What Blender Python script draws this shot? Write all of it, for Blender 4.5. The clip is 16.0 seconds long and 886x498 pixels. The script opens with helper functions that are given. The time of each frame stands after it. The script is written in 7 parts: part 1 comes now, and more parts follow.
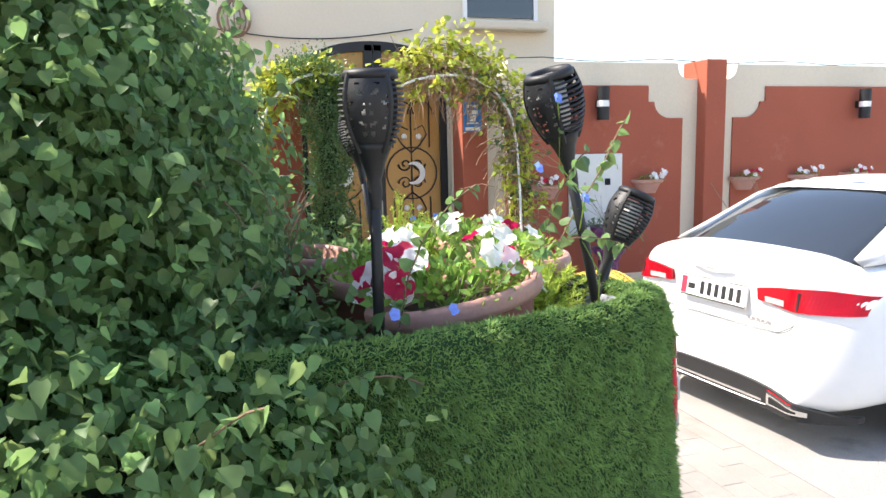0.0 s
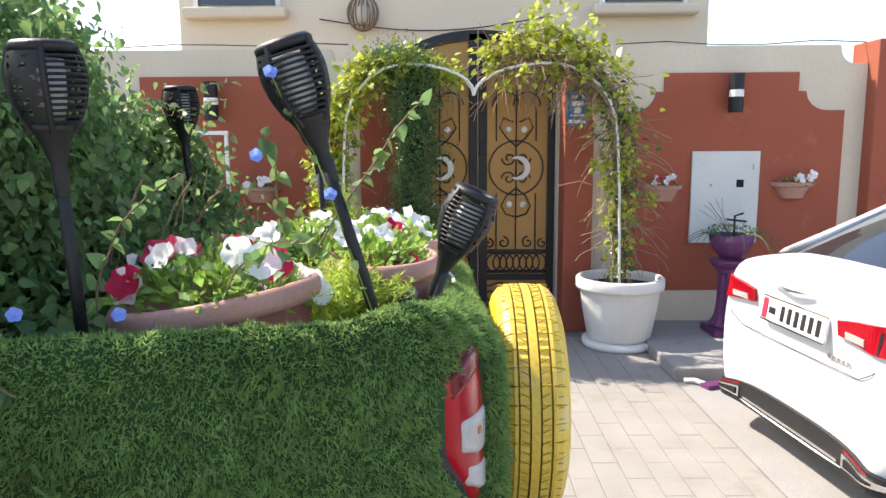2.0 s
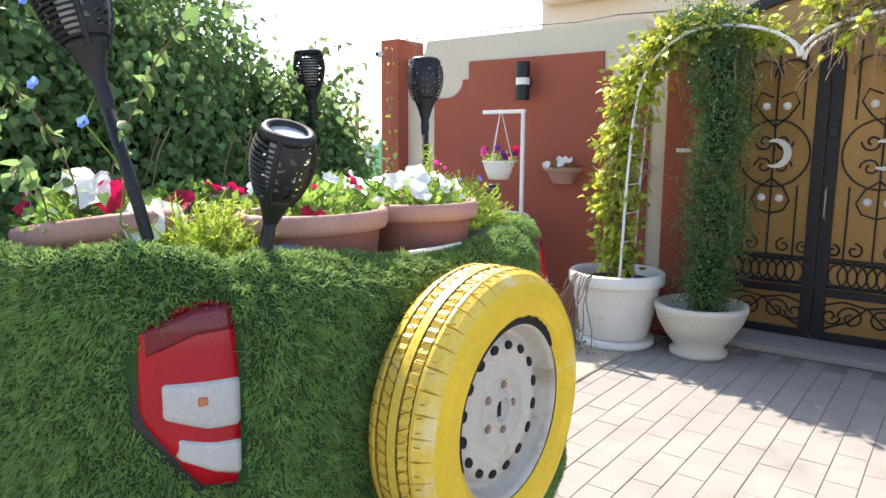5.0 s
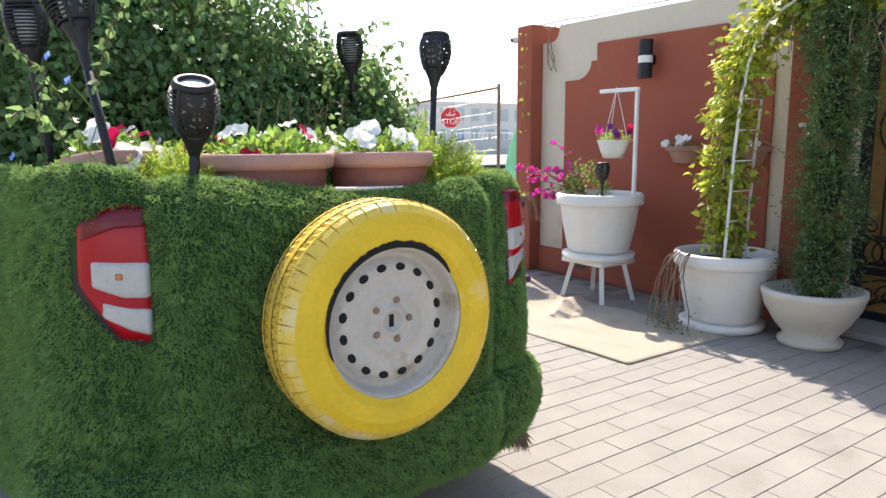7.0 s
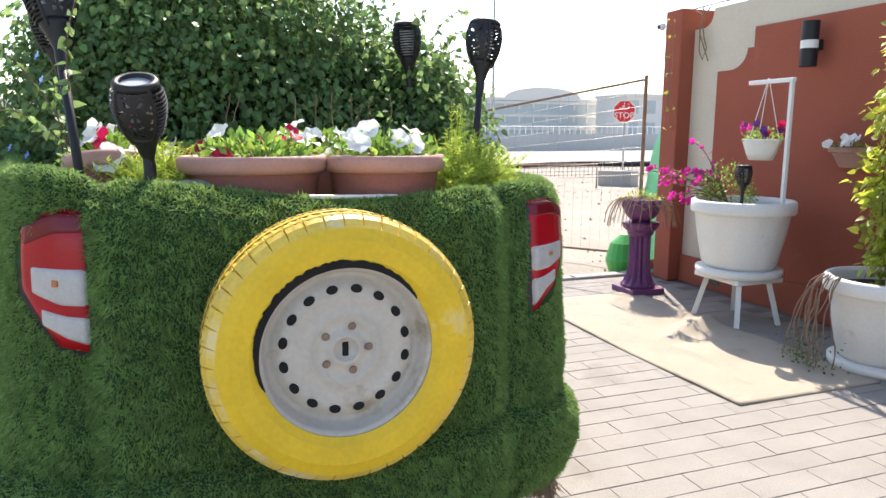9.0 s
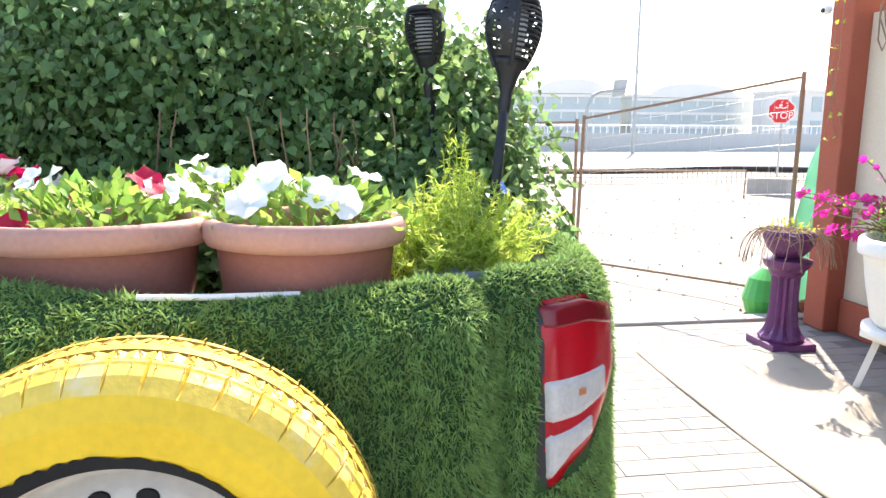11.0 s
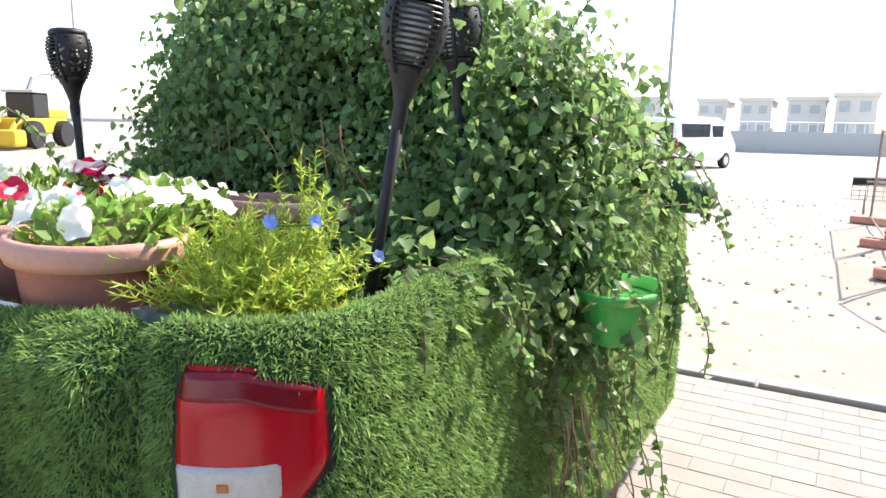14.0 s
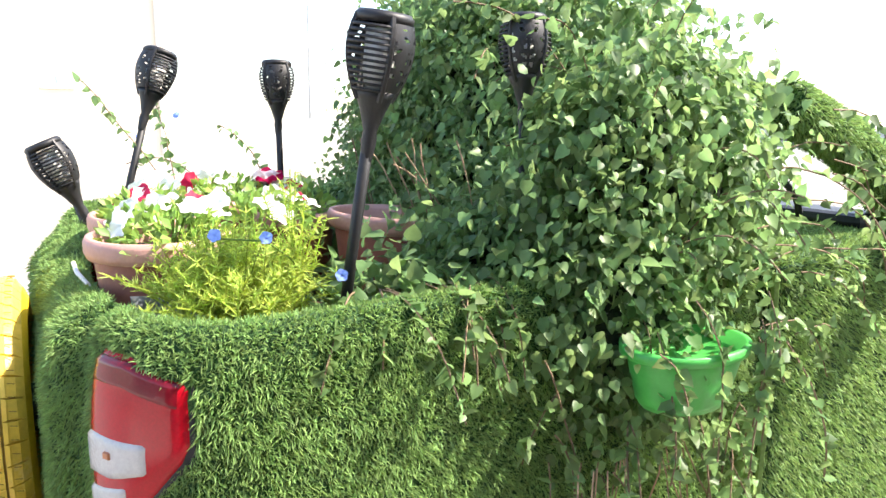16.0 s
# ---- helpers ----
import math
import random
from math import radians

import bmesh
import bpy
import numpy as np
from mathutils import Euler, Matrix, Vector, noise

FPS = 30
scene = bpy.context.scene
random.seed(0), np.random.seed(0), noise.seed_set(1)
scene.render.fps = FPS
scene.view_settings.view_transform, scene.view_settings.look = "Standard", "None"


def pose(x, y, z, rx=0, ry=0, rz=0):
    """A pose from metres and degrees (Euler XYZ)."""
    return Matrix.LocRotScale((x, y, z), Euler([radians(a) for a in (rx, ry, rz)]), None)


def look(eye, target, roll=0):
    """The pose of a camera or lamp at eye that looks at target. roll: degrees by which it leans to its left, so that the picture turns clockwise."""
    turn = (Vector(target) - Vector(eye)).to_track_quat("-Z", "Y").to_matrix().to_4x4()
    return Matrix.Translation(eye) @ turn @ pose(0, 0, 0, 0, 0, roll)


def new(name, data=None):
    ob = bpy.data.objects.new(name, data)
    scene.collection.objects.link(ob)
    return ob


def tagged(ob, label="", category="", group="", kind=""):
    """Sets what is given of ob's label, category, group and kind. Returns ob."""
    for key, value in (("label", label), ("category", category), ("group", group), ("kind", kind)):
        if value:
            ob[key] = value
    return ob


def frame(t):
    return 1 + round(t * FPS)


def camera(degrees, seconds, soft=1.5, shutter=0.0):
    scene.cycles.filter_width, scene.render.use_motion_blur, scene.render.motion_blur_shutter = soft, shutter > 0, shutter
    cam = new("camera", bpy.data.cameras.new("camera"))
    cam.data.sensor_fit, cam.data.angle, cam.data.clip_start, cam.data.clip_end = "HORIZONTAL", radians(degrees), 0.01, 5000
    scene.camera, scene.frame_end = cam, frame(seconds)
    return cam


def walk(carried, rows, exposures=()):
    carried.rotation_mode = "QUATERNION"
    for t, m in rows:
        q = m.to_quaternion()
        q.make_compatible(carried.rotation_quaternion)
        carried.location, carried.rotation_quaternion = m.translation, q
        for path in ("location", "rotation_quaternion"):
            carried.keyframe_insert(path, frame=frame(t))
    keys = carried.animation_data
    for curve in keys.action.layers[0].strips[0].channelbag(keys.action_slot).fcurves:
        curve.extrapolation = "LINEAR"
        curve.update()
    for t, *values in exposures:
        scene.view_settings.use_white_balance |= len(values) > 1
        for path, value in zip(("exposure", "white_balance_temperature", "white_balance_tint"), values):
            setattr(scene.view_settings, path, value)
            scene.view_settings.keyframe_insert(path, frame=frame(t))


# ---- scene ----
# camera: seconds, eye, target, lean; ground at z = 0
cam = camera(65.3, 16.0)
PATH = [
    (0, (0.025, 0.027, 1.729), (0.587, 1.925, 1.443), -1.3),
    (0.5, (0.334, 0.057, 1.705), (0.807, 1.979, 1.418), -1.0),
    (1, (0.595, 0.028, 1.719), (0.88, 1.986, 1.433), -0.8),
    (1.5, (0.824, 0.146, 1.703), (0.976, 2.119, 1.413), -0.5),
    (2, (1.101, 0.156, 1.693), (1.081, 2.135, 1.403), -0.4),
    (2.5, (1.345, 0.216, 1.698), (1.094, 2.179, 1.406), -0.1),
    (3, (1.501, 0.386, 1.641), (1.081, 2.318, 1.34), 0.1),
    (3.5, (1.674, 0.442, 1.615), (0.988, 2.297, 1.314), 0.4),
    (4, (1.929, 0.539, 1.609), (0.972, 2.268, 1.304), 0.6),
    (4.5, (2.087, 0.751, 1.588), (1.007, 2.405, 1.276), 0.6),
    (4.7, (2.166, 0.808, 1.579), (1.038, 2.431, 1.271), 0.5),
    (6.8, (3.015, 1.299, 1.438), (1.436, 2.485, 1.123), -0.4),
    (7, (3.122, 1.29, 1.432), (1.504, 2.421, 1.116), -0.3),
    (7.5, (3.335, 1.369, 1.44), (1.63, 2.364, 1.119), 0.0),
    (8, (3.433, 1.603, 1.429), (1.643, 2.434, 1.104), -0.1),
    (8.5, (3.255, 1.769, 1.432), (1.429, 2.512, 1.099), 0.1),
    (8.7, (3.2, 1.85, 1.444), (1.361, 2.562, 1.11), 0.1),
    (10.8, (2.42, 2.549, 1.511), (0.479, 2.887, 1.168), 0.4),
    (11, (2.317, 2.624, 1.559), (0.367, 2.908, 1.216), 0.3),
    (11.5, (2.148, 2.705, 1.6), (0.185, 2.873, 1.257), 0.4),
    (12, (2.063, 2.841, 1.601), (0.092, 2.848, 1.264), 0.4),
    (12.5, (2.03, 3.148, 1.61), (0.077, 2.887, 1.267), 0.6),
    (13, (1.955, 3.338, 1.553), (0.039, 2.879, 1.207), 0.9),
    (13.5, (1.848, 3.558, 1.594), (-0.001, 2.885, 1.235), 1.0),
    (14, (1.774, 3.853, 1.62), (0.072, 2.867, 1.256), 0.9),
    (14.5, (1.626, 3.959, 1.597), (0.07, 2.755, 1.234), 0.9),
    (15, (1.476, 4.05, 1.621), (0.118, 2.628, 1.257), 0.8),
    (15.5, (1.313, 4.288, 1.65), (0.267, 2.621, 1.297), 0.7),
    (16, (1.137, 4.404, 1.672), (0.177, 2.689, 1.306), 0.6),
]
EXPOSURES = [(t, e, 6850, 13) for t, e in ((0, 1.62), (0.6, 1.25), (1.0, 1.08), (1.5, 1.25), (2.0, 1.35), (3.0, 1.46), (4.0, 1.57), (4.7, 1.55), (7.0, 1.27), (8.7, 1.26), (11.0, 1.95), (11.5, 1.6), (12.0, 1.38), (13.0, 1.32), (13.5, 1.4), (14.0, 1.58), (15.0, 1.82), (15.5, 1.9), (16.0, 2.1))]
walk(cam, [(t, look(eye, target, roll)) for t, eye, target, roll in PATH], EXPOSURES)

# ---- light ----
SUN = Vector((-0.60, 0.28, 0.75)).normalized()      # towards the sun
world = bpy.data.worlds.new("sky")
scene.world = world
world.use_nodes = True
wn = world.node_tree
sky = wn.nodes.new("ShaderNodeTexSky")
sky.sky_type = "NISHITA"
sky.sun_disc = False
sky.sun_elevation = math.asin(SUN.z)
sky.sun_rotation = math.atan2(SUN.x, SUN.y)
sky.dust_density = 1.0
sky.air_density = 1.0
wn.links.new(sky.outputs[0], wn.nodes["Background"].inputs[0])
wn.nodes["Background"].inputs[1].default_value = 0.15
sun_data = bpy.data.lights.new("sun", "SUN")
sun_data.energy, sun_data.angle, sun_data.color = 3.8, radians(0.6), (1.0, 0.94, 0.85)
new("sun", sun_data).matrix_world = look(SUN * 30, (0, 0, 0))


# ---- materials ----
def mat(name, color, rough=0.6, metal=0.0, var=0.15, scale=6.0, bump=0.1, bscale=60.0, spec=0.4, stain=None, rnd=0.0, island=0.0, sheen=0.0, trans=0.0, wear=None):
    """A surface with colour drift at two scales, fine relief, optional stains (colour, scale, threshold), and per-piece variation."""
    m = bpy.data.materials.new(name)
    m.use_nodes = True
    n, l = m.node_tree.nodes, m.node_tree.links
    b = n["Principled BSDF"]
    tc = n.new("ShaderNodeTexCoord")
    geo = n.new("ShaderNodeNewGeometry")
    pos = geo.outputs["Position"]
    big = n.new("ShaderNodeTexNoise")
    big.inputs["Scale"].default_value, big.inputs["Detail"].default_value = scale, 5
    l.new(pos, big.inputs["Vector"])
    fine = n.new("ShaderNodeTexNoise")
    fine.inputs["Scale"].default_value, fine.inputs["Detail"].default_value = bscale, 4
    l.new(pos, fine.inputs["Vector"])
    add = n.new("ShaderNodeMath")
    add.operation = "ADD"
    l.new(big.outputs["Fac"], add.inputs[0]), l.new(fine.outputs["Fac"], add.inputs[1])
    mr = n.new("ShaderNodeMapRange")
    mr.inputs["From Min"].default_value, mr.inputs["From Max"].default_value = 0.6, 1.4
    mr.inputs["To Min"].default_value, mr.inputs["To Max"].default_value = 1 - var, 1 + var
    l.new(add.outputs[0], mr.inputs["Value"])
    hsv = n.new("ShaderNodeHueSaturation")
    hsv.inputs["Color"].default_value = (*color, 1)
    l.new(mr.outputs[0], hsv.inputs["Value"])
    out = hsv.outputs[0]
    for amount, kind in ((rnd, 0), (island, 1)):
        if amount:
            src = n.new("ShaderNodeObjectInfo").outputs["Random"] if kind == 0 else geo.outputs["Random Per Island"]
            v = n.new("ShaderNodeMapRange")
            v.inputs["To Min"].default_value, v.inputs["To Max"].default_value = 1 - amount, 1 + amount
            l.new(src, v.inputs["Value"])
            h = n.new("ShaderNodeMapRange")
            h.inputs["To Min"].default_value, h.inputs["To Max"].default_value = 0.5 - 0.075 * amount, 0.5 + 0.03 * amount
            fr = n.new("ShaderNodeMath")
            fr.operation = "FRACT"
            mu = n.new("ShaderNodeMath")
            mu.operation, mu.inputs[1].default_value = "MULTIPLY", 17.3
            l.new(src, mu.inputs[0]), l.new(mu.outputs[0], fr.inputs[0]), l.new(fr.outputs[0], h.inputs["Value"])
            hs = n.new("ShaderNodeHueSaturation")
            l.new(out, hs.inputs["Color"]), l.new(v.outputs[0], hs.inputs["Value"]), l.new(h.outputs[0], hs.inputs["Hue"])
            out = hs.outputs[0]
    for st in ([stain] if stain else []) + ([wear] if wear else []):
        sc, ss, th = st
        ns = n.new("ShaderNodeTexNoise")
        ns.inputs["Scale"].default_value, ns.inputs["Detail"].default_value, ns.inputs["Roughness"].default_value = ss, 6, 0.65
        l.new(pos, ns.inputs["Vector"])
        r = n.new("ShaderNodeMapRange")
        r.inputs["From Min"].default_value, r.inputs["From Max"].default_value = th, th + 0.12
        l.new(ns.outputs["Fac"], r.inputs["Value"])
        mx = n.new("ShaderNodeMix")
        mx.data_type = "RGBA"
        l.new(r.outputs[0], mx.inputs["Factor"]), l.new(out, mx.inputs[6])
        mx.inputs[7].default_value = (*sc, 1)
        out = mx.outputs[2]
    l.new(out, b.inputs["Base Color"])
    b.inputs["Roughness"].default_value, b.inputs["Metallic"].default_value = rough, metal
    b.inputs["Specular IOR Level"].default_value = spec
    if sheen:
        b.inputs["Sheen Weight"].default_value = sheen
    if bump:
        bp = n.new("ShaderNodeBump")
        bp.inputs["Strength"].default_value, bp.inputs["Distance"].default_value = bump, 0.01
        l.new(fine.outputs["Fac"], bp.inputs["Height"]), l.new(bp.outputs[0], b.inputs["Normal"])
    if trans:
        tr = n.new("ShaderNodeBsdfTranslucent")
        mx = n.new("ShaderNodeMixShader")
        mx.inputs[0].default_value = trans
        tint = n.new("ShaderNodeHueSaturation")
        tint.inputs["Value"].default_value, tint.inputs["Hue"].default_value = 1.7, 0.485
        l.new(out, tint.inputs["Color"]), l.new(tint.outputs[0], tr.inputs["Color"])
        l.new(b.outputs[0], mx.inputs[1]), l.new(tr.outputs[0], mx.inputs[2])
        l.new(mx.outputs[0], n["Material Output"].inputs["Surface"])
    return m


M = {}
M["turf_base"] = mat("turf_backing", (0.018, 0.055, 0.012), 0.9, var=0.4, scale=14, bscale=160, bump=0.6)
M["turf"] = mat("turf_fibre", (0.164, 0.285, 0.087), 0.6, var=0.4, scale=22, bscale=75, bump=0, island=0.28, trans=0.32, spec=0.25)
M["leaf"] = mat("vine_leaf", (0.125, 0.225, 0.080), 0.45, var=0.25, scale=4, bscale=40, bump=0, island=0.38, trans=0.45, spec=0.35)
M["leaf_dark"] = mat("shrub_leaf", (0.085, 0.165, 0.055), 0.3, var=0.25, scale=6, bscale=60, bump=0, island=0.45, trans=0.25)
M["leaf_yellow"] = mat("creeper_leaf", (0.30, 0.37, 0.05), 0.5, var=0.25, scale=5, bscale=40, bump=0, island=0.4, trans=0.4)
M["leaf_fresh"] = mat("petunia_leaf", (0.17, 0.31, 0.06), 0.5, var=0.2, scale=8, bscale=60, bump=0, island=0.35, trans=0.35)
M["fern"] = mat("feathery_leaf", (0.33, 0.45, 0.08), 0.6, var=0.2, scale=6, bscale=50, bump=0, island=0.35, trans=0.4)
M["stem"] = mat("woody_stem", (0.16, 0.11, 0.065), 0.85, var=0.3, scale=12, bscale=120, bump=0.5)
M["dry"] = mat("dry_twig", (0.30, 0.21, 0.13), 0.9, var=0.3, scale=12, bscale=120, bump=0.2, island=0.3)
# near-black tone for the shade deep inside foliage
M["inner_shade"] = mat("inner_growth", (0.012, 0.022, 0.009), 1.0, var=0.5, scale=18, bscale=90, bump=0.8)
M["red_wall"] = mat("red_plaster", (0.33, 0.088, 0.05), 0.85, var=0.12, scale=1.6, bscale=70, bump=0.25, stain=((0.38, 0.13, 0.085), 2.2, 0.62))
M["cream"] = mat("cream_plaster", (0.62, 0.55, 0.43), 0.85, var=0.08, scale=1.3, bscale=60, bump=0.25, stain=((0.52, 0.45, 0.34), 1.9, 0.63))
M["cream_house"] = mat("house_plaster", (0.68, 0.60, 0.47), 0.85, var=0.06, scale=0.8, bscale=40, bump=0.2)
M["paver"] = mat("concrete_paver", (0.285, 0.265, 0.24), 0.9, var=0.16, scale=3, bscale=130, bump=0.4, rnd=0.025, stain=((0.235, 0.215, 0.19), 1.6, 0.56))
M["joint"] = mat("paver_joint", (0.19, 0.172, 0.15), 0.95, var=0.25, scale=9, bscale=150, bump=0.5)
M["asphalt"] = mat("grey_concrete", (0.30, 0.29, 0.275), 0.92, var=0.15, scale=2.2, bscale=110, bump=0.5, stain=((0.20, 0.195, 0.185), 1.7, 0.6))
M["sand"] = mat("desert_sand", (0.294, 0.260, 0.214), 0.95, var=0.2, scale=0.8, bscale=22, bump=1.0, stain=((0.27, 0.235, 0.19), 1.1, 0.55))
M["kerb"] = mat("kerb_concrete", (0.33, 0.32, 0.30), 0.9, var=0.15, scale=5, bscale=90, bump=0.4, rnd=0.08)
M["black"] = mat("black_plastic", (0.012, 0.012, 0.013), 0.5, var=0.3, scale=20, bscale=200, bump=0.1, stain=((0.05, 0.05, 0.05), 30, 0.66))
M["iron"] = mat("black_iron", (0.012, 0.013, 0.018), 0.4, var=0.2, scale=15, bscale=120, bump=0.15)
M["gate_sheet"] = mat("golden_sheet", (0.36, 0.215, 0.075), 0.35, metal=0.35, var=0.12, scale=3, bscale=60, bump=0.08)
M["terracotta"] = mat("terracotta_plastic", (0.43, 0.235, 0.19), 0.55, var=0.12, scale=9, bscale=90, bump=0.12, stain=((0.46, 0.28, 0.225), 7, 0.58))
# planter bodies: rim terracotta with the shade below the rim in its colour
M["terracotta_shaded"] = mat("terracotta_shade_plastic", (0.24, 0.085, 0.06), 0.6, var=0.15, scale=9, bscale=90, bump=0.12, stain=((0.33, 0.16, 0.12), 7, 0.62))
M["soil"] = mat("potting_soil", (0.045, 0.03, 0.02), 1.0, var=0.4, scale=20, bscale=140, bump=1.0)
M["white_plastic"] = mat("white_plastic", (0.74, 0.72, 0.67), 0.5, var=0.07, scale=4, bscale=60, bump=0.05, stain=((0.56, 0.51, 0.43), 5, 0.66))
M["bowl"] = mat("cream_ceramic", (0.60, 0.56, 0.47), 0.55, var=0.1, scale=5, bscale=70, bump=0.1, stain=((0.45, 0.38, 0.29), 5, 0.62))
M["purple"] = mat("purple_paint", (0.13, 0.035, 0.12), 0.4, var=0.2, scale=8, bscale=80, bump=0.15, stain=((0.24, 0.13, 0.21), 6, 0.6))
M["mat_cloth"] = mat("beige_carpet", (0.43, 0.37, 0.29), 0.98, var=0.12, scale=3, bscale=300, bump=0.6, stain=((0.36, 0.30, 0.235), 3.5, 0.58))
M["yellow"] = mat("yellow_tyre_paint", (0.72, 0.47, 0.02), 0.55, var=0.12, scale=7, bscale=70, bump=0.15, stain=((0.72, 0.60, 0.32), 3.5, 0.60), wear=((0.03, 0.03, 0.025), 9, 0.735))
# tread yellow paled towards cream: sun glare put into the colour
M["yellow_glare"] = mat("glare_yellow_tread_paint", (0.71, 0.49, 0.07), 0.4, var=0.14, scale=5, bscale=80, bump=0.15, stain=((0.70, 0.58, 0.30), 4.5, 0.54))
# groove bands and slits are a darker yellow-brown than the tread
M["yellow_groove"] = mat("tyre_groove_brown", (0.26, 0.165, 0.025), 0.8, var=0.3, scale=20, bscale=80, bump=0.1)
M["rim"] = mat("painted_steel", (0.50, 0.455, 0.385), 0.45, var=0.12, scale=6, bscale=60, bump=0.1, stain=((0.33, 0.27, 0.19), 6, 0.56))
M["hole"] = mat("wheel_gap", (0.01, 0.01, 0.01), 0.9, var=0.2)
M["lens_red"] = mat("red_lens", (0.36, 0.004, 0.012), 0.2, var=0.25, scale=9, bscale=200, bump=0.04, spec=0.3)
M["lens_dark"] = mat("dark_red_lens", (0.14, 0.004, 0.010), 0.15, var=0.25, scale=9, bscale=200, bump=0.04, spec=0.35)
M["lens_clear"] = mat("clear_lens", (0.42, 0.41, 0.39), 0.12, var=0.12, scale=45, bscale=130, bump=0.2, spec=0.6)
M["lens_orange"] = mat("orange_lens", (0.45, 0.16, 0.06), 0.2, var=0.1)
M["car_paint"] = mat("white_car_paint", (0.80, 0.80, 0.79), 0.18, var=0.02, scale=2, bscale=20, bump=0, spec=0.6, stain=((0.74, 0.73, 0.71), 3, 0.66))
M["car_black"] = mat("car_black_trim", (0.016, 0.016, 0.017), 0.5, var=0.15, scale=8, bscale=90, bump=0.1)
M["chrome"] = mat("chrome", (0.75, 0.75, 0.75), 0.12, metal=1.0, var=0.03, bump=0)
M["car_glass"] = mat("tinted_car_window", (0.02, 0.024, 0.028), 0.05, var=0.05, bump=0, spec=0.9)
M["tyre"] = mat("black_rubber", (0.02, 0.02, 0.02), 0.8, var=0.2, scale=20, bscale=120, bump=0.3)
M["plate"] = mat("plate_white", (0.75, 0.75, 0.73), 0.4, var=0.03, bump=0)
M["ink"] = mat("black_ink", (0.02, 0.02, 0.02), 0.5, var=0.1, bump=0)
M["maroon"] = mat("maroon_print", (0.35, 0.03, 0.06), 0.5, var=0.1, bump=0)
M["white_paint"] = mat("white_paint", (0.76, 0.75, 0.72), 0.55, var=0.06, scale=3, bscale=60, bump=0.1, stain=((0.62, 0.60, 0.56), 4, 0.64))
M["box_paint"] = mat("meter_box_paint", (0.60, 0.62, 0.60), 0.5, var=0.06, scale=3, bscale=60, bump=0.08, stain=((0.5, 0.5, 0.48), 4, 0.63))
M["petal_white"] = mat("white_petal", (0.82, 0.82, 0.80), 0.6, var=0.06, scale=20, bscale=120, bump=0.05, trans=0.3)
M["petal_red"] = mat("red_petal", (0.45, 0.008, 0.045), 0.6, var=0.15, scale=20, bscale=120, bump=0.05, trans=0.3)
M["petal_pink"] = mat("magenta_petal", (0.62, 0.03, 0.28), 0.6, var=0.15, scale=20, bscale=120, bump=0.05, trans=0.35)
M["petal_violet"] = mat("violet_petal", (0.10, 0.02, 0.16), 0.6, var=0.2, scale=20, bscale=120, bump=0.05, trans=0.25)
M["petal_blue"] = mat("blue_petal", (0.20, 0.30, 0.80), 0.6, var=0.12, scale=20, bscale=120, bump=0.05, trans=0.3)
M["petal_eye"] = mat("petal_throat", (0.55, 0.55, 0.25), 0.7, var=0.1, bump=0)
M["galv"] = mat("galvanised_steel", (0.36, 0.36, 0.35), 0.45, metal=0.6, var=0.15, scale=10, bscale=90, bump=0.1)
M["rust"] = mat("rusty_pipe", (0.24, 0.16, 0.11), 0.8, var=0.25, scale=12, bscale=90, bump=0.3)
M["block_orange"] = mat("orange_block", (0.50, 0.22, 0.16), 0.8, var=0.12, scale=8, bscale=80, bump=0.2)
M["stop_red"] = mat("sign_red", (0.55, 0.012, 0.02), 0.4, var=0.04, bump=0)
M["blue_sign"] = mat("blue_sign_paint", (0.03, 0.16, 0.42), 0.4, var=0.06, bump=0)
M["net"] = mat("green_netting", (0.26, 0.50, 0.40), 0.8, var=0.15, scale=9, bscale=300, bump=0.4, trans=0.4)
M["green_pot"] = mat("green_plastic", (0.06, 0.36, 0.07), 0.35, var=0.1, scale=6, bscale=80, bump=0.05)
M["green_bottle"] = mat("dark_green_plastic", (0.012, 0.07, 0.03), 0.3, var=0.15, scale=8, bscale=80, bump=0.05)
M["grey_plastic"] = mat("bed_liner", (0.22, 0.235, 0.25), 0.5, var=0.2, scale=8, bscale=80, bump=0.15, stain=((0.5, 0.5, 0.48), 6, 0.6))
M["far_cream"] = mat("distant_plaster", (0.72, 0.69, 0.64), 0.9, var=0.05, scale=0.2, bscale=4, bump=0)
M["far_grey"] = mat("distant_concrete", (0.46, 0.455, 0.44), 0.9, var=0.06, scale=0.3, bscale=5, bump=0)
M["far_glass"] = mat("distant_glazing", (0.44, 0.49, 0.49), 0.3, var=0.1, scale=0.3, bscale=3, bump=0)
M["loader_yellow"] = mat("machine_yellow", (0.55, 0.36, 0.03), 0.6, var=0.1, bump=0)
M["interior"] = mat("cab_interior", (0.45, 0.44, 0.42), 0.7, var=0.15, scale=8)
M["torch_disc"] = mat("solar_disc", (0.42, 0.44, 0.45), 0.35, var=0.1, scale=20)
M["torch_core"] = mat("frosted_core", (0.55, 0.55, 0.52), 0.5, var=0.08, scale=20)


# ---- building helpers ----
STUFF = {"stems", "stalks", "shoots", "twigs", "bare_stems", "trailing_stems", "thin_stems", "branches", "twining_stem", "wire_mesh", "cords", "scrollwork", "railing", "mesh"}


def part(name, bm, material, parent=None, label="", smooth=False):
    me = bpy.data.meshes.new(name)
    bm.to_mesh(me)
    bm.free()
    return finish(name, me, material, parent, label, smooth)


def finish(name, me, material, parent=None, label="", smooth=False):
    me.materials.append(M[material])
    fine = name in STUFF
    if smooth:
        me.polygons.foreach_set("use_smooth", [True] * len(me.polygons))
    ob = new(name, me)
    if parent:
        ob.parent = parent
    return tagged(ob, label, kind="stuff" if fine else "")


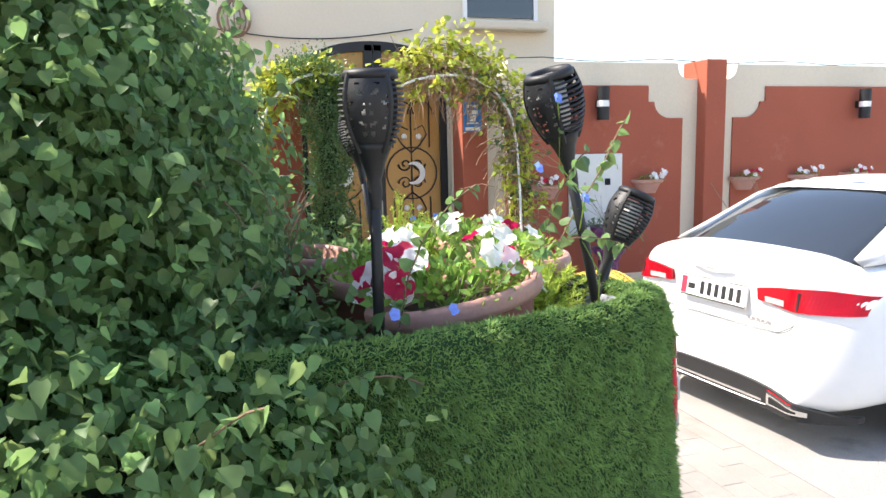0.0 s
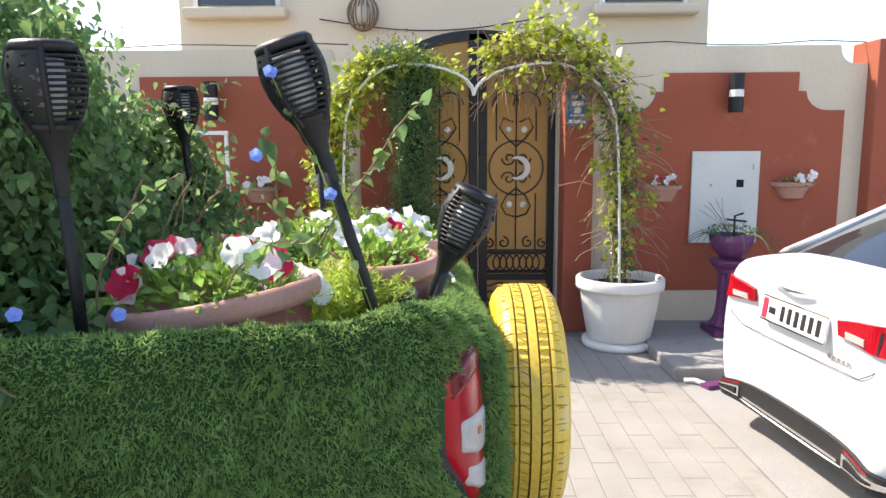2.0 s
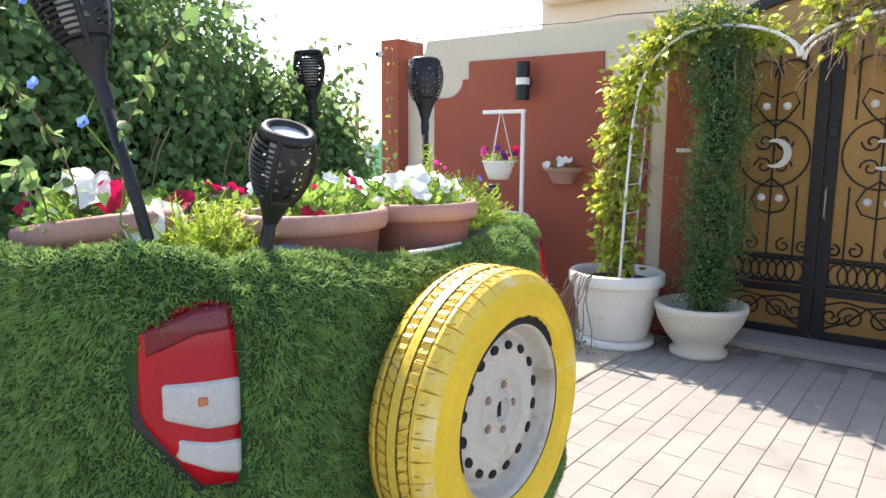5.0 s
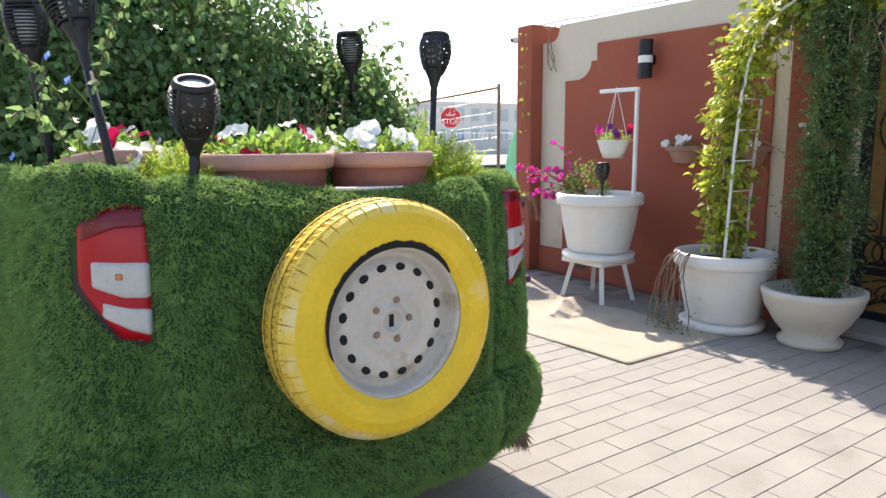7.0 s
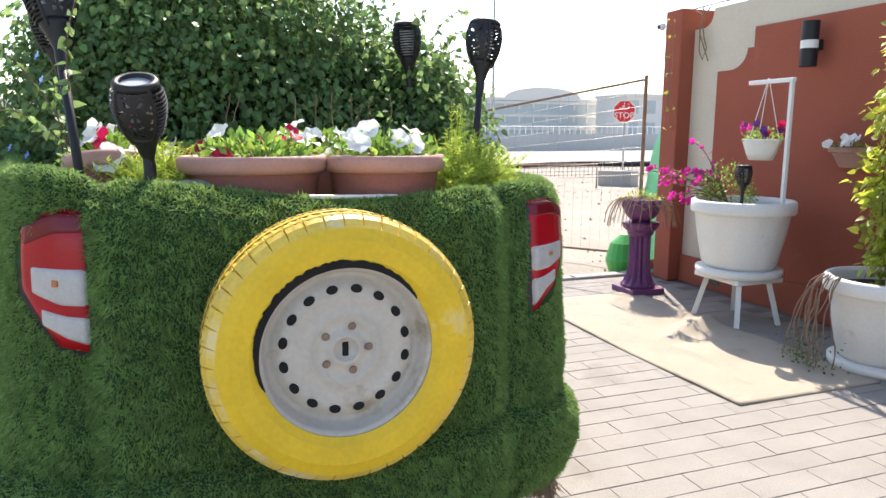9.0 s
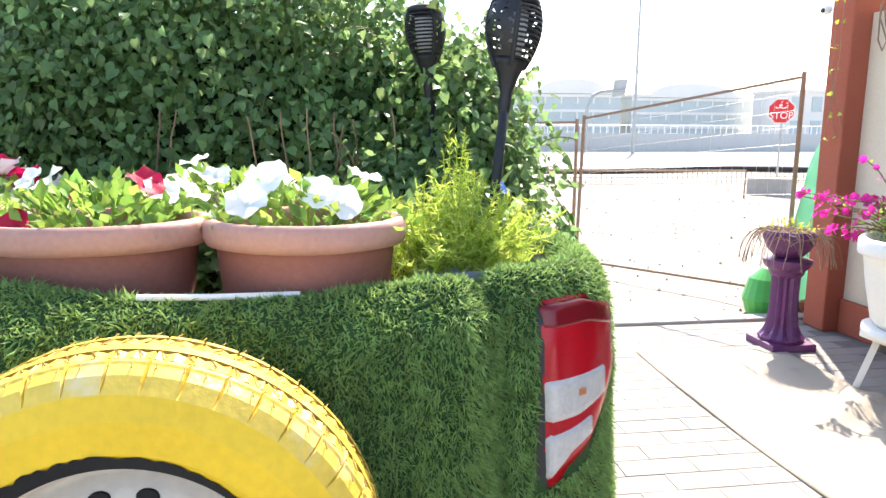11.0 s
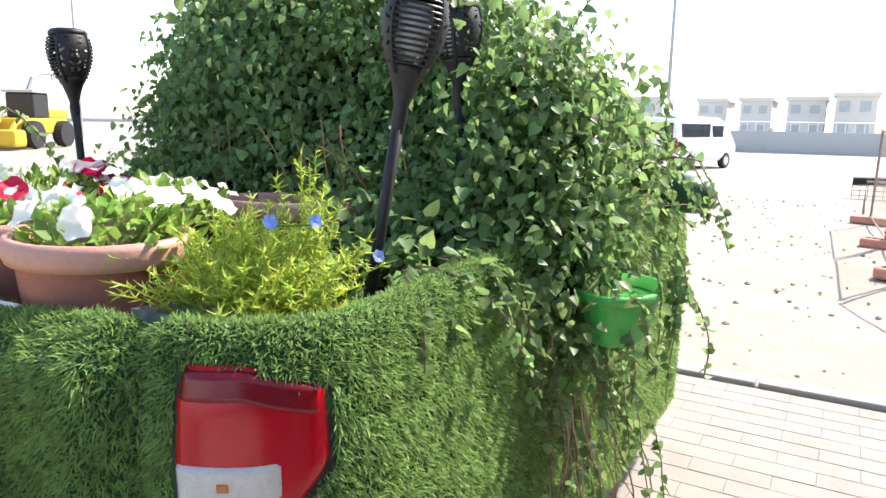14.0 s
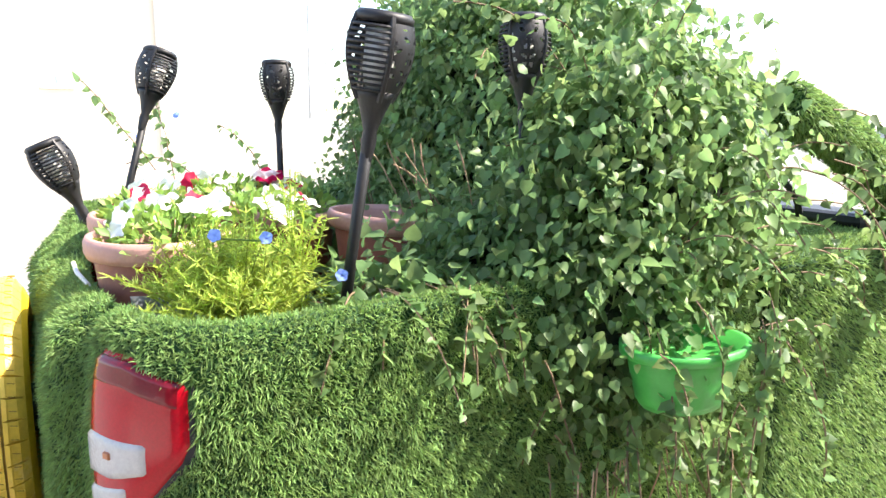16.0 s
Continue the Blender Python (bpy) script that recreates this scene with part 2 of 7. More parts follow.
def arrays(name, verts, faces, material, parent=None, label="", smooth=False):
    me = bpy.data.meshes.new(name)
    me.from_pydata(np.asarray(verts, dtype=float).tolist(), [], np.asarray(faces, dtype=int).tolist() if isinstance(faces, np.ndarray) else faces)
    me.update()
    return finish(name, me, material, parent, label, smooth)


SHIFT = Vector((0, 0, 0))      # where the things being built stand as a whole


def thing(name, at, label, category, group="", kind="", rz=0.0):
    ob = new(name)
    ob.empty_display_size = 0.1
    ob.matrix_basis = pose(*(Vector(at) + SHIFT), 0, 0, rz)
    return tagged(ob, label, category, group, kind)


def box(bm, x0, x1, y0, y1, z0, z1, bevel=0.0):
    r = bmesh.ops.create_cube(bm, size=1.0, matrix=Matrix.LocRotScale(((x0 + x1) / 2, (y0 + y1) / 2, (z0 + z1) / 2), None, (x1 - x0, y1 - y0, z1 - z0)))
    if bevel:
        es = list({e for v in r["verts"] for e in v.link_edges})
        bmesh.ops.bevel(bm, geom=es, offset=bevel, segments=2, affect="EDGES", profile=0.5)
    return bm


def boxed(x0, x1, y0, y1, z0, z1, bevel=0.0):
    return box(bmesh.new(), x0, x1, y0, y1, z0, z1, bevel)


def tube(bm, pts, radii, sides=8):
    """A round bar through the points."""
    pts = [Vector(p) for p in pts]
    radii = radii if isinstance(radii, (list, tuple)) else [radii] * len(pts)
    rings, up = [], None
    for i, p in enumerate(pts):
        d = (pts[min(i + 1, len(pts) - 1)] - pts[max(i - 1, 0)]).normalized()
        ref = up if up is not None and abs(up.dot(d)) < 0.95 else (Vector((0, 0, 1)) if abs(d.z) < 0.9 else Vector((1, 0, 0)))
        a = d.cross(ref).normalized()
        b = a.cross(d).normalized()
        up = b
        rings.append([bm.verts.new(p + radii[i] * (math.cos(k * math.tau / sides) * a + math.sin(k * math.tau / sides) * b)) for k in range(sides)])
    for r0, r1 in zip(rings, rings[1:]):
        for k in range(sides):
            bm.faces.new((r0[k], r0[(k + 1) % sides], r1[(k + 1) % sides], r1[k]))
    bm.faces.new(rings[0][::-1]), bm.faces.new(rings[-1])
    return bm


def tubes(lines, radius, sides=6):
    bm = bmesh.new()
    for ln in lines:
        tube(bm, ln, radius, sides)
    return bm


def lathe(profile, sides=32, bm=None, sx=1.0, sy=1.0, centre=(0, 0)):
    """Turns a list of (radius, height) about z; open ends are left open unless the radius is 0."""
    bm = bm or bmesh.new()
    rings = []
    for r, z in profile:
        if r <= 1e-6:
            rings.append([bm.verts.new((centre[0], centre[1], z))])
        else:
            rings.append([bm.verts.new((centre[0] + sx * r * math.cos(k * math.tau / sides), centre[1] + sy * r * math.sin(k * math.tau / sides), z)) for k in range(sides)])
    for a, b in zip(rings, rings[1:]):
        for k in range(sides):
            k2 = (k + 1) % sides
            if len(a) == 1 and len(b) > 1:
                bm.faces.new((a[0], b[k2], b[k]))
            elif len(b) == 1 and len(a) > 1:
                bm.faces.new((a[k], a[k2], b[0]))
            elif len(a) > 1:
                bm.faces.new((a[k], a[k2], b[k2], b[k]))
    bmesh.ops.recalc_face_normals(bm, faces=bm.faces)
    return bm


def loft(rings, bm=None, closed=True, cap0=False, cap1=False):
    bm = bm or bmesh.new()
    vs = [[bm.verts.new(p) for p in r] for r in rings]
    n = len(vs[0])
    for a, b in zip(vs, vs[1:]):
        for k in range(n if closed else n - 1):
            bm.faces.new((a[k], a[(k + 1) % n], b[(k + 1) % n], b[k]))
    if cap0:
        bm.faces.new(vs[0][::-1])
    if cap1:
        bm.faces.new(vs[-1])
    bmesh.ops.recalc_face_normals(bm, faces=bm.faces)
    return bm


def prism(outline, y0, y1):
    """A slab in the x-z plane from an outline of (x, z), between two depths."""
    bm = bmesh.new()
    a = [bm.verts.new((x, y0, z)) for x, z in outline]
    b = [bm.verts.new((x, y1, z)) for x, z in outline]
    n = len(outline)
    bm.faces.new(a), bm.faces.new(b[::-1])
    for k in range(n):
        bm.faces.new((a[k], b[k], b[(k + 1) % n], a[(k + 1) % n]))
    bmesh.ops.recalc_face_normals(bm, faces=bm.faces)
    return bm


RNG = np.random.default_rng(7)


def unit(v):
    return v / np.maximum(np.linalg.norm(v, axis=1, keepdims=True), 1e-9)


LEAF = np.array([(0, 0.08, 0), (-0.22, 0.0, 0.06), (-0.43, 0.22, 0.13), (0, 0.35, -0.02), (0.43, 0.22, 0.13), (0.22, 0.0, 0.06), (-0.33, 0.58, 0.07), (0, 0.66, -0.03), (0.33, 0.58, 0.07), (-0.13, 0.86, -0.02), (0.13, 0.86, -0.02), (0, 1.06, -0.12)])
LEAF_F = [(0, 3, 2, 1), (0, 5, 4, 3), (2, 3, 7, 6), (3, 4, 8, 7), (6, 7, 9), (7, 8, 10), (7, 10, 11, 9)]
OVAL = np.array([(0, 0, 0), (-0.3, 0.5, 0.06), (0, 0.5, -0.03), (0.3, 0.5, 0.06), (0, 1.0, -0.05)])
OVAL_F = [(0, 2, 1), (0, 3, 2), (1, 2, 4), (2, 3, 4)]


def leaves(name, pts, tips, normals, sizes, material, parent, shape=0, label=""):
    """Many small leaves in one mesh: each starts at a point, points along tips, with its upper face along normals."""
    base, fc = ((LEAF, LEAF_F), (OVAL, OVAL_F))[shape]
    t = unit(tips)
    n = unit(normals - (normals * t).sum(1, keepdims=True) * t)
    s = np.cross(t, n)
    co = pts[:, None] + sizes[:, None, None] * (base[None, :, 0:1] * s[:, None] + base[None, :, 1:2] * t[:, None] + base[None, :, 2:3] * n[:, None])
    k, m = len(base), len(pts)
    me = bpy.data.meshes.new(name)
    counts = np.array([len(f) for f in fc])
    flat = np.concatenate([np.array(f) for f in fc])
    loops = (flat[None] + (np.arange(m) * k)[:, None]).ravel()
    starts = np.concatenate([[0], np.cumsum(np.tile(counts, m))[:-1]])
    me.vertices.add(m * k)
    me.vertices.foreach_set("co", co.ravel())
    me.loops.add(len(loops))
    me.loops.foreach_set("vertex_index", loops)
    me.polygons.add(m * len(fc))
    me.polygons.foreach_set("loop_start", starts)
    me.update(calc_edges=True)
    ob = finish(name, me, material, parent, label)
    ob["kind"] = "stuff"
    return ob


def blades(name, pts, dirs, lengths, width, material, parent, bend, label=""):
    """Grass fibres: a tapering strip of three points up each fibre, bent along the vectors bend."""
    d = unit(dirs)
    s = unit(np.cross(d, RNG.normal(size=d.shape))) * width / 2
    L = lengths[:, None]
    p0, p1 = pts, pts + d * L * 0.55 + bend * L * 0.12
    p2 = pts + d * L + bend * L * 0.45
    co = np.stack([p0 - s, p0 + s, p1 - 0.75 * s, p1 + 0.75 * s, p2], axis=1)
    m = len(pts)
    me = bpy.data.meshes.new(name)
    loops = (np.array([0, 1, 3, 2, 2, 3, 4])[None] + (np.arange(m) * 5)[:, None]).ravel()
    starts = np.concatenate([[0], np.cumsum(np.tile([4, 3], m))[:-1]])
    me.vertices.add(m * 5)
    me.vertices.foreach_set("co", co.ravel())
    me.loops.add(len(loops))
    me.loops.foreach_set("vertex_index", loops)
    me.polygons.add(m * 2)
    me.polygons.foreach_set("loop_start", starts)
    me.update(calc_edges=True)
    ob = finish(name, me, material, parent, label)
    ob["kind"] = "stuff"
    return ob


def scatter(ob, density, keep=None):
    """Random points and normals on a mesh, so many a square metre."""
    me = ob.data
    me.calc_loop_triangles()
    co = np.empty(len(me.vertices) * 3)
    me.vertices.foreach_get("co", co)
    co = co.reshape(-1, 3)
    tri = np.empty(len(me.loop_triangles) * 3, dtype=int)
    me.loop_triangles.foreach_get("vertices", tri)
    tri = tri.reshape(-1, 3)
    a, b, c = co[tri[:, 0]], co[tri[:, 1]], co[tri[:, 2]]
    nn = np.cross(b - a, c - a)
    area = np.linalg.norm(nn, axis=1) / 2
    if keep is not None:
        area = area * keep((a + b + c) / 3)
    m = int(area.sum() * density)
    i = RNG.choice(len(tri), m, p=area / area.sum())
    u, v = RNG.random((2, m, 1))
    flip = (u + v) > 1
    u, v = np.where(flip, 1 - u, u), np.where(flip, 1 - v, v)
    return a[i] + u * (b[i] - a[i]) + v * (c[i] - a[i]), unit(nn[i])


# ---- ground ----
KERB_X, WALL_Y, ROAD_X = -2.87, 6.47, 2.74


def sheet(x0, x1, y0, y1, nx, ny, height):
    xs, ys = np.linspace(x0, x1, nx), np.linspace(y0, y1, ny)
    X, Y = np.meshgrid(xs, ys, indexing="ij")
    Z = height(X, Y)
    idx = np.arange(nx * ny).reshape(nx, ny)
    f = np.stack([idx[:-1, :-1], idx[1:, :-1], idx[1:, 1:], idx[:-1, 1:]], axis=-1).reshape(-1, 4)
    return np.stack([X, Y, Z], axis=-1).reshape(-1, 3), f


def swell(X, Y, a):
    return a * (np.sin(1.7 * X + 0.6 * Y) * np.sin(1.3 * Y - 0.5 * X) + 0.5 * np.sin(4.1 * X + 1.9 * Y) * np.sin(3.3 * Y) + 0.3 * np.sin(9.7 * X - 3 * Y) * np.sin(8.9 * Y + X))


ground = part("ground", boxed(-900, 900, -900, 900, -0.9, -0.06), "sand")
tagged(ground, "pale desert sand reaching the horizon", "ground", kind="structure")
v, f = sheet(-26, KERB_X - 0.06, -14, 20, 200, 240, lambda X, Y: -0.035 + swell(X, Y, 0.014))
sand_lot = arrays("sand_lot", v, f, "sand", smooth=True)
tagged(sand_lot, "uneven pale sand of the empty lot", "sand", kind="structure")
pavement = part("pavement", boxed(KERB_X + 0.09, ROAD_X, -4.5, WALL_Y + 0.1, -0.5, -0.004), "joint")
tagged(pavement, "light grey concrete paver driveway", "pavement", kind="structure")
road = part("road", boxed(ROAD_X, 14, -6, 5.05, -0.5, -0.015), "asphalt")
tagged(road, "dusty grey concrete parking strip", "road", kind="structure")
footpath = part("footpath", boxed(ROAD_X, 14, 5.05, 6.9, -0.4, 0.085, 0.012), "asphalt")
tagged(footpath, "raised grey concrete strip along the garden wall", "pavement", kind="structure")


# ---- garden wall ----
def notched(x0, x1, z0, step, top, dx=0.42):
    """Outline with a stepped, rounded shoulder at each upper corner."""
    pts = [(x0, z0), (x0, step), (x0 + 0.15, step)]
    pts += [(x0 + 0.15 + 0.20 * math.sin(a), step + 0.17 * (1 - math.cos(a))) for a in np.linspace(0, math.pi / 2, 7)[1:]]
    pts += [(x0 + dx, step + 0.17), (x0 + dx, top)]
    return pts + [(x0 + x1 - x, z) for x, z in reversed(pts)]


def wall_section(name, x0, x1, px0, px1, top=2.57, base="cream", hi=0.29):
    w = thing(name, (0, 0, 0), "cream plastered garden wall with a brick-red painted panel", "wall", kind="structure")
    edge = [(x0, 0), (x0, top - 0.16), (x0 + 0.12, top - 0.16)] + [(x0 + 0.12 + 0.12 * math.sin(a), top - 0.04 - 0.12 * math.cos(a)) for a in np.linspace(0.2, math.pi / 2, 5)] + [(x0 + 0.25, top)]
    edge += [(x0 + x1 - x, z) for x, z in reversed(edge)]
    part("masonry", prism(edge, WALL_Y + 0.02, WALL_Y + 0.22), "cream", w)
    part("panel", prism(notched(px0, px1, hi, 2.0, 2.335), WALL_Y, WALL_Y + 0.019), "red_wall", w, "brick-red painted panel")
    part("plinth", boxed(x0 + 0.004, x1 - 0.004, WALL_Y - 0.012, WALL_Y + 0.018, 0, hi - 0.004, 0.006), base, w)
    return w


wall_section("wall_north_west", -2.45, 0.298, -2.09, 0.14, base="red_wall", hi=0.27)
wall_section("wall_north_middle", 2.392, 4.818, 2.60, 4.63, hi=0.37)
wall_section("wall_north_east", 5.072, 9.6, 5.27, 9.4, hi=0.37)
for name, x0, x1, y0, y1, top in (("wall_end", -2.69, -2.452, 6.335, 6.75, 2.60), ("wall_pier", 4.82, 5.07, 6.34, 6.75, 2.60), ("gate_pier", 2.13, 2.39, 6.40, 7.0, 2.42), ("gate_pier", 0.30, 0.62, 6.40, 7.0, 2.42)):
    pier = part(name, boxed(x0, x1, y0, y1, 0, top, 0.012), "red_wall")
    tagged(pier, "brick-red painted masonry pier of the garden wall", "pier", kind="structure")
threshold = part("threshold", boxed(0.622, 2.128, 6.42, 7.0, 0, 0.055, 0.008), "asphalt")
tagged(threshold, "grey concrete threshold under the gate", "threshold", kind="structure")
for x0, x1 in ((0.62, 0.64), (2.11, 2.13)):
    reveal = part("trim", boxed(x0, x1, 6.70, 6.83, 0.056, 2.4), "cream")
    tagged(reveal, "cream plaster reveal beside the gate", "trim", kind="structure")

# ---- villa behind the wall ----
house = thing("house", (0, 0, 0), "cream plastered two-storey villa behind the garden wall", "house")
part("facade", boxed(-2.05, 4.12, 8.5, 14, 0, 6.6, 0.03), "cream_house", house)
part("string_course", boxed(-2.07, 4.14, 8.42, 8.498, 2.62, 2.70, 0.01), "cream_house", house)
for x in (-1.35, 3.35):
    wdw = part("window", boxed(x - 0.45, x + 0.45, 8.47, 8.499, 3.35, 4.7), "car_glass", house, "dark glazed window")
    part("window_sill", boxed(x - 0.6, x + 0.6, 8.30, 8.498, 3.18, 3.30, 0.03), "cream", wdw)
    for a in (x - 0.5, x + 0.45):
        part("window_frame", boxed(a, a + 0.05, 8.45, 8.498, 3.32, 4.75), "white_paint", wdw)
lantern = thing("wall_lantern", (0.12, 8.36, 3.22), "round wrought-iron lantern on the villa front", "lantern")
for k in range(8):
    part("hoop", tubes([[(0.18 * math.sin(b) * math.cos(k * math.pi / 8), 0.12 * math.sin(b) * math.sin(k * math.pi / 8), 0.2 * math.cos(b)) for b in np.linspace(0, math.tau, 20)]], 0.009, 5), "rust", lantern)
part("lantern_glass", lathe([(0, -0.12), (0.07, -0.1), (0.08, 0.05), (0, 0.12)], 14), "bowl", lantern, smooth=True)
part("bracket", tubes([[(0, 0.0, 0.2), (0, 0.14, 0.26)]], 0.015), "rust", lantern)
part("parapet", boxed(-2.09, 4.16, 8.40, 8.498, 6.3, 6.7, 0.02), "cream_house", house)

# ---- gate ----
gate = thing("gate", (0, 0, 0), "black wrought-iron double gate backed with golden sheet metal", "gate")


def arc(cx, cz, r, a0, a1, y, n=10):
    return [(cx + r * math.cos(radians(a)), y, cz + r * math.sin(radians(a))) for a in np.linspace(a0, a1, n)]


def spiral(cx, cz, r, a0, turns, y, n=16, sx=1):
    return [(cx + sx * r * (1 - 0.75 * k / n) * math.cos(radians(a0 + 360 * turns * k / n)), y, cz + r * (1 - 0.75 * k / n) * math.sin(radians(a0 + 360 * turns * k / n))) for k in range(n + 1)]


def gate_leaf(x0, x1):
    """One leaf; x0 at the hinge, x1 at the middle."""
    lo, hi, side = min(x0, x1), max(x0, x1), 1 if x1 > x0 else -1
    cx = (lo + 0.07 + hi - 0.07) / 2 + 0.01 * side

    def top(x):
        return 2.42 + 0.36 * math.sqrt(max(0.0, 1 - ((x - 1.375) / 0.78) ** 2))
    xs = np.linspace(lo, hi, 12)
    leaf = part("gate_leaf", prism([(lo, 0.07)] + [(x, top(x) - 0.04) for x in xs] + [(hi, 0.07)], 6.885, 6.895), "gate_sheet", gate, "golden sheet-metal backing")
    fr = bmesh.new()
    wh = 0.085
    for a, b in ((lo, lo + wh), (hi - wh, hi)):
        box(fr, a, b, 6.84, 6.884, 0.06, top((a + b) / 2) - 0.03, 0.006)
    for z0, z1 in ((0.06, 0.12), (0.40, 0.455), (0.68, 0.70)):
        box(fr, lo + wh, hi - wh, 6.845, 6.883, z0, z1)
    for a, b in zip(xs, xs[1:]):
        za, zb = top(a), top(b)
        vv = [fr.verts.new(q) for q in ((a, 6.84, za - 0.09), (b, 6.84, zb - 0.09), (b, 6.84, zb), (a, 6.84, za), (a, 6.884, za - 0.09), (b, 6.884, zb - 0.09), (b, 6.884, zb), (a, 6.884, za))]
        for q in ((0, 1, 2, 3), (7, 6, 5, 4), (0, 4, 5, 1), (3, 2, 6, 7)):
            fr.faces.new([vv[k] for k in q])
    part("gate_frame", fr, "iron", leaf)
    y, bars = 6.868, []
    w = hi - lo - 2 * wh
    for dx in (-0.19, 0, 0.19):
        gap = [(0.70, 1.25), (1.75, 2.40)] if dx else [(0.70, 1.0), (1.0, 2.30)]
        for z0, z1 in gap:
            bars.append([(cx + dx, y, z0), (cx + dx, y, z1)])
    bars.append(arc(cx, 1.495, 0.26, 0, 360, y, 28))
    for s in (-1, 1):
        bars += [spiral(cx + s * 0.07, 1.585, 0.07, 180, 1.2, y, sx=-s), spiral(cx + s * 0.07, 1.395, 0.07, 180, -1.2, y, sx=-s)]
        bars.append([(cx, y, 1.70), (cx + s * 0.09, y, 1.78), (cx + s * 0.16, y, 1.88), (cx + s * 0.12, y, 1.97), (cx + s * 0.03, y, 1.93)])
        bars.append([(cx, y, 1.30), (cx + s * 0.09, y, 1.23), (cx + s * 0.14, y, 1.13), (cx + s * 0.10, y, 1.05), (cx, y, 1.02)])
        bars.append(spiral(cx + s * 0.12, 0.77, 0.06, 90, s * 1.1, y))
        bars.append(spiral(cx + s * 0.26, 0.76, 0.05, 90, s * 1.1, y))
        bars.append(arc(cx + s * 0.1, 2.08, 0.13, 90 - s * 90, 90 + s * 90, y))
        bars.append(spiral(cx + s * 0.10, 0.25, 0.095, 0, 1.3, y, sx=s))
        bars.append(spiral(cx + s * 0.24, 0.25, 0.07, 180, 1.2, y, sx=s))
        bars.append([(cx - s * w / 2, y, 0.14), (cx - s * 0.12, y, 0.22), (cx, y, 0.34), (cx + s * 0.16, y, 0.37), (cx + s * w / 2, y, 0.33)])
    for k in range(9):
        bars.append(arc(lo + wh + w * (k + 0.5) / 9, 0.57, 0.10, 0, 360, y, 14))
    bars.append([(lo + wh, y, 0.49), (hi - wh, y, 0.49)])
    part("scrollwork", tubes(bars, 0.0075, 5), "iron", leaf)
    for dx, z in ((-0.075, 1.86), (0.075, 1.86), (-0.065, 1.145), (0.065, 1.145)):
        ros = part("rosette", lathe([(0, -0.012), (0.027, -0.01), (0.031, 0), (0.016, 0.012), (0, 0.012)], 12), "white_paint", leaf, "white painted rosette")
        ros.matrix_basis = pose(cx + dx, 6.862, z, 90)
    mo = [(cx + 0.02 + 0.115 * math.cos(radians(a)), 1.495 + 0.115 * math.sin(radians(a))) for a in np.linspace(-120, 120, 18)]
    mo += [(cx - 0.01 + 0.088 * math.cos(radians(a)), 1.495 + 0.088 * math.sin(radians(a))) for a in np.linspace(105, -105, 16)]
    part("crescent", prism(mo, 6.852, 6.864), "white_paint", leaf, "white crescent ornament")
    return leaf


gate_leaf(0.625, 1.372)
leaf_east = gate_leaf(2.128, 1.378)
part("gate_handle", tubes([[(1.41, 6.84, 1.0), (1.41, 6.80, 1.02), (1.41, 6.80, 1.22), (1.41, 6.84, 1.24)]], 0.009), "galv", leaf_east)
part("lock_case", boxed(1.385, 1.455, 6.815, 6.839, 1.62, 1.74, 0.008), "iron", leaf_east)

# ---- truck ----
def warp(x, y, z):
    """The tail is a little askew: narrower and taller on the south side."""
    f, g = min(1.0, max(0.0, (y - 1.45) / 1.8)), min(1.0, max(0.0, (x - 0.2) / 0.9))
    return (x - 0.038 * (y - 2.35) * g, y + (0.055 * (1 - f) + 0.025 * f) * g - 0.16 * (1 - f) ** 3 * min(1.0, max(0.0, (0.95 - x) / 0.9)), z + (0.068 * (1 - f) ** 2 - 0.055 * g ** 3 * math.exp(-((y - 2.35) / 0.5) ** 2)) * max(0.0, min(1.0, (z - 1.0) / 0.3)))


def ring(x1, y0, y1, r, z, n=9, x0=-0.6, sag=0.0):
    pts = []
    for cx, cy, a0, rr in ((x1 - r, y1 - r, 0, r), (x0 + 0.02, y1 - 0.02, 90, 0.02), (x0 + 0.02, y0 + 0.02, 180, 0.02), (x1 - r, y0 + r, 270, r)):
        for k in range(n):
            a = radians(a0 + 90 * k / (n - 1))
            pts.append((cx + rr * math.cos(a), cy + rr * math.sin(a), z))
    out = []
    for a, b in zip(pts, pts[1:] + pts[:1]):
        m = max(1, int((Vector(a) - Vector(b)).length / 0.08))
        out += [tuple(Vector(a).lerp(Vector(b), k / m)) for k in range(m)]
    return [warp(x, y, z + sag * (0.5 * math.sin(3.1 * x + 2 * y) + 0.5 * math.sin(7 * y)) - sag * 1.2 * max(0, x - 0.7) * math.sin(math.pi * (y - y0) / (y1 - y0))) for x, y, z in out]


SHIFT = Vector((0.015, -0.055, -0.02))
truck = thing("pickup_truck", (0, 0, 0), "old pickup truck clad in artificial turf with a planted bed", "truck")
BODY = [(1.08, 1.58, 3.12, 0.24, 0.20), (1.17, 1.47, 3.24, 0.24, 0.28), (1.20, 1.42, 3.29, 0.25, 0.40), (1.195, 1.42, 3.29, 0.26, 0.515), (1.17, 1.43, 3.28, 0.26, 0.545), (1.13, 1.445, 3.262, 0.27, 0.56), (1.14, 1.44, 3.265, 0.27, 0.68), (1.135, 1.445, 3.26, 0.28, 0.82), (1.13, 1.45, 3.25, 0.28, 0.96), (1.13, 1.455, 3.245, 0.28, 1.1),
        (1.12, 1.465, 3.235, 0.27, 1.2), (1.105, 1.475, 3.225, 0.26, 1.26), (1.085, 1.49, 3.21, 0.25, 1.30), (1.06, 1.515, 3.185, 0.23, 1.318), (1.03, 1.545, 3.155, 0.21, 1.31), (1.015, 1.56, 3.14, 0.20, 1.28)]
rings = [ring(x1, y0, y1, r, z, sag=0.012) for x1, y0, y1, r, z in BODY]


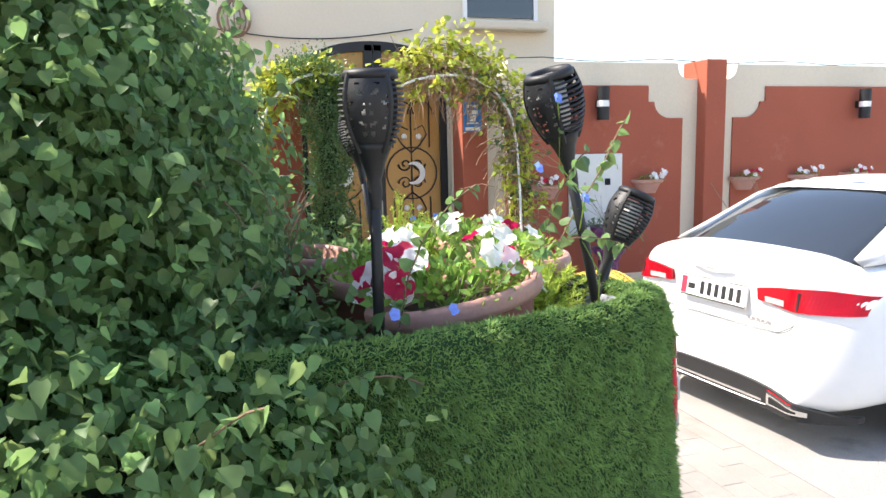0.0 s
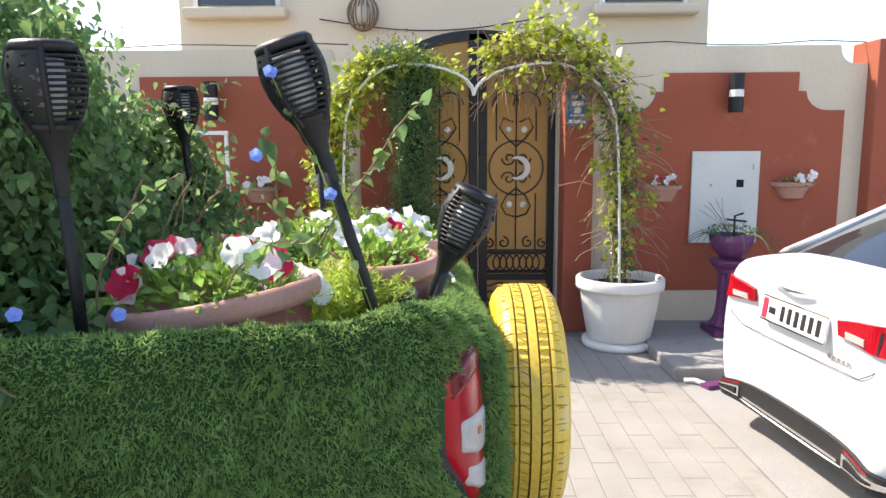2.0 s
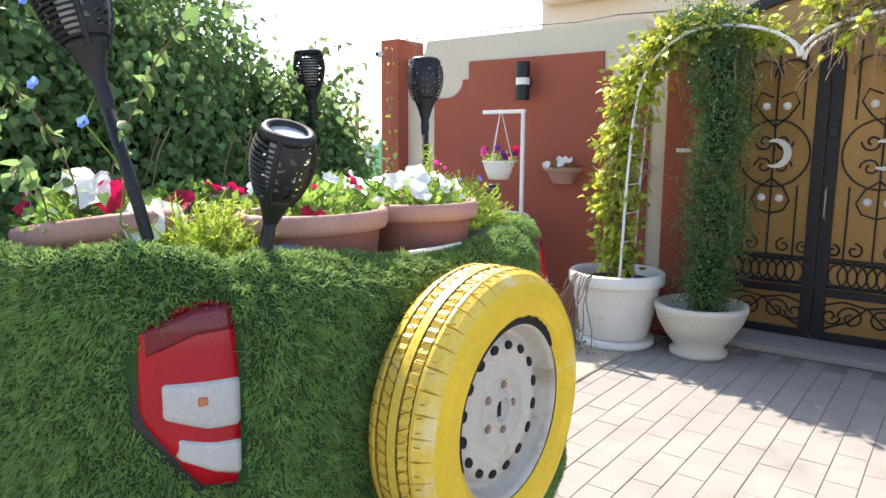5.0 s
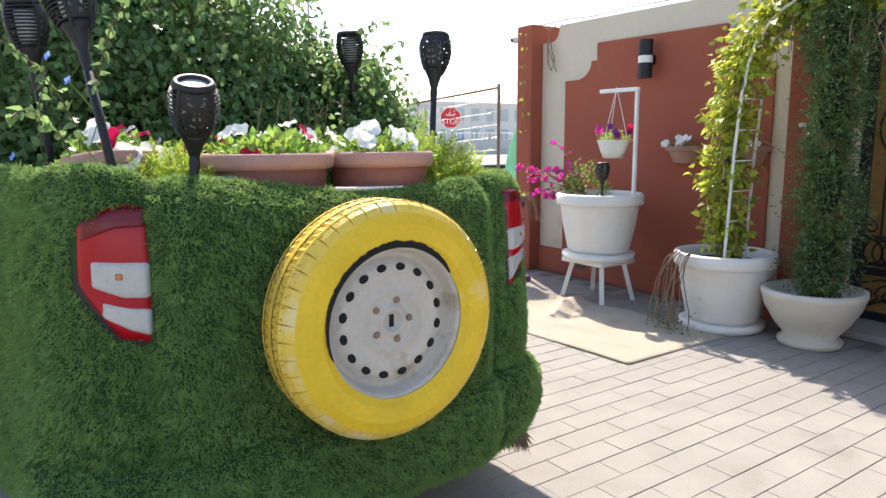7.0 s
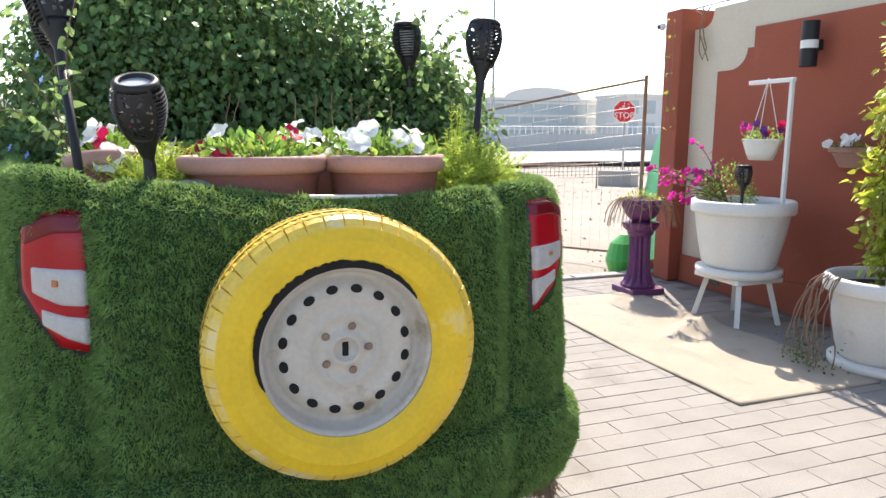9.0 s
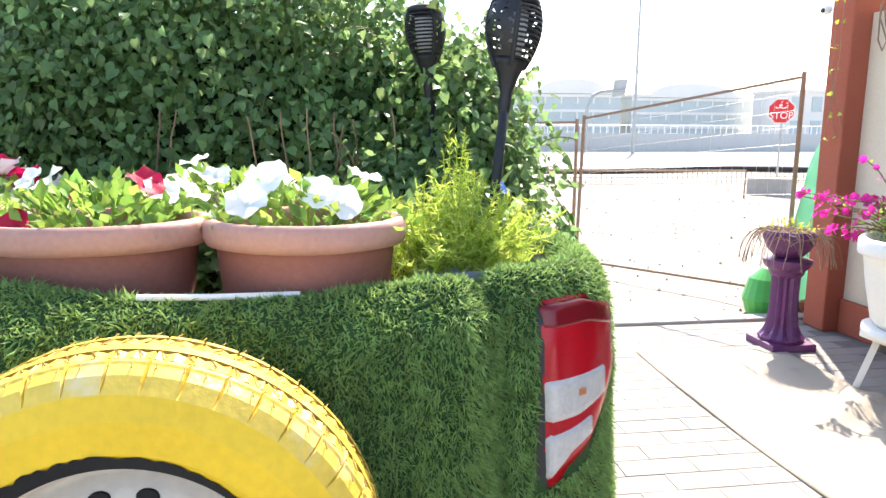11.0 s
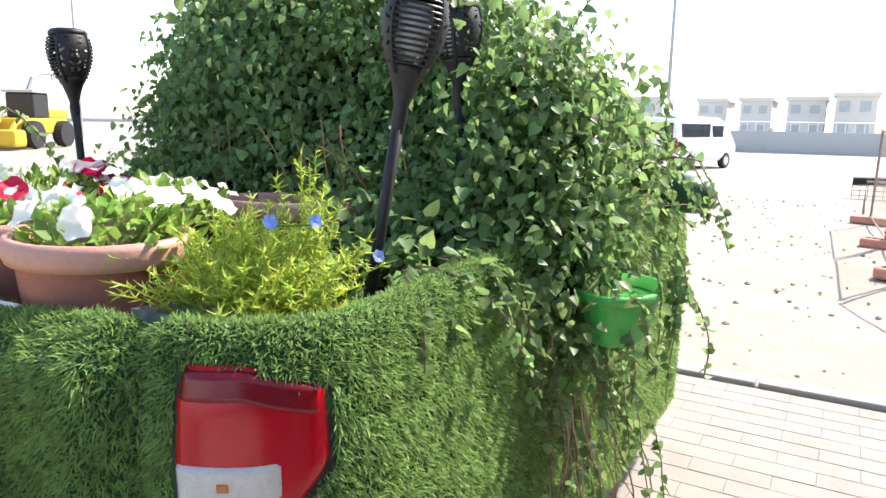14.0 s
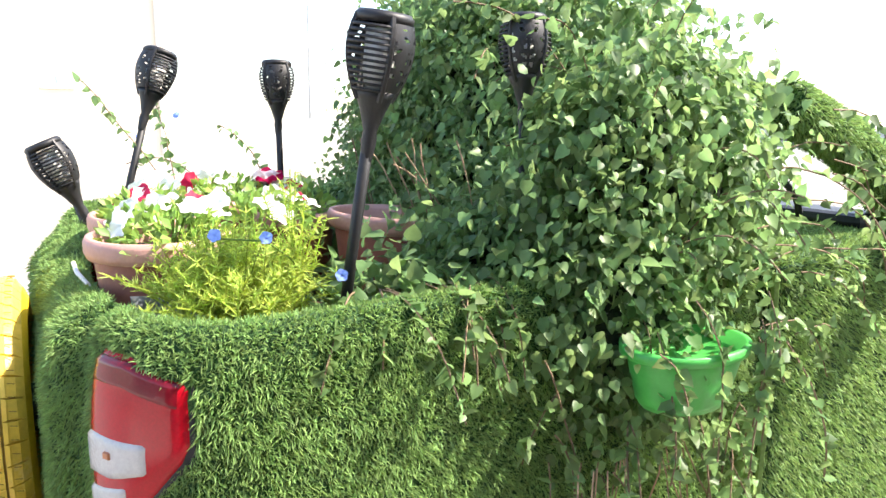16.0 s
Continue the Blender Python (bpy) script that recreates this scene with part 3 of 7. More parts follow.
def even(r, n):
    """The ring with n points, evenly spaced along it."""
    p = np.array(r + r[:1])
    s = np.concatenate([[0], np.cumsum(np.linalg.norm(np.diff(p, axis=0), axis=1))])
    q = np.linspace(0, s[-1], n, endpoint=False)
    return [tuple(np.interp(u, s, p[:, k]) for k in range(3)) for u in q]


def crease(q):
    """The tailgate's own piece of turf stands proud of the corner pieces, with a fold beside each."""
    x, y, z = q
    if x < 0.9:
        return q
    u = min(1.0, max(0.0, (y - 1.72) / 0.09), max(0.0, (2.97 - y) / 0.09)) if 1.72 < y < 2.97 else 0.0
    fade = max(0.0, min(1.0, (1.34 - z) / 0.09))
    fold = sum(math.exp(-((y - edge) / 0.02) ** 2) for edge in (1.72, 2.97)) * max(0.0, min(1.0, (1.25 - z) / 0.05))
    wave = 0.010 * math.sin(23 * y + 5 * z) * math.sin(9 * z) * (y < 1.70 or y > 3.0)
    notch = sum(math.exp(-((y - edge) / 0.022) ** 2) for edge in (1.79, 2.93)) * max(0.0, min(1.0, (z - 1.2) / 0.08))
    shoulder = 0.022 * math.exp(-((y - 1.64) / 0.09) ** 2) * max(0.0, min(1.0, (z - 1.2) / 0.08))
    flare = 0.05 * max(0.0, min(1.0, (1.70 - y) / 0.2)) * max(0.0, min(1.0, (0.95 - z) / 0.5))
    return (x + 0.066 * u * u * (3 - 2 * u) * fade - 0.016 * fold + wave * fade, y - flare, z - 0.03 * notch + shoulder)


rings = [[crease(q) for q in even(r, 260)] for r in rings]
bed = part("bed", loft(rings, cap0=True), "turf_base", truck, smooth=True)
part("bed_liner", loft([even(ring(1.02, 1.555, 3.145, 0.205, 1.285), 60), even(ring(1.0, 1.575, 3.125, 0.2, 1.24), 60), even(ring(0.99, 1.585, 3.115, 0.19, 1.0), 60)], cap1=True), "grey_plastic", truck, "grey plastic bed liner")
CAB = ((-2.30, 0.26), (-2.42, 0.42), (-2.46, 0.62), (-2.44, 0.92), (-2.34, 1.12), (-2.2, 1.22), (-1.98, 1.29))


def cab_side(y, inset):
    pts = [(x, z) for x, z in CAB] + [(-1.6, 1.315), (-1.1, 1.315), (-0.605, 1.315), (-0.605, 0.9), (-0.605, 0.26)]
    nose = 0.75 * max(0.0, (abs(y - 2.352) - 0.42) / 0.49) ** 1.6
    pts = [(x + nose * max(0.0, -1.45 - x), z) for x, z in pts]
    return [(-1.5 + (x + 1.5) * (1 - inset / 0.9), y, 0.8 + (z - 0.8) * (1 - inset / 0.55)) for x, z in pts]


ys = [1.44, 1.455, 1.50, 1.6, 1.9, 2.35, 2.8, 3.1, 3.21, 3.25, 3.265]
cabr = [cab_side(y, (0.06, 0.03, 0.008, 0, 0, 0, 0, 0, 0.008, 0.03, 0.06)[k]) for k, y in enumerate(ys)]
cab = part("cab", loft(cabr, cap0=True, cap1=True), "turf_base", truck)
PILLARS = []
# roof and pillars of the cab, clad in turf, over an open window band
for y in (1.60, 3.06):
    pb = tubes([[(-1.76, y, 1.27), (-1.47, y, 1.48), (-1.2, y, 1.645), (-0.86, y, 1.76)]], 0.075, 10)
    bmesh.ops.recalc_face_normals(pb, faces=pb.faces)
    PILLARS.append(part("pillar", pb, "turf_base", truck, "turf-clad windscreen pillar"))
roof = part("roof", loft([[(x, y, z) for x, z in ((-0.93, 1.72), (-0.89, 1.79), (-0.6, 1.85), (-0.24, 1.80), (-0.20, 1.72), (-0.6, 1.74))] for y in (1.62, 1.8, 2.35, 2.9, 3.05)], cap0=True, cap1=True), "turf_base", truck)
part("rear_wall", boxed(-0.25, -0.20, 1.6, 3.08, 1.3, 1.76), "turf_base", truck)
part("dashboard", boxed(-1.62, -1.40, 1.62, 3.04, 1.30, 1.37, 0.03), "car_black", truck)
part("seat_back", boxed(-0.72, -0.54, 1.7, 2.95, 1.316, 1.55, 0.05), "interior", truck, "pale upholstered seat")
part("steering_wheel", tubes([[(-1.25 + 0.06 * math.cos(a), 2.72 + 0.17 * math.sin(a), 1.40 + 0.13 * math.cos(a)) for a in np.linspace(0, math.tau, 22)]], 0.014), "car_black", truck)
mirror = part("wing_mirror", lathe([(0, 0), (0.06, 0.0), (0.078, 0.02), (0.08, 0.12), (0.065, 0.19), (0.03, 0.22), (0, 0.222)], 20, sx=1.15), "green_bottle", truck, "dark green plastic wing mirror cap", smooth=True)
mirror.matrix_basis = pose(-1.24, 3.24, 1.375, -100, 0, 0) @ Matrix.Scale(1.0, 4)
for y in (1.46, 3.25):
    fw = part("front_wheel", lathe([(0, -0.08), (0.2, -0.08), (0.3, -0.1), (0.34, -0.07), (0.34, 0.07), (0.3, 0.1), (0.2, 0.08), (0, 0.08)], 32), "yellow", truck, "yellow painted front tyre", smooth=True)
    fw.matrix_basis = pose(-1.86, y - 0.33 * (1 if y > 2 else -1), 0.36, 90)
    part("axle_stand", boxed(-0.1, 0.12, y - 0.25 if y > 2 else y + 0.05, y - 0.05 if y > 2 else y + 0.25, 0.02, 0.24, 0.01), "asphalt", truck, "grey concrete block")
part("support_block", boxed(-1.98, -1.68, 2.86, 3.08, 0.02, 0.16, 0.012), "asphalt", truck, "grey concrete block")
part("door_seam", tubes([[(-0.62, 3.262, 1.28), (-0.625, 3.268, 0.9), (-0.63, 3.262, 0.34)]], 0.012), "turf", truck, "raised turf seam")


# ---- tail lamps ----
def on_body(a, z, out=0.0, south=False):
    """A point on the rounded rear corner: a from 0 (tailgate) to 1 (side), north corner."""
    k = max(i for i in range(len(BODY) - 1) if BODY[i][4] <= z)
    u = (z - BODY[k][4]) / (BODY[k + 1][4] - BODY[k][4])
    x1, y0, y1, r = [BODY[k][i] + u * (BODY[k + 1][i] - BODY[k][i]) for i in range(4)]
    if a < 0.25:
        q, nrm = (x1, y1 - r - 0.16 * (0.25 - a) / 0.25), (1, 0)
    elif a <= 0.75:
        t = radians(180 * (a - 0.25))
        q, nrm = (x1 - r + r * math.cos(t), y1 - r + r * math.sin(t)), (math.cos(t), math.sin(t))
    else:
        q, nrm = (x1 - r - 0.3 * (a - 0.75) / 0.25, y1), (0, 1)
    q = (q[0] + out * nrm[0], q[1] + out * nrm[1])
    return warp(q[0], 4.70 - q[1] if south else q[1], z)


def lamp_patch(a0, a1, lo, hi, out, south, n=14, rows_n=8):
    """A curved lens between a0 and a1 round the corner; lo and hi are its heights at both ends."""
    rows = []
    for k in range(rows_n + 1):
        u = k / rows_n
        row = []
        for j in range(n + 1):
            w = j / n
            zl, zh = (np.interp(w, (0, 0.45, 1), e if len(e) == 3 else (e[0], (e[0] + e[1]) / 2, e[1])) for e in (lo, hi))
            z = zl + u * (zh - zl)
            sink = 0.010 * ((k in (0, rows_n)) + (j in (0, n)))
            row.append(on_body(a0 + (a1 - a0) * w, z, out - sink, south))
        rows.append(row)
    bm = bmesh.new()
    vs = [[bm.verts.new(q) for q in r] for r in rows]
    bk = [[bm.verts.new((q[0] - 0.05, q[1] + (0.04 if south else -0.04), q[2])) for q in r] for r in rows]
    for i in range(rows_n):
        for j in range(n):
            bm.faces.new((vs[i][j], vs[i][j + 1], vs[i + 1][j + 1], vs[i + 1][j]))
    loop = [(0, j) for j in range(n + 1)] + [(i, n) for i in range(1, rows_n + 1)] + [(rows_n, j) for j in range(n - 1, -1, -1)] + [(i, 0) for i in range(rows_n - 1, 0, -1)]
    for (i, j), (k, l) in zip(loop, loop[1:] + loop[:1]):
        bm.faces.new((vs[i][j], bk[i][j], bk[k][l], vs[k][l]))
    bmesh.ops.recalc_face_normals(bm, faces=bm.faces)
    return bm


# for the south and the north lamp: the span round the corner, lower edge, upper edge
LAMPS = {True: (0.285, 0.51, (0.905, 0.925, 1.06), (1.248, 1.242, 1.205)), False: (0.31, 0.60, (0.885, 0.935, 1.10), (1.266, 1.266, 1.232))}
for south in (True, False):
    A0, A1, LAMP_LO, LAMP_HI = LAMPS[south]
    lamp = part("tail_lamp", lamp_patch(A0, A1, LAMP_LO, LAMP_HI, 0.010, south), "lens_red", truck, "red and clear tail lamp let into the turf", smooth=True)
    part("housing", lamp_patch(A0 - 0.02, A1 + 0.03, [z - 0.02 for z in LAMP_LO], [z + 0.013 for z in LAMP_HI], 0.002, south), "car_black", lamp)
    part("brake_lens", lamp_patch(A0 + 0.006, A1 - 0.012, [z - 0.055 for z in LAMP_HI], [z - 0.006 for z in LAMP_HI], 0.013, south), "lens_dark", lamp, "dark red upper band", smooth=True)
    part("indicator_lens", lamp_patch(A0 + 0.006, A1 - (0.045 if south else 0.09), (1.022, 1.026, 1.055), (1.118, 1.118, 1.118), 0.015, south), "lens_clear", lamp, "clear indicator lens", smooth=True)
    part("reversing_lens", lamp_patch(A0 + 0.006, A1 - (0.075 if south else 0.15), [z + 0.02 for z in LAMP_LO[:2]] + [0.985], (1.005, 1.010, 1.025), 0.015, south), "lens_clear", lamp, "clear reversing lens", smooth=True)
    part("bulb", lamp_patch(A0 + 0.08, A0 + 0.11, (1.07, 1.07), (1.092, 1.092), 0.019, south, 4, 4), "lens_orange", lamp, "orange bulb")


def off_lamp(p):
    """Leaves the lamps free of fibres."""
    free = np.ones(len(p), bool)
    for south in (True, False):
        y = 4.70 + 0.05 - p[:, 1] if south else p[:, 1] - 0.022
        t = np.degrees(np.arctan2(y - 2.97, p[:, 0] - 0.85 - (0.025 if south else -0.025)))
        a = 0.25 + t / 180
        A0, A1, LAMP_LO, LAMP_HI = LAMPS[south]
        w = (a - A0) / (A1 - A0)
        lo, hi = np.interp(w, (0, 0.45, 1), LAMP_LO), np.interp(w, (0, 0.45, 1), LAMP_HI)
        free &= ~((p[:, 0] > 0.83) & (y > 2.95) & (w > -0.02) & (w < 1.04) & (p[:, 2] > lo - 0.005) & (p[:, 2] < hi - 0.006))
    return free


p, n = scatter(bed, 60000, lambda c: (c[:, 2] > 0.21) & (c[:, 0] > -0.58))
ok = off_lamp(p)
p, n = p[ok], n[ok]
wav = 0.5 + 0.5 * np.sin(11 * p[:, :1] + 6 * p[:, 1:2] + 4 * np.sin(9 * p[:, 2:3]))
lean = np.array([[0, 0, -0.42]]) * (0.75 + 0.5 * wav) + 0.10 * np.sin(13 * p[:, [1, 2, 0]] + 7 * p[:, [2, 0, 1]]) + 0.2 * np.sin(52 * p[:, [1, 2, 0]] + 3 * np.sin(31 * p[:, [2, 0, 1]]) + 2 * np.sin(19 * p[:, [0, 1, 2]]))
tuft = 0.5 + 0.5 * np.sin(60 * p[:, 0] + 2.5 * np.sin(37 * p[:, 2])) * np.sin(57 * p[:, 1] + 45 * p[:, 2] + 2 * np.sin(29 * p[:, 0]))
tuft = 0.5 + (tuft - 0.5) * np.interp(p[:, 1], (2.4, 3.1), (1.15, 0.45))
top = np.clip((p[:, 2:3] - 1.25) / 0.06, 0, 1)
blades("turf", p, n + 0.62 * RNG.normal(size=p.shape) + lean * (1 - top), RNG.uniform(0.009, 0.018, len(p)) * (0.55 + 0.95 * tuft) * (1 + 0.2 * wav[:, 0]), 0.0033, "turf", truck, lean + 0.3 * RNG.normal(size=p.shape))
for ob, dens in ((cab, 16000), (roof, 14000), (PILLARS[1], 26000)):
    p, n = scatter(ob, dens, lambda c: ((c[:, 0] < -0.62) | (c[:, 2] > 1.5)) & (c[:, 1] > 2.2))
    blades("turf", p, n + 0.4 * RNG.normal(size=p.shape) + np.array([[0, 0, -0.3]]), RNG.uniform(0.016, 0.03, len(p)), 0.005, "turf", truck, np.array([[0, 0, -0.6]]))
# frayed hem under the rear corner
t = RNG.random(500)
hem = np.stack([1.04 + 0.08 * np.sin(3 * t), 3.06 + 0.12 * t, 0.25 + 0.02 * RNG.random(500)], axis=1)
blades("frayed_hem", hem, np.array([[0.05, 0.05, -1.0]]) + 0.25 * RNG.normal(size=hem.shape), RNG.uniform(0.03, 0.08, 500), 0.005, "dry", truck, 0.2 * RNG.normal(size=hem.shape))

# ---- spare wheel ----
spare = part("spare_wheel", bmesh.new(), "yellow", truck, "yellow painted spare tyre on a pale steel wheel")
spare.matrix_basis = pose(1.320, 2.372, 0.913, 0, 90, 0) @ Matrix.Scale(0.93, 4)
part("wheel_mount", lathe([(0, -0.22), (0.07, -0.22), (0.07, -0.10), (0.12, -0.09), (0.12, 0.04), (0, 0.04)], 20), "car_black", spare, "black steel wheel mount")
TW, TR, SEG = 0.106, 0.39, 264
ANG = [(k // 6 + (0, 0.05, 0.1, 0.3, 0.55, 0.8)[k % 6]) * math.tau / 44 for k in range(SEG)]
prof = [(0.245, -TW + 0.012), (0.27, -TW - 0.004), (0.32, -TW - 0.008), (0.355, -TW + 0.004), (0.377, -TW + 0.022), (0.386, -TW + 0.04), (TR, -0.062), (TR, -0.052), (TR - 0.007, -0.0505), (TR - 0.007, -0.0475), (TR, -0.046), (TR + 0.002, -0.019), (TR - 0.007, -0.0175), (TR - 0.007, -0.0145), (TR + 0.002, -0.013)]
prof = prof + [(r, -z) for r, z in reversed(prof)]
tv = []
for i, (r, z) in enumerate(prof):
    shoulder = i in (4, 5, 6, len(prof) - 5, len(prof) - 6, len(prof) - 7)
    rib = i in (10, 11, len(prof) - 11, len(prof) - 12)
    for k in range(SEG):
        rr = r - (0.010 if shoulder and k % 6 == 1 else 0) - (0.004 if rib and k % 2 == 1 else 0)
        tv.append((rr * math.cos(ANG[k]), rr * math.sin(ANG[k]), z))
tf = [(i * SEG + k, i * SEG + (k + 1) % SEG, (i + 1) * SEG + (k + 1) % SEG, (i + 1) * SEG + k) for i in range(len(prof) - 1) for k in range(SEG)]
tyre = arrays("tyre", tv, tf, "yellow", spare, "yellow painted tyre with tread paled for sun glare")
tyre.data.materials.append(M["yellow_glare"])
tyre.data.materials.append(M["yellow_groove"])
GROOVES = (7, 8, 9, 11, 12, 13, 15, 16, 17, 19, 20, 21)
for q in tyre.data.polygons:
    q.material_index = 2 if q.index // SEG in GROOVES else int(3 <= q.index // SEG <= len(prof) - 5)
part("wheel_rim", lathe([(0.243, 0.07), (0.252, 0.108), (0.250, 0.118), (0.240, 0.116), (0.232, 0.10), (0.226, 0.062), (0.216, 0.052), (0.205, 0.056), (0.192, 0.076), (0.155, 0.082), (0.148, 0.078), (0.105, 0.080), (0.098, 0.086), (0.088, 0.074), (0.055, 0.074), (0.045, 0.088), (0.034, 0.088), (0.032, 0.076), (0, 0.076)], 64), "rim", spare, "pale painted steel wheel", smooth=True).matrix_basis = pose(0, 0, -0.027)
gap = []
for k in range(81):    # paint left off beside the rim
    a, w = radians(125 + 165 * k / 80), 0.028 * math.sin(math.pi * k / 80) ** 0.6 * random.uniform(0.75, 1.05) + 0.001
    gap.append([(r * math.cos(a), r * math.sin(a), 0.098 + (r - 0.245) * 0.55) for r in (0.243, 0.243 + w)] + [(0.243 * math.cos(a), 0.243 * math.sin(a), 0.07)])
part("bead_gap", loft(gap), "hole", spare, "bare black rubber beside the rim")
# slits drawn as thin dark bars, half proud of the tread
slits = []
for k in range(72):
    for z, half, slant, r in ((-0.03, 0.012, 0.016, 0.392), (0.03, 0.012, -0.016, 0.392), (-0.075, 0.008, 0.004, 0.3885), (0.075, 0.008, -0.004, 0.3885), (0.0, 0.007, 0.03, 0.391)):
        a = (k + random.uniform(-0.08, 0.08)) * math.tau / 72
        slits.append([(r * math.cos(a + slant * u), r * math.sin(a + slant * u), z + half * u) for u in (-1, 0, 1)])
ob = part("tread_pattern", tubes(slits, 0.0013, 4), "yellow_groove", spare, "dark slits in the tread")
tagged(ob, kind="stuff")
for k in range(16):
    a = (k + 0.5) * math.tau / 16
    h = part("vent_hole", lathe([(0, 0.004), (0.0135, 0.004), (0.015, 0.0), (0.0135, -0.01)], 14), "hole", spare)
    h.matrix_basis = Matrix.Translation((0.178 * math.cos(a), 0.178 * math.sin(a), 0.053)) @ Matrix.Rotation(a, 4, "Z") @ Matrix.Rotation(radians(8), 4, "Y") @ Matrix.Diagonal((0.85, 1.15, 1, 1))
for k in range(5):
    a = (k + 0.25) * math.tau / 5
    h = part("bolt_hole", lathe([(0, 0.003), (0.007, 0.003), (0.0105, 0.004), (0.012, 0.0)], 10), "rust", spare)
    h.matrix_basis = Matrix.Translation((0.068 * math.cos(a), 0.068 * math.sin(a), 0.049))
hub_hole = part("hub_slot", boxed(-0.021, 0.021, -0.009, 0.009, 0.046, 0.0515, 0.0025), "hole", spare)
part("tailgate_pipe", tubes([[(1.10, 2.33, 1.294), (1.095, 2.45, 1.290), (1.075, 2.60, 1.286)]], 0.006, 8), "white_plastic", truck, "white plastic pipe along the tailgate")

# ---- vine ----
vine = thing("climbing_vine", (0, 0, 0), "dense green climbing vine spilling over the truck bed and cab", "vine")
BLOBS = [((-0.46, 2.20, 1.42), (0.58, 0.97, 0.90)), ((-0.42, 1.27, 0.98), (0.72, 0.30, 0.50)), ((-0.10, 3.25, 1.20), (0.27, 0.08, 0.28)), ((-0.28, 3.07, 1.50), (0.42, 0.26, 0.40)), ((-0.5, 1.88, 1.70), (0.48, 0.5, 0.66)), ((0.02, 2.85, 1.3), (0.26, 0.35, 0.2)), ((-0.8, 1.6, 1.3), (0.4, 0.25, 0.6))]


def blob_points(blobs, per_m2, rough=0.10, inner=0.86):
    P, N = [], []
    for c, r in blobs:
        c, r = np.array(c), np.array(r)
        area = 4 * math.pi * (((r[0] * r[1]) ** 1.6 + (r[0] * r[2]) ** 1.6 + (r[1] * r[2]) ** 1.6) / 3) ** (1 / 1.6)
        u = unit(RNG.normal(size=(int(area * per_m2), 3)))
        lump = np.sin(7 * u[:, :1] + 5 * u[:, 1:2]) * np.sin(6 * u[:, 2:] + 2 * u[:, :1]) + 0.5 * np.sin(15 * u[:, :1] + 3) * np.sin(13 * u[:, 1:2]) * np.sin(14 * u[:, 2:])
        stray = RNG.random((len(u), 1)) ** 6 * 0.16
        q = c + r * u * (1 - rough * RNG.random((len(u), 1)) + 0.07 * lump) + u * stray
        P.append(q), N.append(unit(u / r))
    P, N = np.concatenate(P), np.concatenate(N)
    ok = np.ones(len(P), bool)
    for c, r in blobs:
        ok &= (((P - np.array(c)) / (np.array(r) * inner)) ** 2).sum(1) > 1
    return P[ok], N[ok]


P, N = blob_points(BLOBS, 6200, 0.34, 0.70)
ok = P[:, 2] > 0.1
ok &= ~((P[:, 0] > 0.0) & (P[:, 1] > 1.5) & (P[:, 1] < 3.2) & (P[:, 2] < 1.22))
P, N = P[ok], N[ok]
T = unit(N * 0.35 + np.array([[0, 0, -0.75]]) + 0.5 * RNG.normal(size=P.shape))
leaves("foliage", P, T, N + 0.8 * RNG.normal(size=P.shape) + np.array([[0, 0, 0.6]]), RNG.uniform(0.022, 0.038, len(P)) * (0.75 + 0.5 * RNG.random(len(P))), "leaf", vine)
# dark ellipsoids added inside the leaves to block light and stand for inner shade
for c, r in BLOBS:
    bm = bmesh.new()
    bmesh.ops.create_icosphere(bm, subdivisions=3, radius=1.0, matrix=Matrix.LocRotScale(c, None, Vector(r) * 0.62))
    part("inner_growth", bm, "inner_shade", vine)


def spray(start, heading, length, droop, n=14, wobble=0.05):
    """A trailing shoot."""
    p, d, out = Vector(start), Vector(heading).normalized(), [Vector(start)]
    for k in range(n):
        d = (d + Vector((random.uniform(-1, 1), random.uniform(-1, 1), random.uniform(-1, 1))) * wobble * 3 + Vector((0, 0, -droop))).normalized()
        p = p + d * (length / n)
        out.append(p.copy())
    return out


random.seed(5)
SPRAYS = []
for k in range(70):
    s, (c, r) = k, random.choice(BLOBS[:5])
    u = Vector((random.gauss(0, 1), random.gauss(0, 1), random.gauss(0.5, 1))).normalized()
    st = Vector(c) + Vector((r[0] * u.x, r[1] * u.y, r[2] * u.z)) * 0.95
    if st.z > 0.6:
        SPRAYS.append(spray(st, u + Vector((0, 0, 0.3)), random.uniform(0.15, 0.4), 0.16, 10))
for k in range(18):    # trailers down the north side
    SPRAYS.append(spray((random.uniform(-0.45, 0.25), 3.31 + random.uniform(-0.02, 0.06), random.uniform(0.7, 1.3)), (random.uniform(-0.5, 0.3), random.choice((0.0, 0.05, 0.5)), -0.3), random.uniform(0.2, 0.55), 0.25, 12))
for k in range(9):    # trailers over the green pot
    SPRAYS.append(spray((random.uniform(-0.32, 0.12), 3.44 + random.uniform(0, 0.08), random.uniform(1.18, 1.35)), (random.uniform(-0.3, 0.3), 0.25, -0.2), random.uniform(0.15, 0.4), 0.35, 10))
for k in range(12):    # trailers over the rim and towards the cab
    SPRAYS.append(spray((random.uniform(0.15, 0.6), 3.12, 1.33), (random.uniform(-0.4, 0.8), 0.9, 0.2), random.uniform(0.2, 0.4), 0.22, 10))
    SPRAYS.append(spray((-0.55 + random.uniform(-0.2, 0.2), 3.35, random.uniform(1.1, 1.75)), (-1, random.uniform(-0.1, 0.5), random.uniform(-0.4, 0.3)), random.uniform(0.3, 0.75), 0.10, 12))
for k in range(22):    # shoots over the south side
    SPRAYS.append(spray((random.uniform(0.05, 0.28), 1.40, random.uniform(0.75, 1.3)), (0.9, random.uniform(-0.2, 0.2), 0.1), random.uniform(0.12, 0.26), 0.25, 10))
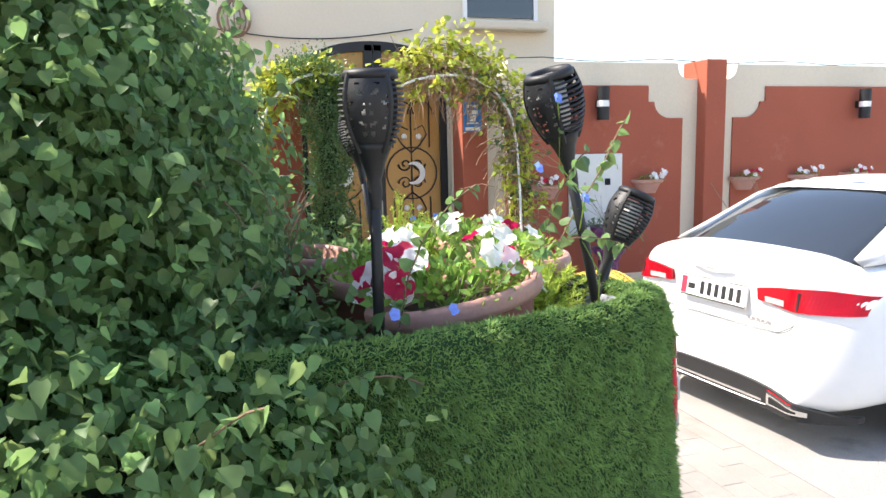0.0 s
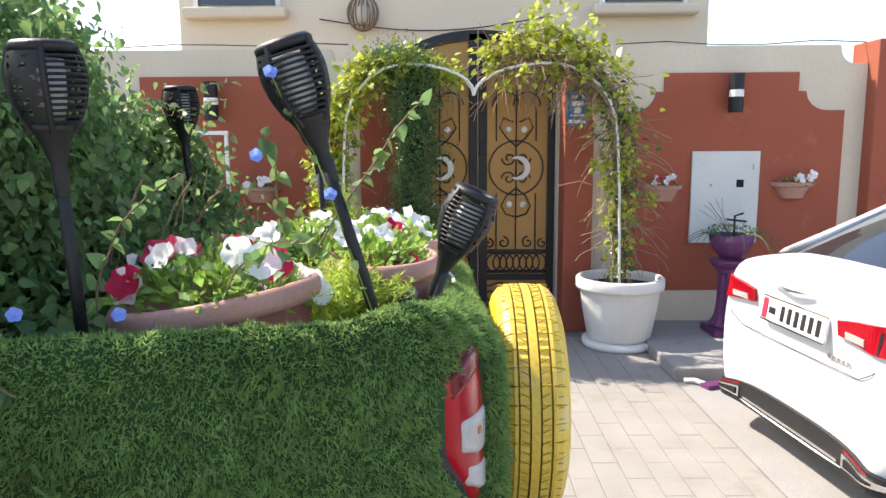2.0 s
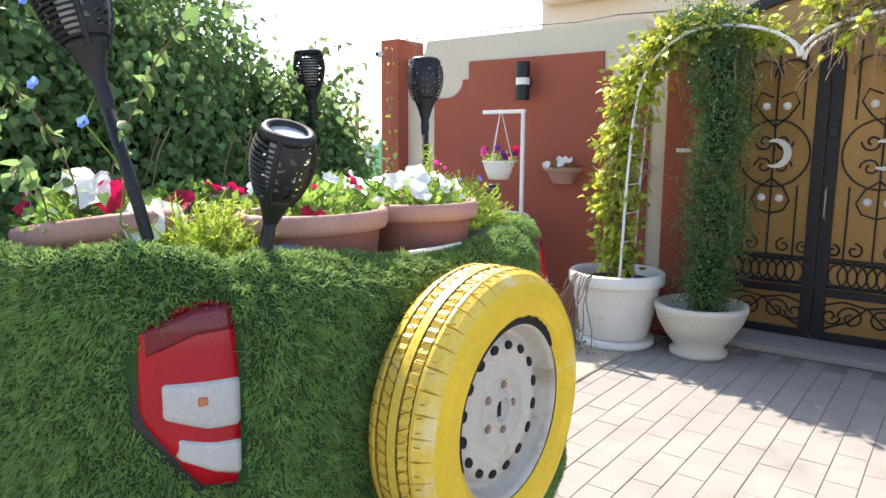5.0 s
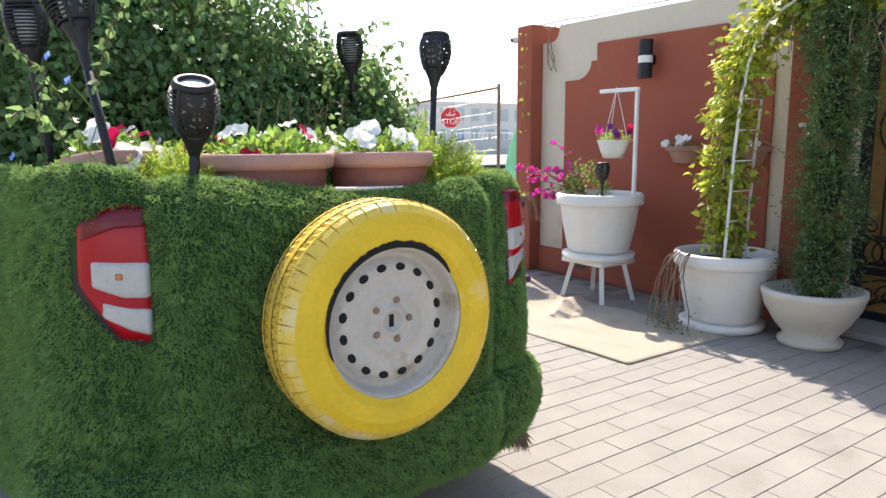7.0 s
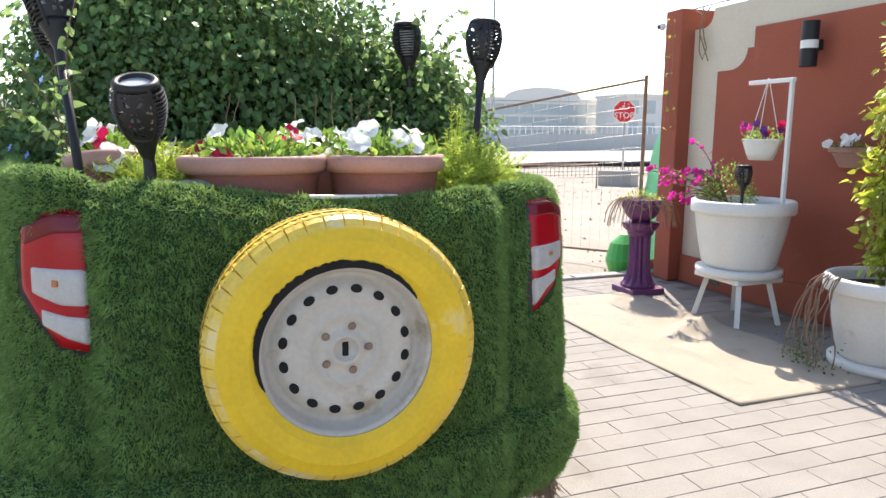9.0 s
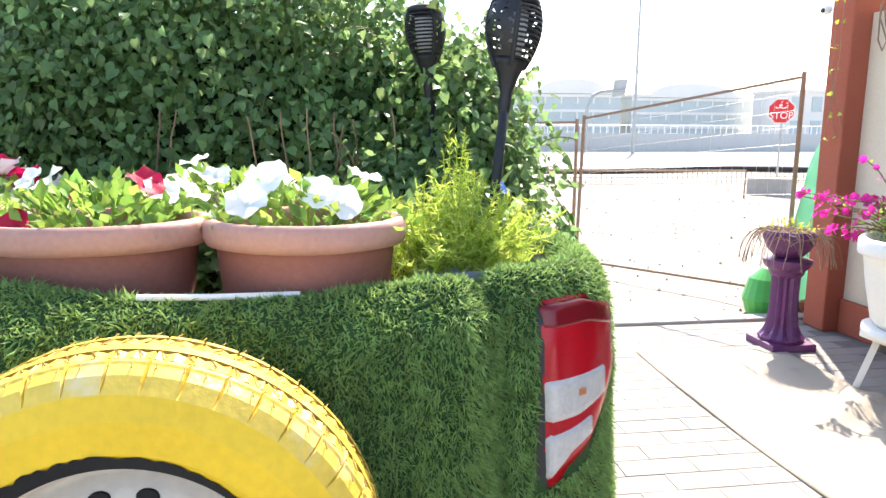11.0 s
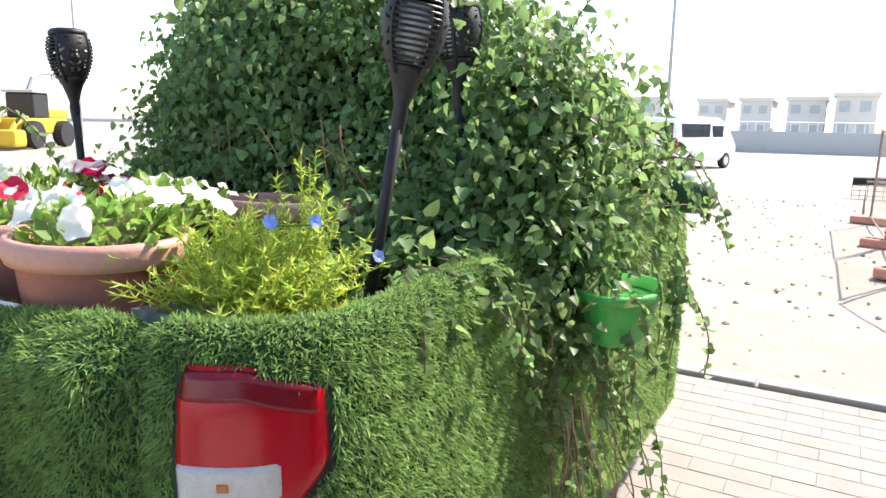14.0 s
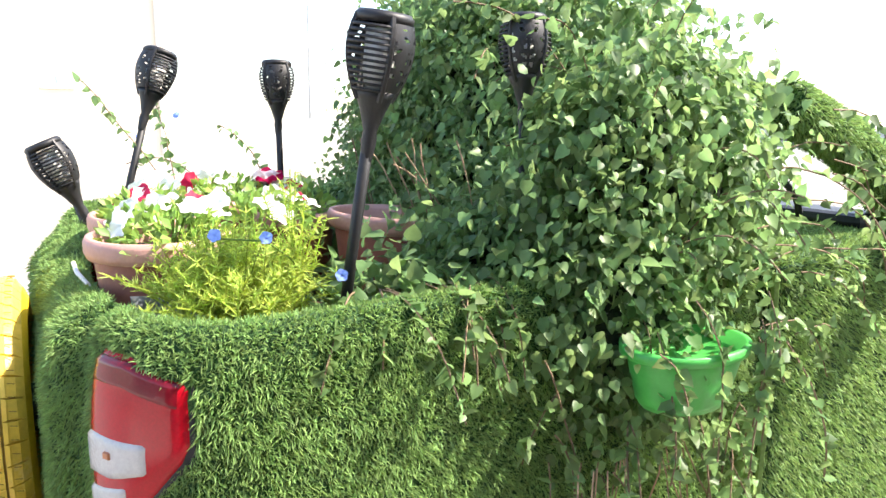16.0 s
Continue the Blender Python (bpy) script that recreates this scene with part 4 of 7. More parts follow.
for st in ((0.35, 1.6, 1.34), (0.72, 1.66, 1.42), (0.6, 1.65, 1.38), (0.8, 1.70, 1.5)):
    SPRAYS.append(spray(st, (random.uniform(0, 0.6), -0.1, 0.8), 0.4, 0.10, 12))
tagged(part("shoot_growth", tubes([s for s in SPRAYS], 0.0022, 4), "stem", vine), kind="stuff")
sp = np.array([tuple(s[i].lerp(s[i + 1], random.random())) for s in SPRAYS for i in range(1, len(s) - 1) for q in (0, 1)])
st = unit(RNG.normal(size=sp.shape) + np.array([[0, 0, -0.5]]))
leaves("shoot_foliage", sp, st, RNG.normal(size=sp.shape) + np.array([[0, 0, 0.8]]), RNG.uniform(0.020, 0.042, len(sp)), "leaf", vine)
bare = part("bare_stem_growth", tubes([spray((random.uniform(-0.25, 0.15), 3.30 + random.uniform(0, 0.06), 0.9), (random.uniform(-0.2, 0.2), 0.1, -1), 0.55, 0.05, 10, 0.08) for k in range(16)] + [spray((0.1, 2.5 + random.uniform(-0.4, 0.4), 1.3), (0.3, random.uniform(-0.3, 0.3), 1), 0.35, 0.02, 8) for k in range(10)], 0.0025, 4), "dry", vine)
tagged(bare, kind="stuff")


# ---- plants and flowers ----
def trumpet(r=0.042, lobes=5):
    """A petunia: five wavy lobes round a throat."""
    bm = bmesh.new()
    c = bm.verts.new((0, 0, -0.35 * r))
    a = [bm.verts.new((0.3 * r * math.cos(k * math.tau / 20), 0.3 * r * math.sin(k * math.tau / 20), 0.05 * r)) for k in range(20)]
    b = []
    for k in range(20):
        t = k * math.tau / 20
        w = 0.86 + 0.16 * abs(math.cos(lobes * t / 2))
        b.append(bm.verts.new((w * r * math.cos(t), w * r * math.sin(t), 0.2 * r + 0.13 * r * math.sin(lobes * t) + 0.08 * r * math.sin(3 * t))))
    for k in range(20):
        j = (k + 1) % 20
        bm.faces.new((c, a[k], a[j])), bm.faces.new((a[k], b[k], b[j], a[j]))
    return bm


FLOWER = {}
for key in ("petal_white", "petal_red", "petal_pink", "petal_violet", "petal_blue"):
    me = bpy.data.meshes.new("flower")
    bm = trumpet(0.035 if key in ("petal_white", "petal_red") else 0.026)
    bm.to_mesh(me), bm.free()
    me.materials.append(M[key])
    me.polygons.foreach_set("use_smooth", [True] * len(me.polygons))
    FLOWER[key] = me


def flower(parent, at, facing, key, size=1.0, label=""):
    ob = new("flower", FLOWER[key])
    ob.parent = parent
    q = Vector(facing).normalized().to_track_quat("Z", "Y")
    ob.matrix_basis = Matrix.LocRotScale(at, q, (size, size, size)) @ Matrix.Rotation(random.uniform(0, 6), 4, "Z")
    return tagged(ob, label)


def leafy(parent, centre, radii, count, material="leaf_fresh", size=(0.022, 0.045), shape=1, name="foliage", up=0.5):
    u = unit(RNG.normal(size=(count, 3)))
    u[:, 2] = np.abs(u[:, 2]) * 1.0 - 0.1
    q = np.array(centre) + np.array(radii) * u * (0.45 + 0.6 * RNG.random((count, 1)) ** 0.6)
    t = unit(u * 0.8 + 0.5 * RNG.normal(size=q.shape) + np.array([[0, 0, 0.25]]))
    return leaves(name, q, t, RNG.normal(size=q.shape) * 0.5 + np.array([[0, 0, up]]) + u * 0.4, RNG.uniform(size[0], size[1], count), material, parent, shape)


def petunia(at, radii, colours, count, label, leaf_count=260, face=(0, 0, 0.6), group="petunias in the truck bed", size=1.0):
    pl = thing("petunia_plant", at, label, "flower", group)
    leafy(pl, (0, 0, 0), radii, leaf_count)
    part("stalk_growth", tubes([[(0, 0, -0.06), (radii[0] * random.uniform(-0.7, 0.7), radii[1] * random.uniform(-0.7, 0.7), radii[2] * 0.8)] for k in range(14)], 0.003, 4), "leaf_fresh", pl)
    for k in range(count):
        a, h = random.uniform(0, math.tau), random.uniform(0.15, 1.0)
        rr = math.sqrt(max(0.05, 1 - h * h * 0.8))
        pos = Vector((radii[0] * rr * math.cos(a), radii[1] * rr * math.sin(a), radii[2] * h)) * random.uniform(0.95, 1.15)
        flower(pl, pos, Vector((math.cos(a) * rr, math.sin(a) * rr, 0.5)) + Vector(face) + Vector((random.uniform(-1, 1), random.uniform(-1, 1), random.uniform(-1, 1))) * 0.35, random.choice(colours), size * random.uniform(0.85, 1.25))
    return pl


def trough(at, a, b, h, label, rz=0.0, group="terracotta planters in the truck bed"):
    """An oval terracotta planter with a rolled rim, standing at z."""
    t = thing("planter", at, label, "planter", group, rz=rz)
    part("pot", lathe([(0, 0), (0.72, 0), (0.76, 0.02), (0.88, h - 0.055), (0.87, h - 0.05), (0.80, h - 0.06), (0.70, 0.04), (0, 0.04)], 40, sx=a, sy=b), "terracotta_shaded", t, smooth=True)
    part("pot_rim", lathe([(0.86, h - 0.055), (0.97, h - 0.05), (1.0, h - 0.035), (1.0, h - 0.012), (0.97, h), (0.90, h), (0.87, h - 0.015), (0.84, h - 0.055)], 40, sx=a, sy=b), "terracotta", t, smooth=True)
    part("soil", lathe([(0, h - 0.05), (0.5, h - 0.042), (0.85, h - 0.05)], 24, sx=a, sy=b), "soil", t)
    return t


random.seed(11)
# planters standing in the bed
bed_soil = part("growing_medium", boxed(-0.55, 0.98, 1.62, 3.08, 1.003, 1.115, 0.03), "soil")
bed_soil.matrix_basis = Matrix.Translation(SHIFT)
tagged(bed_soil, "dark potting soil filling the truck bed", "soil")
trough((0.58, 1.78, 1.135), 0.245, 0.165, 0.26, "oval terracotta planter of petunias by the side wall").matrix_basis = pose(0.595, 1.725, 1.112, 0, -9, 4)
trough((0.89, 2.195, 1.115), 0.165, 0.225, 0.292, "oval terracotta planter of petunias behind the tailgate")
trough((0.905, 2.605, 1.115), 0.175, 0.20, 0.292, "oval terracotta planter of petunias behind the tailgate", rz=-8)
trough((0.22, 2.50, 1.14), 0.15, 0.24, 0.27, "oval terracotta planter beside the vine", rz=20)
trough((0.40, 2.10, 1.14), 0.15, 0.17, 0.24, "round terracotta planter of petunias in the bed")
petunia((0.54, 1.78, 1.37), (0.22, 0.15, 0.11), ["petal_white", "petal_white", "petal_white", "petal_red"], 17, "white and red petunias in an oval terracotta planter", 420, face=(0.2, -0.8, 0.2), size=1.3)
petunia((0.87, 2.21, 1.385), (0.15, 0.19, 0.09), ["petal_white", "petal_red"], 7, "white and red petunias behind the tailgate", 330, face=(0.4, 0, 0.4))
petunia((0.88, 2.61, 1.385), (0.15, 0.2, 0.09), ["petal_white"], 10, "white petunias in a terracotta planter", 360, face=(0.4, 0.1, 0.4))
petunia((0.40, 2.12, 1.36), (0.17, 0.18, 0.10), ["petal_white", "petal_red"], 4, "red and white petunias in the truck bed", 260)
petunia((0.62, 2.42, 1.38), (0.16, 0.2, 0.11), ["petal_white"], 12, "white petunias in the truck bed", 260)


def fern_bush(at, radii, count, label):
    """Feathery clump: arching sprays set with fine needles."""
    fb = thing("feathery_bush", at, label, "bush", "feathery bushes in the truck bed")
    base, tip, nrm = [], [], []
    lines = []
    for k in range(count):
        a, e = random.uniform(0, math.tau), random.uniform(0.1, 1.0)
        d = Vector((radii[0] * math.cos(a) * e, radii[1] * math.sin(a) * e, radii[2] * random.uniform(0.55, 1.1) * (1.1 - 0.4 * e)))
        s = Vector((random.uniform(-1, 1) * radii[0] * 0.3, random.uniform(-1, 1) * radii[1] * 0.3, 0))
        pts = [s + d * t + Vector((0, 0, 0.35 * radii[2] * t * (1 - t))) for t in np.linspace(0, 1, 6)]
        lines.append(pts)
        for i in range(1, 6):
            for q in range(13):
                c = pts[i - 1].lerp(pts[i], random.random())
                base.append(c), tip.append(Vector((random.gauss(0, 1), random.gauss(0, 1), random.gauss(0.6, 0.7))))
    base, tip = np.array(base), np.array(tip)
    blades("needles", base, tip, RNG.uniform(0.012, 0.030, len(base)), 0.0032, "fern", fb, 0.3 * RNG.normal(size=base.shape))
    part("stem_tangle", tubes(lines, 0.0016, 3), "fern", fb)
    return fb


fern_bush((0.82, 1.94, 1.20), (0.18, 0.20, 0.23), 210, "yellow-green feathery bush beside the spare wheel corner")
fern_bush((0.79, 2.92, 1.18), (0.22, 0.22, 0.27), 280, "yellow-green feathery bush at the rear corner of the bed")
fern_bush((0.66, 2.95, 1.24), (0.08, 0.08, 0.36), 16, "tall feathery shoot at the rear corner of the bed")

glory = thing("morning_glory", (0, 0, 0), "blue morning glory flowers among the vine and lamps", "flower")
for x, y, z in ((0.74, 1.58, 1.86), (0.84, 1.63, 1.62), (0.70, 1.60, 1.70), (0.20, 1.40, 1.35), (0.30, 1.42, 1.42), (0.75, 3.04, 1.447), (0.85, 3.02, 1.456), (0.60, 3.08, 1.36), (0.45, 1.5, 1.40)):
    flower(glory, (x, y, z), (0.4, -0.9 if y < 2.5 else 0.9, 0.4), "petal_blue", 0.55)
part("twining_stem", tubes([[(0.93, 1.72, 1.3), (0.90, 1.66, 1.42), (0.86, 1.70, 1.52), (0.84, 1.63, 1.62), (0.80, 1.69, 1.70), (0.76, 1.61, 1.80), (0.74, 1.58, 1.86)], [(0.3, 1.62, 1.3), (0.28, 1.5, 1.36), (0.2, 1.40, 1.35)], [(0.6, 3.0, 1.3), (0.7, 3.02, 1.40), (0.75, 3.04, 1.44), (0.85, 3.02, 1.45)]], 0.002, 4), "leaf_fresh", glory)
q = np.array([(0.90, 1.66, 1.42), (0.86, 1.70, 1.52), (0.80, 1.69, 1.70), (0.76, 1.61, 1.78), (0.72, 1.64, 1.60), (0.68, 1.66, 1.52), (0.62, 1.66, 1.50), (0.56, 1.66, 1.47), (0.88, 1.64, 1.48)])
leaves("leaf", q, RNG.normal(size=q.shape) + np.array([[0.2, -0.3, -0.4]]), RNG.normal(size=q.shape) + np.array([[0, -1, 0.5]]), RNG.uniform(0.018, 0.03, len(q)), "leaf", glory)

creeper = thing("ground_creeper", (0, 0, 0), "low green creeper covering the front of the truck bed", "creeper")
P, N = blob_points([((0.05, 2.35, 1.14), (0.34, 0.75, 0.12)), ((0.32, 2.95, 1.2), (0.32, 0.2, 0.13)), ((0.10, 1.72, 1.2), (0.30, 0.16, 0.14))], 2600, 0.2)
P, N = P[P[:, 2] > 1.14], N[P[:, 2] > 1.14]
leaves("foliage", P, N * 0.6 + 0.6 * RNG.normal(size=P.shape), N + np.array([[0, 0, 0.9]]) + 0.4 * RNG.normal(size=P.shape), RNG.uniform(0.025, 0.05, len(P)), "leaf", creeper)
part("stem_tangle", tubes([spray((random.uniform(-0.1, 0.4), random.uniform(1.7, 3.0), 1.13), (random.gauss(0, 1), random.gauss(0, 1), 0.6), 0.35, 0.1, 8, 0.08) for k in range(40)], 0.002, 4), "stem", creeper)


# ---- torches ----
SLATS = {}


def torch(base, neck, top, label, scale=1.0):
    """A solar garden torch: stem, slotted cup with two scrolled faces, pale core, solar disc."""
    b, nk, tp = Vector(base), Vector(neck), Vector(top)
    t = thing("garden_torch", b, label, "torch", "solar torches in the truck bed")
    ax = (tp - nk).normalized()
    turn = ax.to_track_quat("Z", "Y").to_matrix().to_4x4()
    inner = Matrix.Translation(nk - b) @ turn @ Matrix.Scale(scale, 4)
    part("stem", tubes([[(0, 0, -0.04), (nk - b) * 0.5, (nk - b) + ax * 0.02 * scale]], 0.0125 * scale, 10), "black", t, smooth=True)
    H = 0.19

    def rad(h):
        u = h / H
        return 0.016 + 0.049 * math.sin(min(1.0, u / 0.72) * math.pi / 2) ** 0.9 - (0.012 * ((u - 0.72) / 0.28) ** 1.6 if u > 0.72 else 0)

    def place(ob):
        ob.matrix_basis = inner
        return ob
    nk_bm = lathe([(0.012, -0.09), (0.016, -0.05), (0.014, -0.03), (0.026, 0.01), (rad(0.03) + 0.002, 0.035), (rad(0.05), 0.052), (rad(0.05) - 0.006, 0.05), (0.012, 0.0)], 20)
    place(part("neck", nk_bm, "black", t, smooth=True))
    for s in range(4):
        tube(nk_bm2 := bmesh.new(), [(rad(h) * math.cos(s * math.pi / 2 + 0.78), rad(h) * math.sin(s * math.pi / 2 + 0.78), h) for h in np.linspace(0.03, H, 9)], 0.006, 6)
        place(part("strap", nk_bm2, "black", t))
    for s in (0, 2):
        for k in range(12):
            h = 0.050 + k * 0.0108
            if (s, k) in SLATS:
                ob = new("slat", SLATS[(s, k)])
                ob.parent = t
                place(ob)
                continue
            slat = bmesh.new()
            tube(slat, [((rad(h) + 0.002) * math.cos(a), (rad(h) + 0.002) * math.sin(a), h) for a in np.linspace(s * math.pi / 2 - 0.78, s * math.pi / 2 + 0.78, 9)], 0.0030, 5)
            SLATS[(s, k)] = place(part("slat", slat, "black", t)).data
    for s in (1, 3):
        bm = bmesh.new()
        na, nh = 26, 32
        grid = [[bm.verts.new(((rad(h) + 0.001) * math.cos(a), (rad(h) + 0.001) * math.sin(a), h)) for a in np.linspace(s * math.pi / 2 - 0.8, s * math.pi / 2 + 0.8, na + 1)] for h in np.linspace(0.05, H - 0.012, nh + 1)]
        for i in range(nh):
            for j in range(na):
                u, w = abs(j + 0.5 - na / 2) / (na / 2), (i + 0.5) / nh
                hole = math.sin(5.2 * u * math.pi * 0.55 + 3.0 * math.sin(w * 11)) * math.cos(w * 19 + 2 * u) > 0.52 and 0.06 < u < 0.85 and 0.06 < w < 0.94
                if not hole:
                    bm.faces.new((grid[i][j], grid[i][j + 1], grid[i + 1][j + 1], grid[i + 1][j]))
        place(part("scroll_panel", bm, "black", t, "pierced scrollwork panel"))
    place(part("core", lathe([(0, 0.05), (0.022, 0.052), (0.031, 0.09), (0.033, 0.165), (0, 0.17)], 16), "torch_core", t, "pale frosted core", smooth=True))
    place(part("lid", lathe([(rad(H) - 0.012, H - 0.014), (rad(H) + 0.004, H - 0.012), (rad(H) + 0.005, H), (rad(H) - 0.002, H + 0.008), (rad(H) - 0.012, H + 0.006), (rad(H) - 0.014, H - 0.006)], 28), "black", t, smooth=True))
    place(part("solar_disc", lathe([(0, H - 0.004), (rad(H) - 0.011, H - 0.004)], 28), "torch_disc", t, "grey solar disc"))
    return t


torch((0.31, 1.64, 1.14), (0.304, 1.595, 1.715), (0.30, 1.583, 1.91), "black plastic solar torch with a slotted cup beside the vine", 1.05)
torch((0.98, 1.74, 1.14), (0.81, 1.675, 1.735), (0.742, 1.648, 1.95), "leaning black solar torch wound with morning glory", 1.05)
torch((0.99, 1.905, 1.14), (1.075, 1.905, 1.43), (1.165, 1.89, 1.63), "short black solar torch tilted over the tailgate corner", 1.0)
torch((0.60, 3.03, 1.14), (0.535, 3.10, 1.70), (0.515, 3.125, 1.90), "black solar torch beside the feathery bush", 1.05)
torch((0.06, 3.0, 1.14), (0.045, 2.955, 1.76), (0.04, 2.945, 1.95), "black solar torch half hidden in the vine", 1.0)


# ---- pots along the wall ----
SHIFT = Vector((0, 0, 0))
def big_pot(name, at, r, h, label, material="white_plastic", group="white planters by the wall"):
    t = thing(name, at, label, "planter", group)
    part("saucer", lathe([(0, 0), (r * 0.80, 0), (r * 0.84, 0.02), (r * 0.84, 0.055), (r * 0.78, 0.06), (0, 0.06)], 40), material, t, smooth=True)
    n = 40
    bm = bmesh.new()
    rings = []
    for rr, z, fl in ((0.66, 0.06, 0), (0.72, 0.1, 0.015), (0.84, h * 0.55, 0.015), (0.90, h - 0.11, 0.012), (0.92, h - 0.1, 0), (0.985, h - 0.095, 0), (1.0, h - 0.08, 0), (1.0, h - 0.015, 0), (0.97, h, 0), (0.90, h, 0), (0.87, h - 0.03, 0), (0.85, h - 0.10, 0)):
        rings.append([(r * (rr + fl * math.cos(14 * k * math.tau / n * 1)) * math.cos(k * math.tau / n), r * (rr + fl * math.cos(14 * k * math.tau / n)) * math.sin(k * math.tau / n), z) for k in range(n)])
    part("pot", loft(rings, cap0=True), material, t, smooth=True)
    part("soil", lathe([(0, h - 0.07), (r * 0.86, h - 0.08)], 24), "soil", t)
    return t


big_pot("planter", (2.55, 5.97, 0), 0.37, 0.60, "large white plastic planter holding the arch foot")
big_pot("planter", (0.12, 5.99, 0), 0.37, 0.58, "large white plastic planter holding yellow-green creeper")
stool = thing("plant_stool", (-1.09, 5.93, 0), "white painted wooden plant stool on four splayed legs", "stool")
for sx in (-1, 1):
    for sy in (-1, 1):
        part("leg", tubes([[(0.24 * sx, 0.20 * sy, 0), (0.17 * sx, 0.14 * sy, 0.34)]], 0.027, 4), "white_paint", stool)
part("seat", boxed(-0.24, 0.24, -0.22, 0.22, 0.33, 0.37, 0.01), "white_paint", stool)
part("bracket", boxed(-0.05, 0.05, -0.23, -0.222, 0.29, 0.33), "black", stool)
big_pot("planter", (-1.09, 5.93, 0.371), 0.38, 0.58, "large white plastic planter on a wooden stool")
bowl = thing("bowl_planter", (0.76, 6.06, 0), "cream glazed bowl planter holding a clipped shrub", "planter")
part("bowl", lathe([(0, 0), (0.20, 0), (0.21, 0.04), (0.17, 0.075), (0.24, 0.16), (0.305, 0.27), (0.325, 0.34), (0.335, 0.36), (0.335, 0.395), (0.29, 0.395), (0.27, 0.34), (0, 0.33)], 36), "bowl", bowl, smooth=True)

shrub = thing("column_shrub", (0.74, 6.06, 0.34), "tall clipped shrub with small dark green leaves", "shrub")
P, N = blob_points([((0.06, 0, 0.24), (0.17, 0.18, 0.30)), ((0.09, -0.02, 0.66), (0.21, 0.20, 0.30)), ((0.04, 0, 1.04), (0.15, 0.17, 0.28)), ((0.10, 0, 1.36), (0.17, 0.18, 0.26)), ((0.04, 0, 1.72), (0.20, 0.2, 0.28)), ((0.12, 0.0, 1.93), (0.15, 0.17, 0.15)), ((-0.08, 0.05, 2.06), (0.28, 0.22, 0.13))], 10500, 0.5, 0.6)
leaves("foliage", P, N + 0.8 * RNG.normal(size=P.shape), N * 0.5 + RNG.normal(size=P.shape) + np.array([[0, 0, 0.5]]), RNG.uniform(0.014, 0.030, len(P)), "leaf_dark", shrub, 1)
part("trunk", tubes([[(0.03, 0, 0), (0.08, 0.0, 0.6), (0.06, 0, 1.3), (0.05, 0, 1.95)]], [0.03, 0.028, 0.022, 0.012], 8), "stem", shrub)
# dark cores added within the shrub, in place of its inner shade
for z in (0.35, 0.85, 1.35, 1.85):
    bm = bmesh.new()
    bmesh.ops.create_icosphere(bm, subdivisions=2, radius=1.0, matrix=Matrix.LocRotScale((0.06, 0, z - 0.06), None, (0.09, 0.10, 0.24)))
    part("inner_growth", bm, "inner_shade", shrub)

# trellis arch with creepers
arch = thing("trellis_arch", (0, 0, 0), "white metal pipe trellis arch in front of the gate", "arch")
AR = {}
for side, x0 in ((-1, 0.20), (1, 2.52)):
    xc = 1.31
    for dy in (-0.13, 0.13):
        leg = [(x0, 5.98 + dy, 0.4), (x0 - side * 0.02, 6.0 + dy, 1.3), (x0 - side * 0.04, 6.02 + dy, 1.75)]
        cxm = (x0 + xc) / 2
        top = [(cxm + (x0 - cxm) * math.cos(a) * 0.93 if a < math.pi / 2 else cxm + (xc - cxm) * -math.cos(a), 6.05 + dy * (1 - 0.3 * a / math.pi), (1.80 + 0.57 * math.sin(a)) if a < math.pi / 2 else 2.13 + 0.24 * math.sin(a)) for a in np.linspace(0, math.pi, 14)]
        part("pipe", tubes([leg + top], 0.011, 8), "white_paint", arch)
        AR[(side, dy)] = leg + top
    for k in range(6):
        z = 0.6 + 0.22 * k
        part("rung", tubes([[(x0 - side * 0.012 * k * 0.8, 5.86, z), (x0 - side * 0.012 * k * 0.8, 6.12, z)]], 0.006, 6), "white_paint", arch)


def creep(name, label, path, radius, count, material, size, droop=-0.6):
    t = thing(name, (0, 0, 0), label, "creeper")
    pth = np.array(path)
    seg = np.linalg.norm(np.diff(pth, axis=0), axis=1)
    cum = np.concatenate([[0], np.cumsum(seg)]) / seg.sum()
    u = RNG.random(count)
    u = np.clip(u + 0.02 * np.sin(40 * u), 0, 1)
    q = np.stack([np.interp(u, cum, pth[:, k]) for k in range(3)], axis=1)
    rad = np.interp(u, np.linspace(0, 1, len(radius)), radius)[:, None]
    off = RNG.normal(size=q.shape) * rad * np.array([[1.0, 0.9, 0.8]])
    leaves("foliage", q + off, unit(off + np.array([[0, 0, droop * 0.1]]) + 0.05 * RNG.normal(size=q.shape)), off * 2 + np.array([[-0.1, -0.25, 0.25]]) + 0.25 * RNG.normal(size=q.shape), RNG.uniform(size[0], size[1], count), material, t)
    stems = part("stem_tangle", tubes([[Vector(a) + Vector((random.gauss(0, 0.05), random.gauss(0, 0.05), random.gauss(0, 0.03))) for a in path] for k in range(7)], 0.004, 5), "stem", t)
    tagged(stems, kind="stuff")
    return t


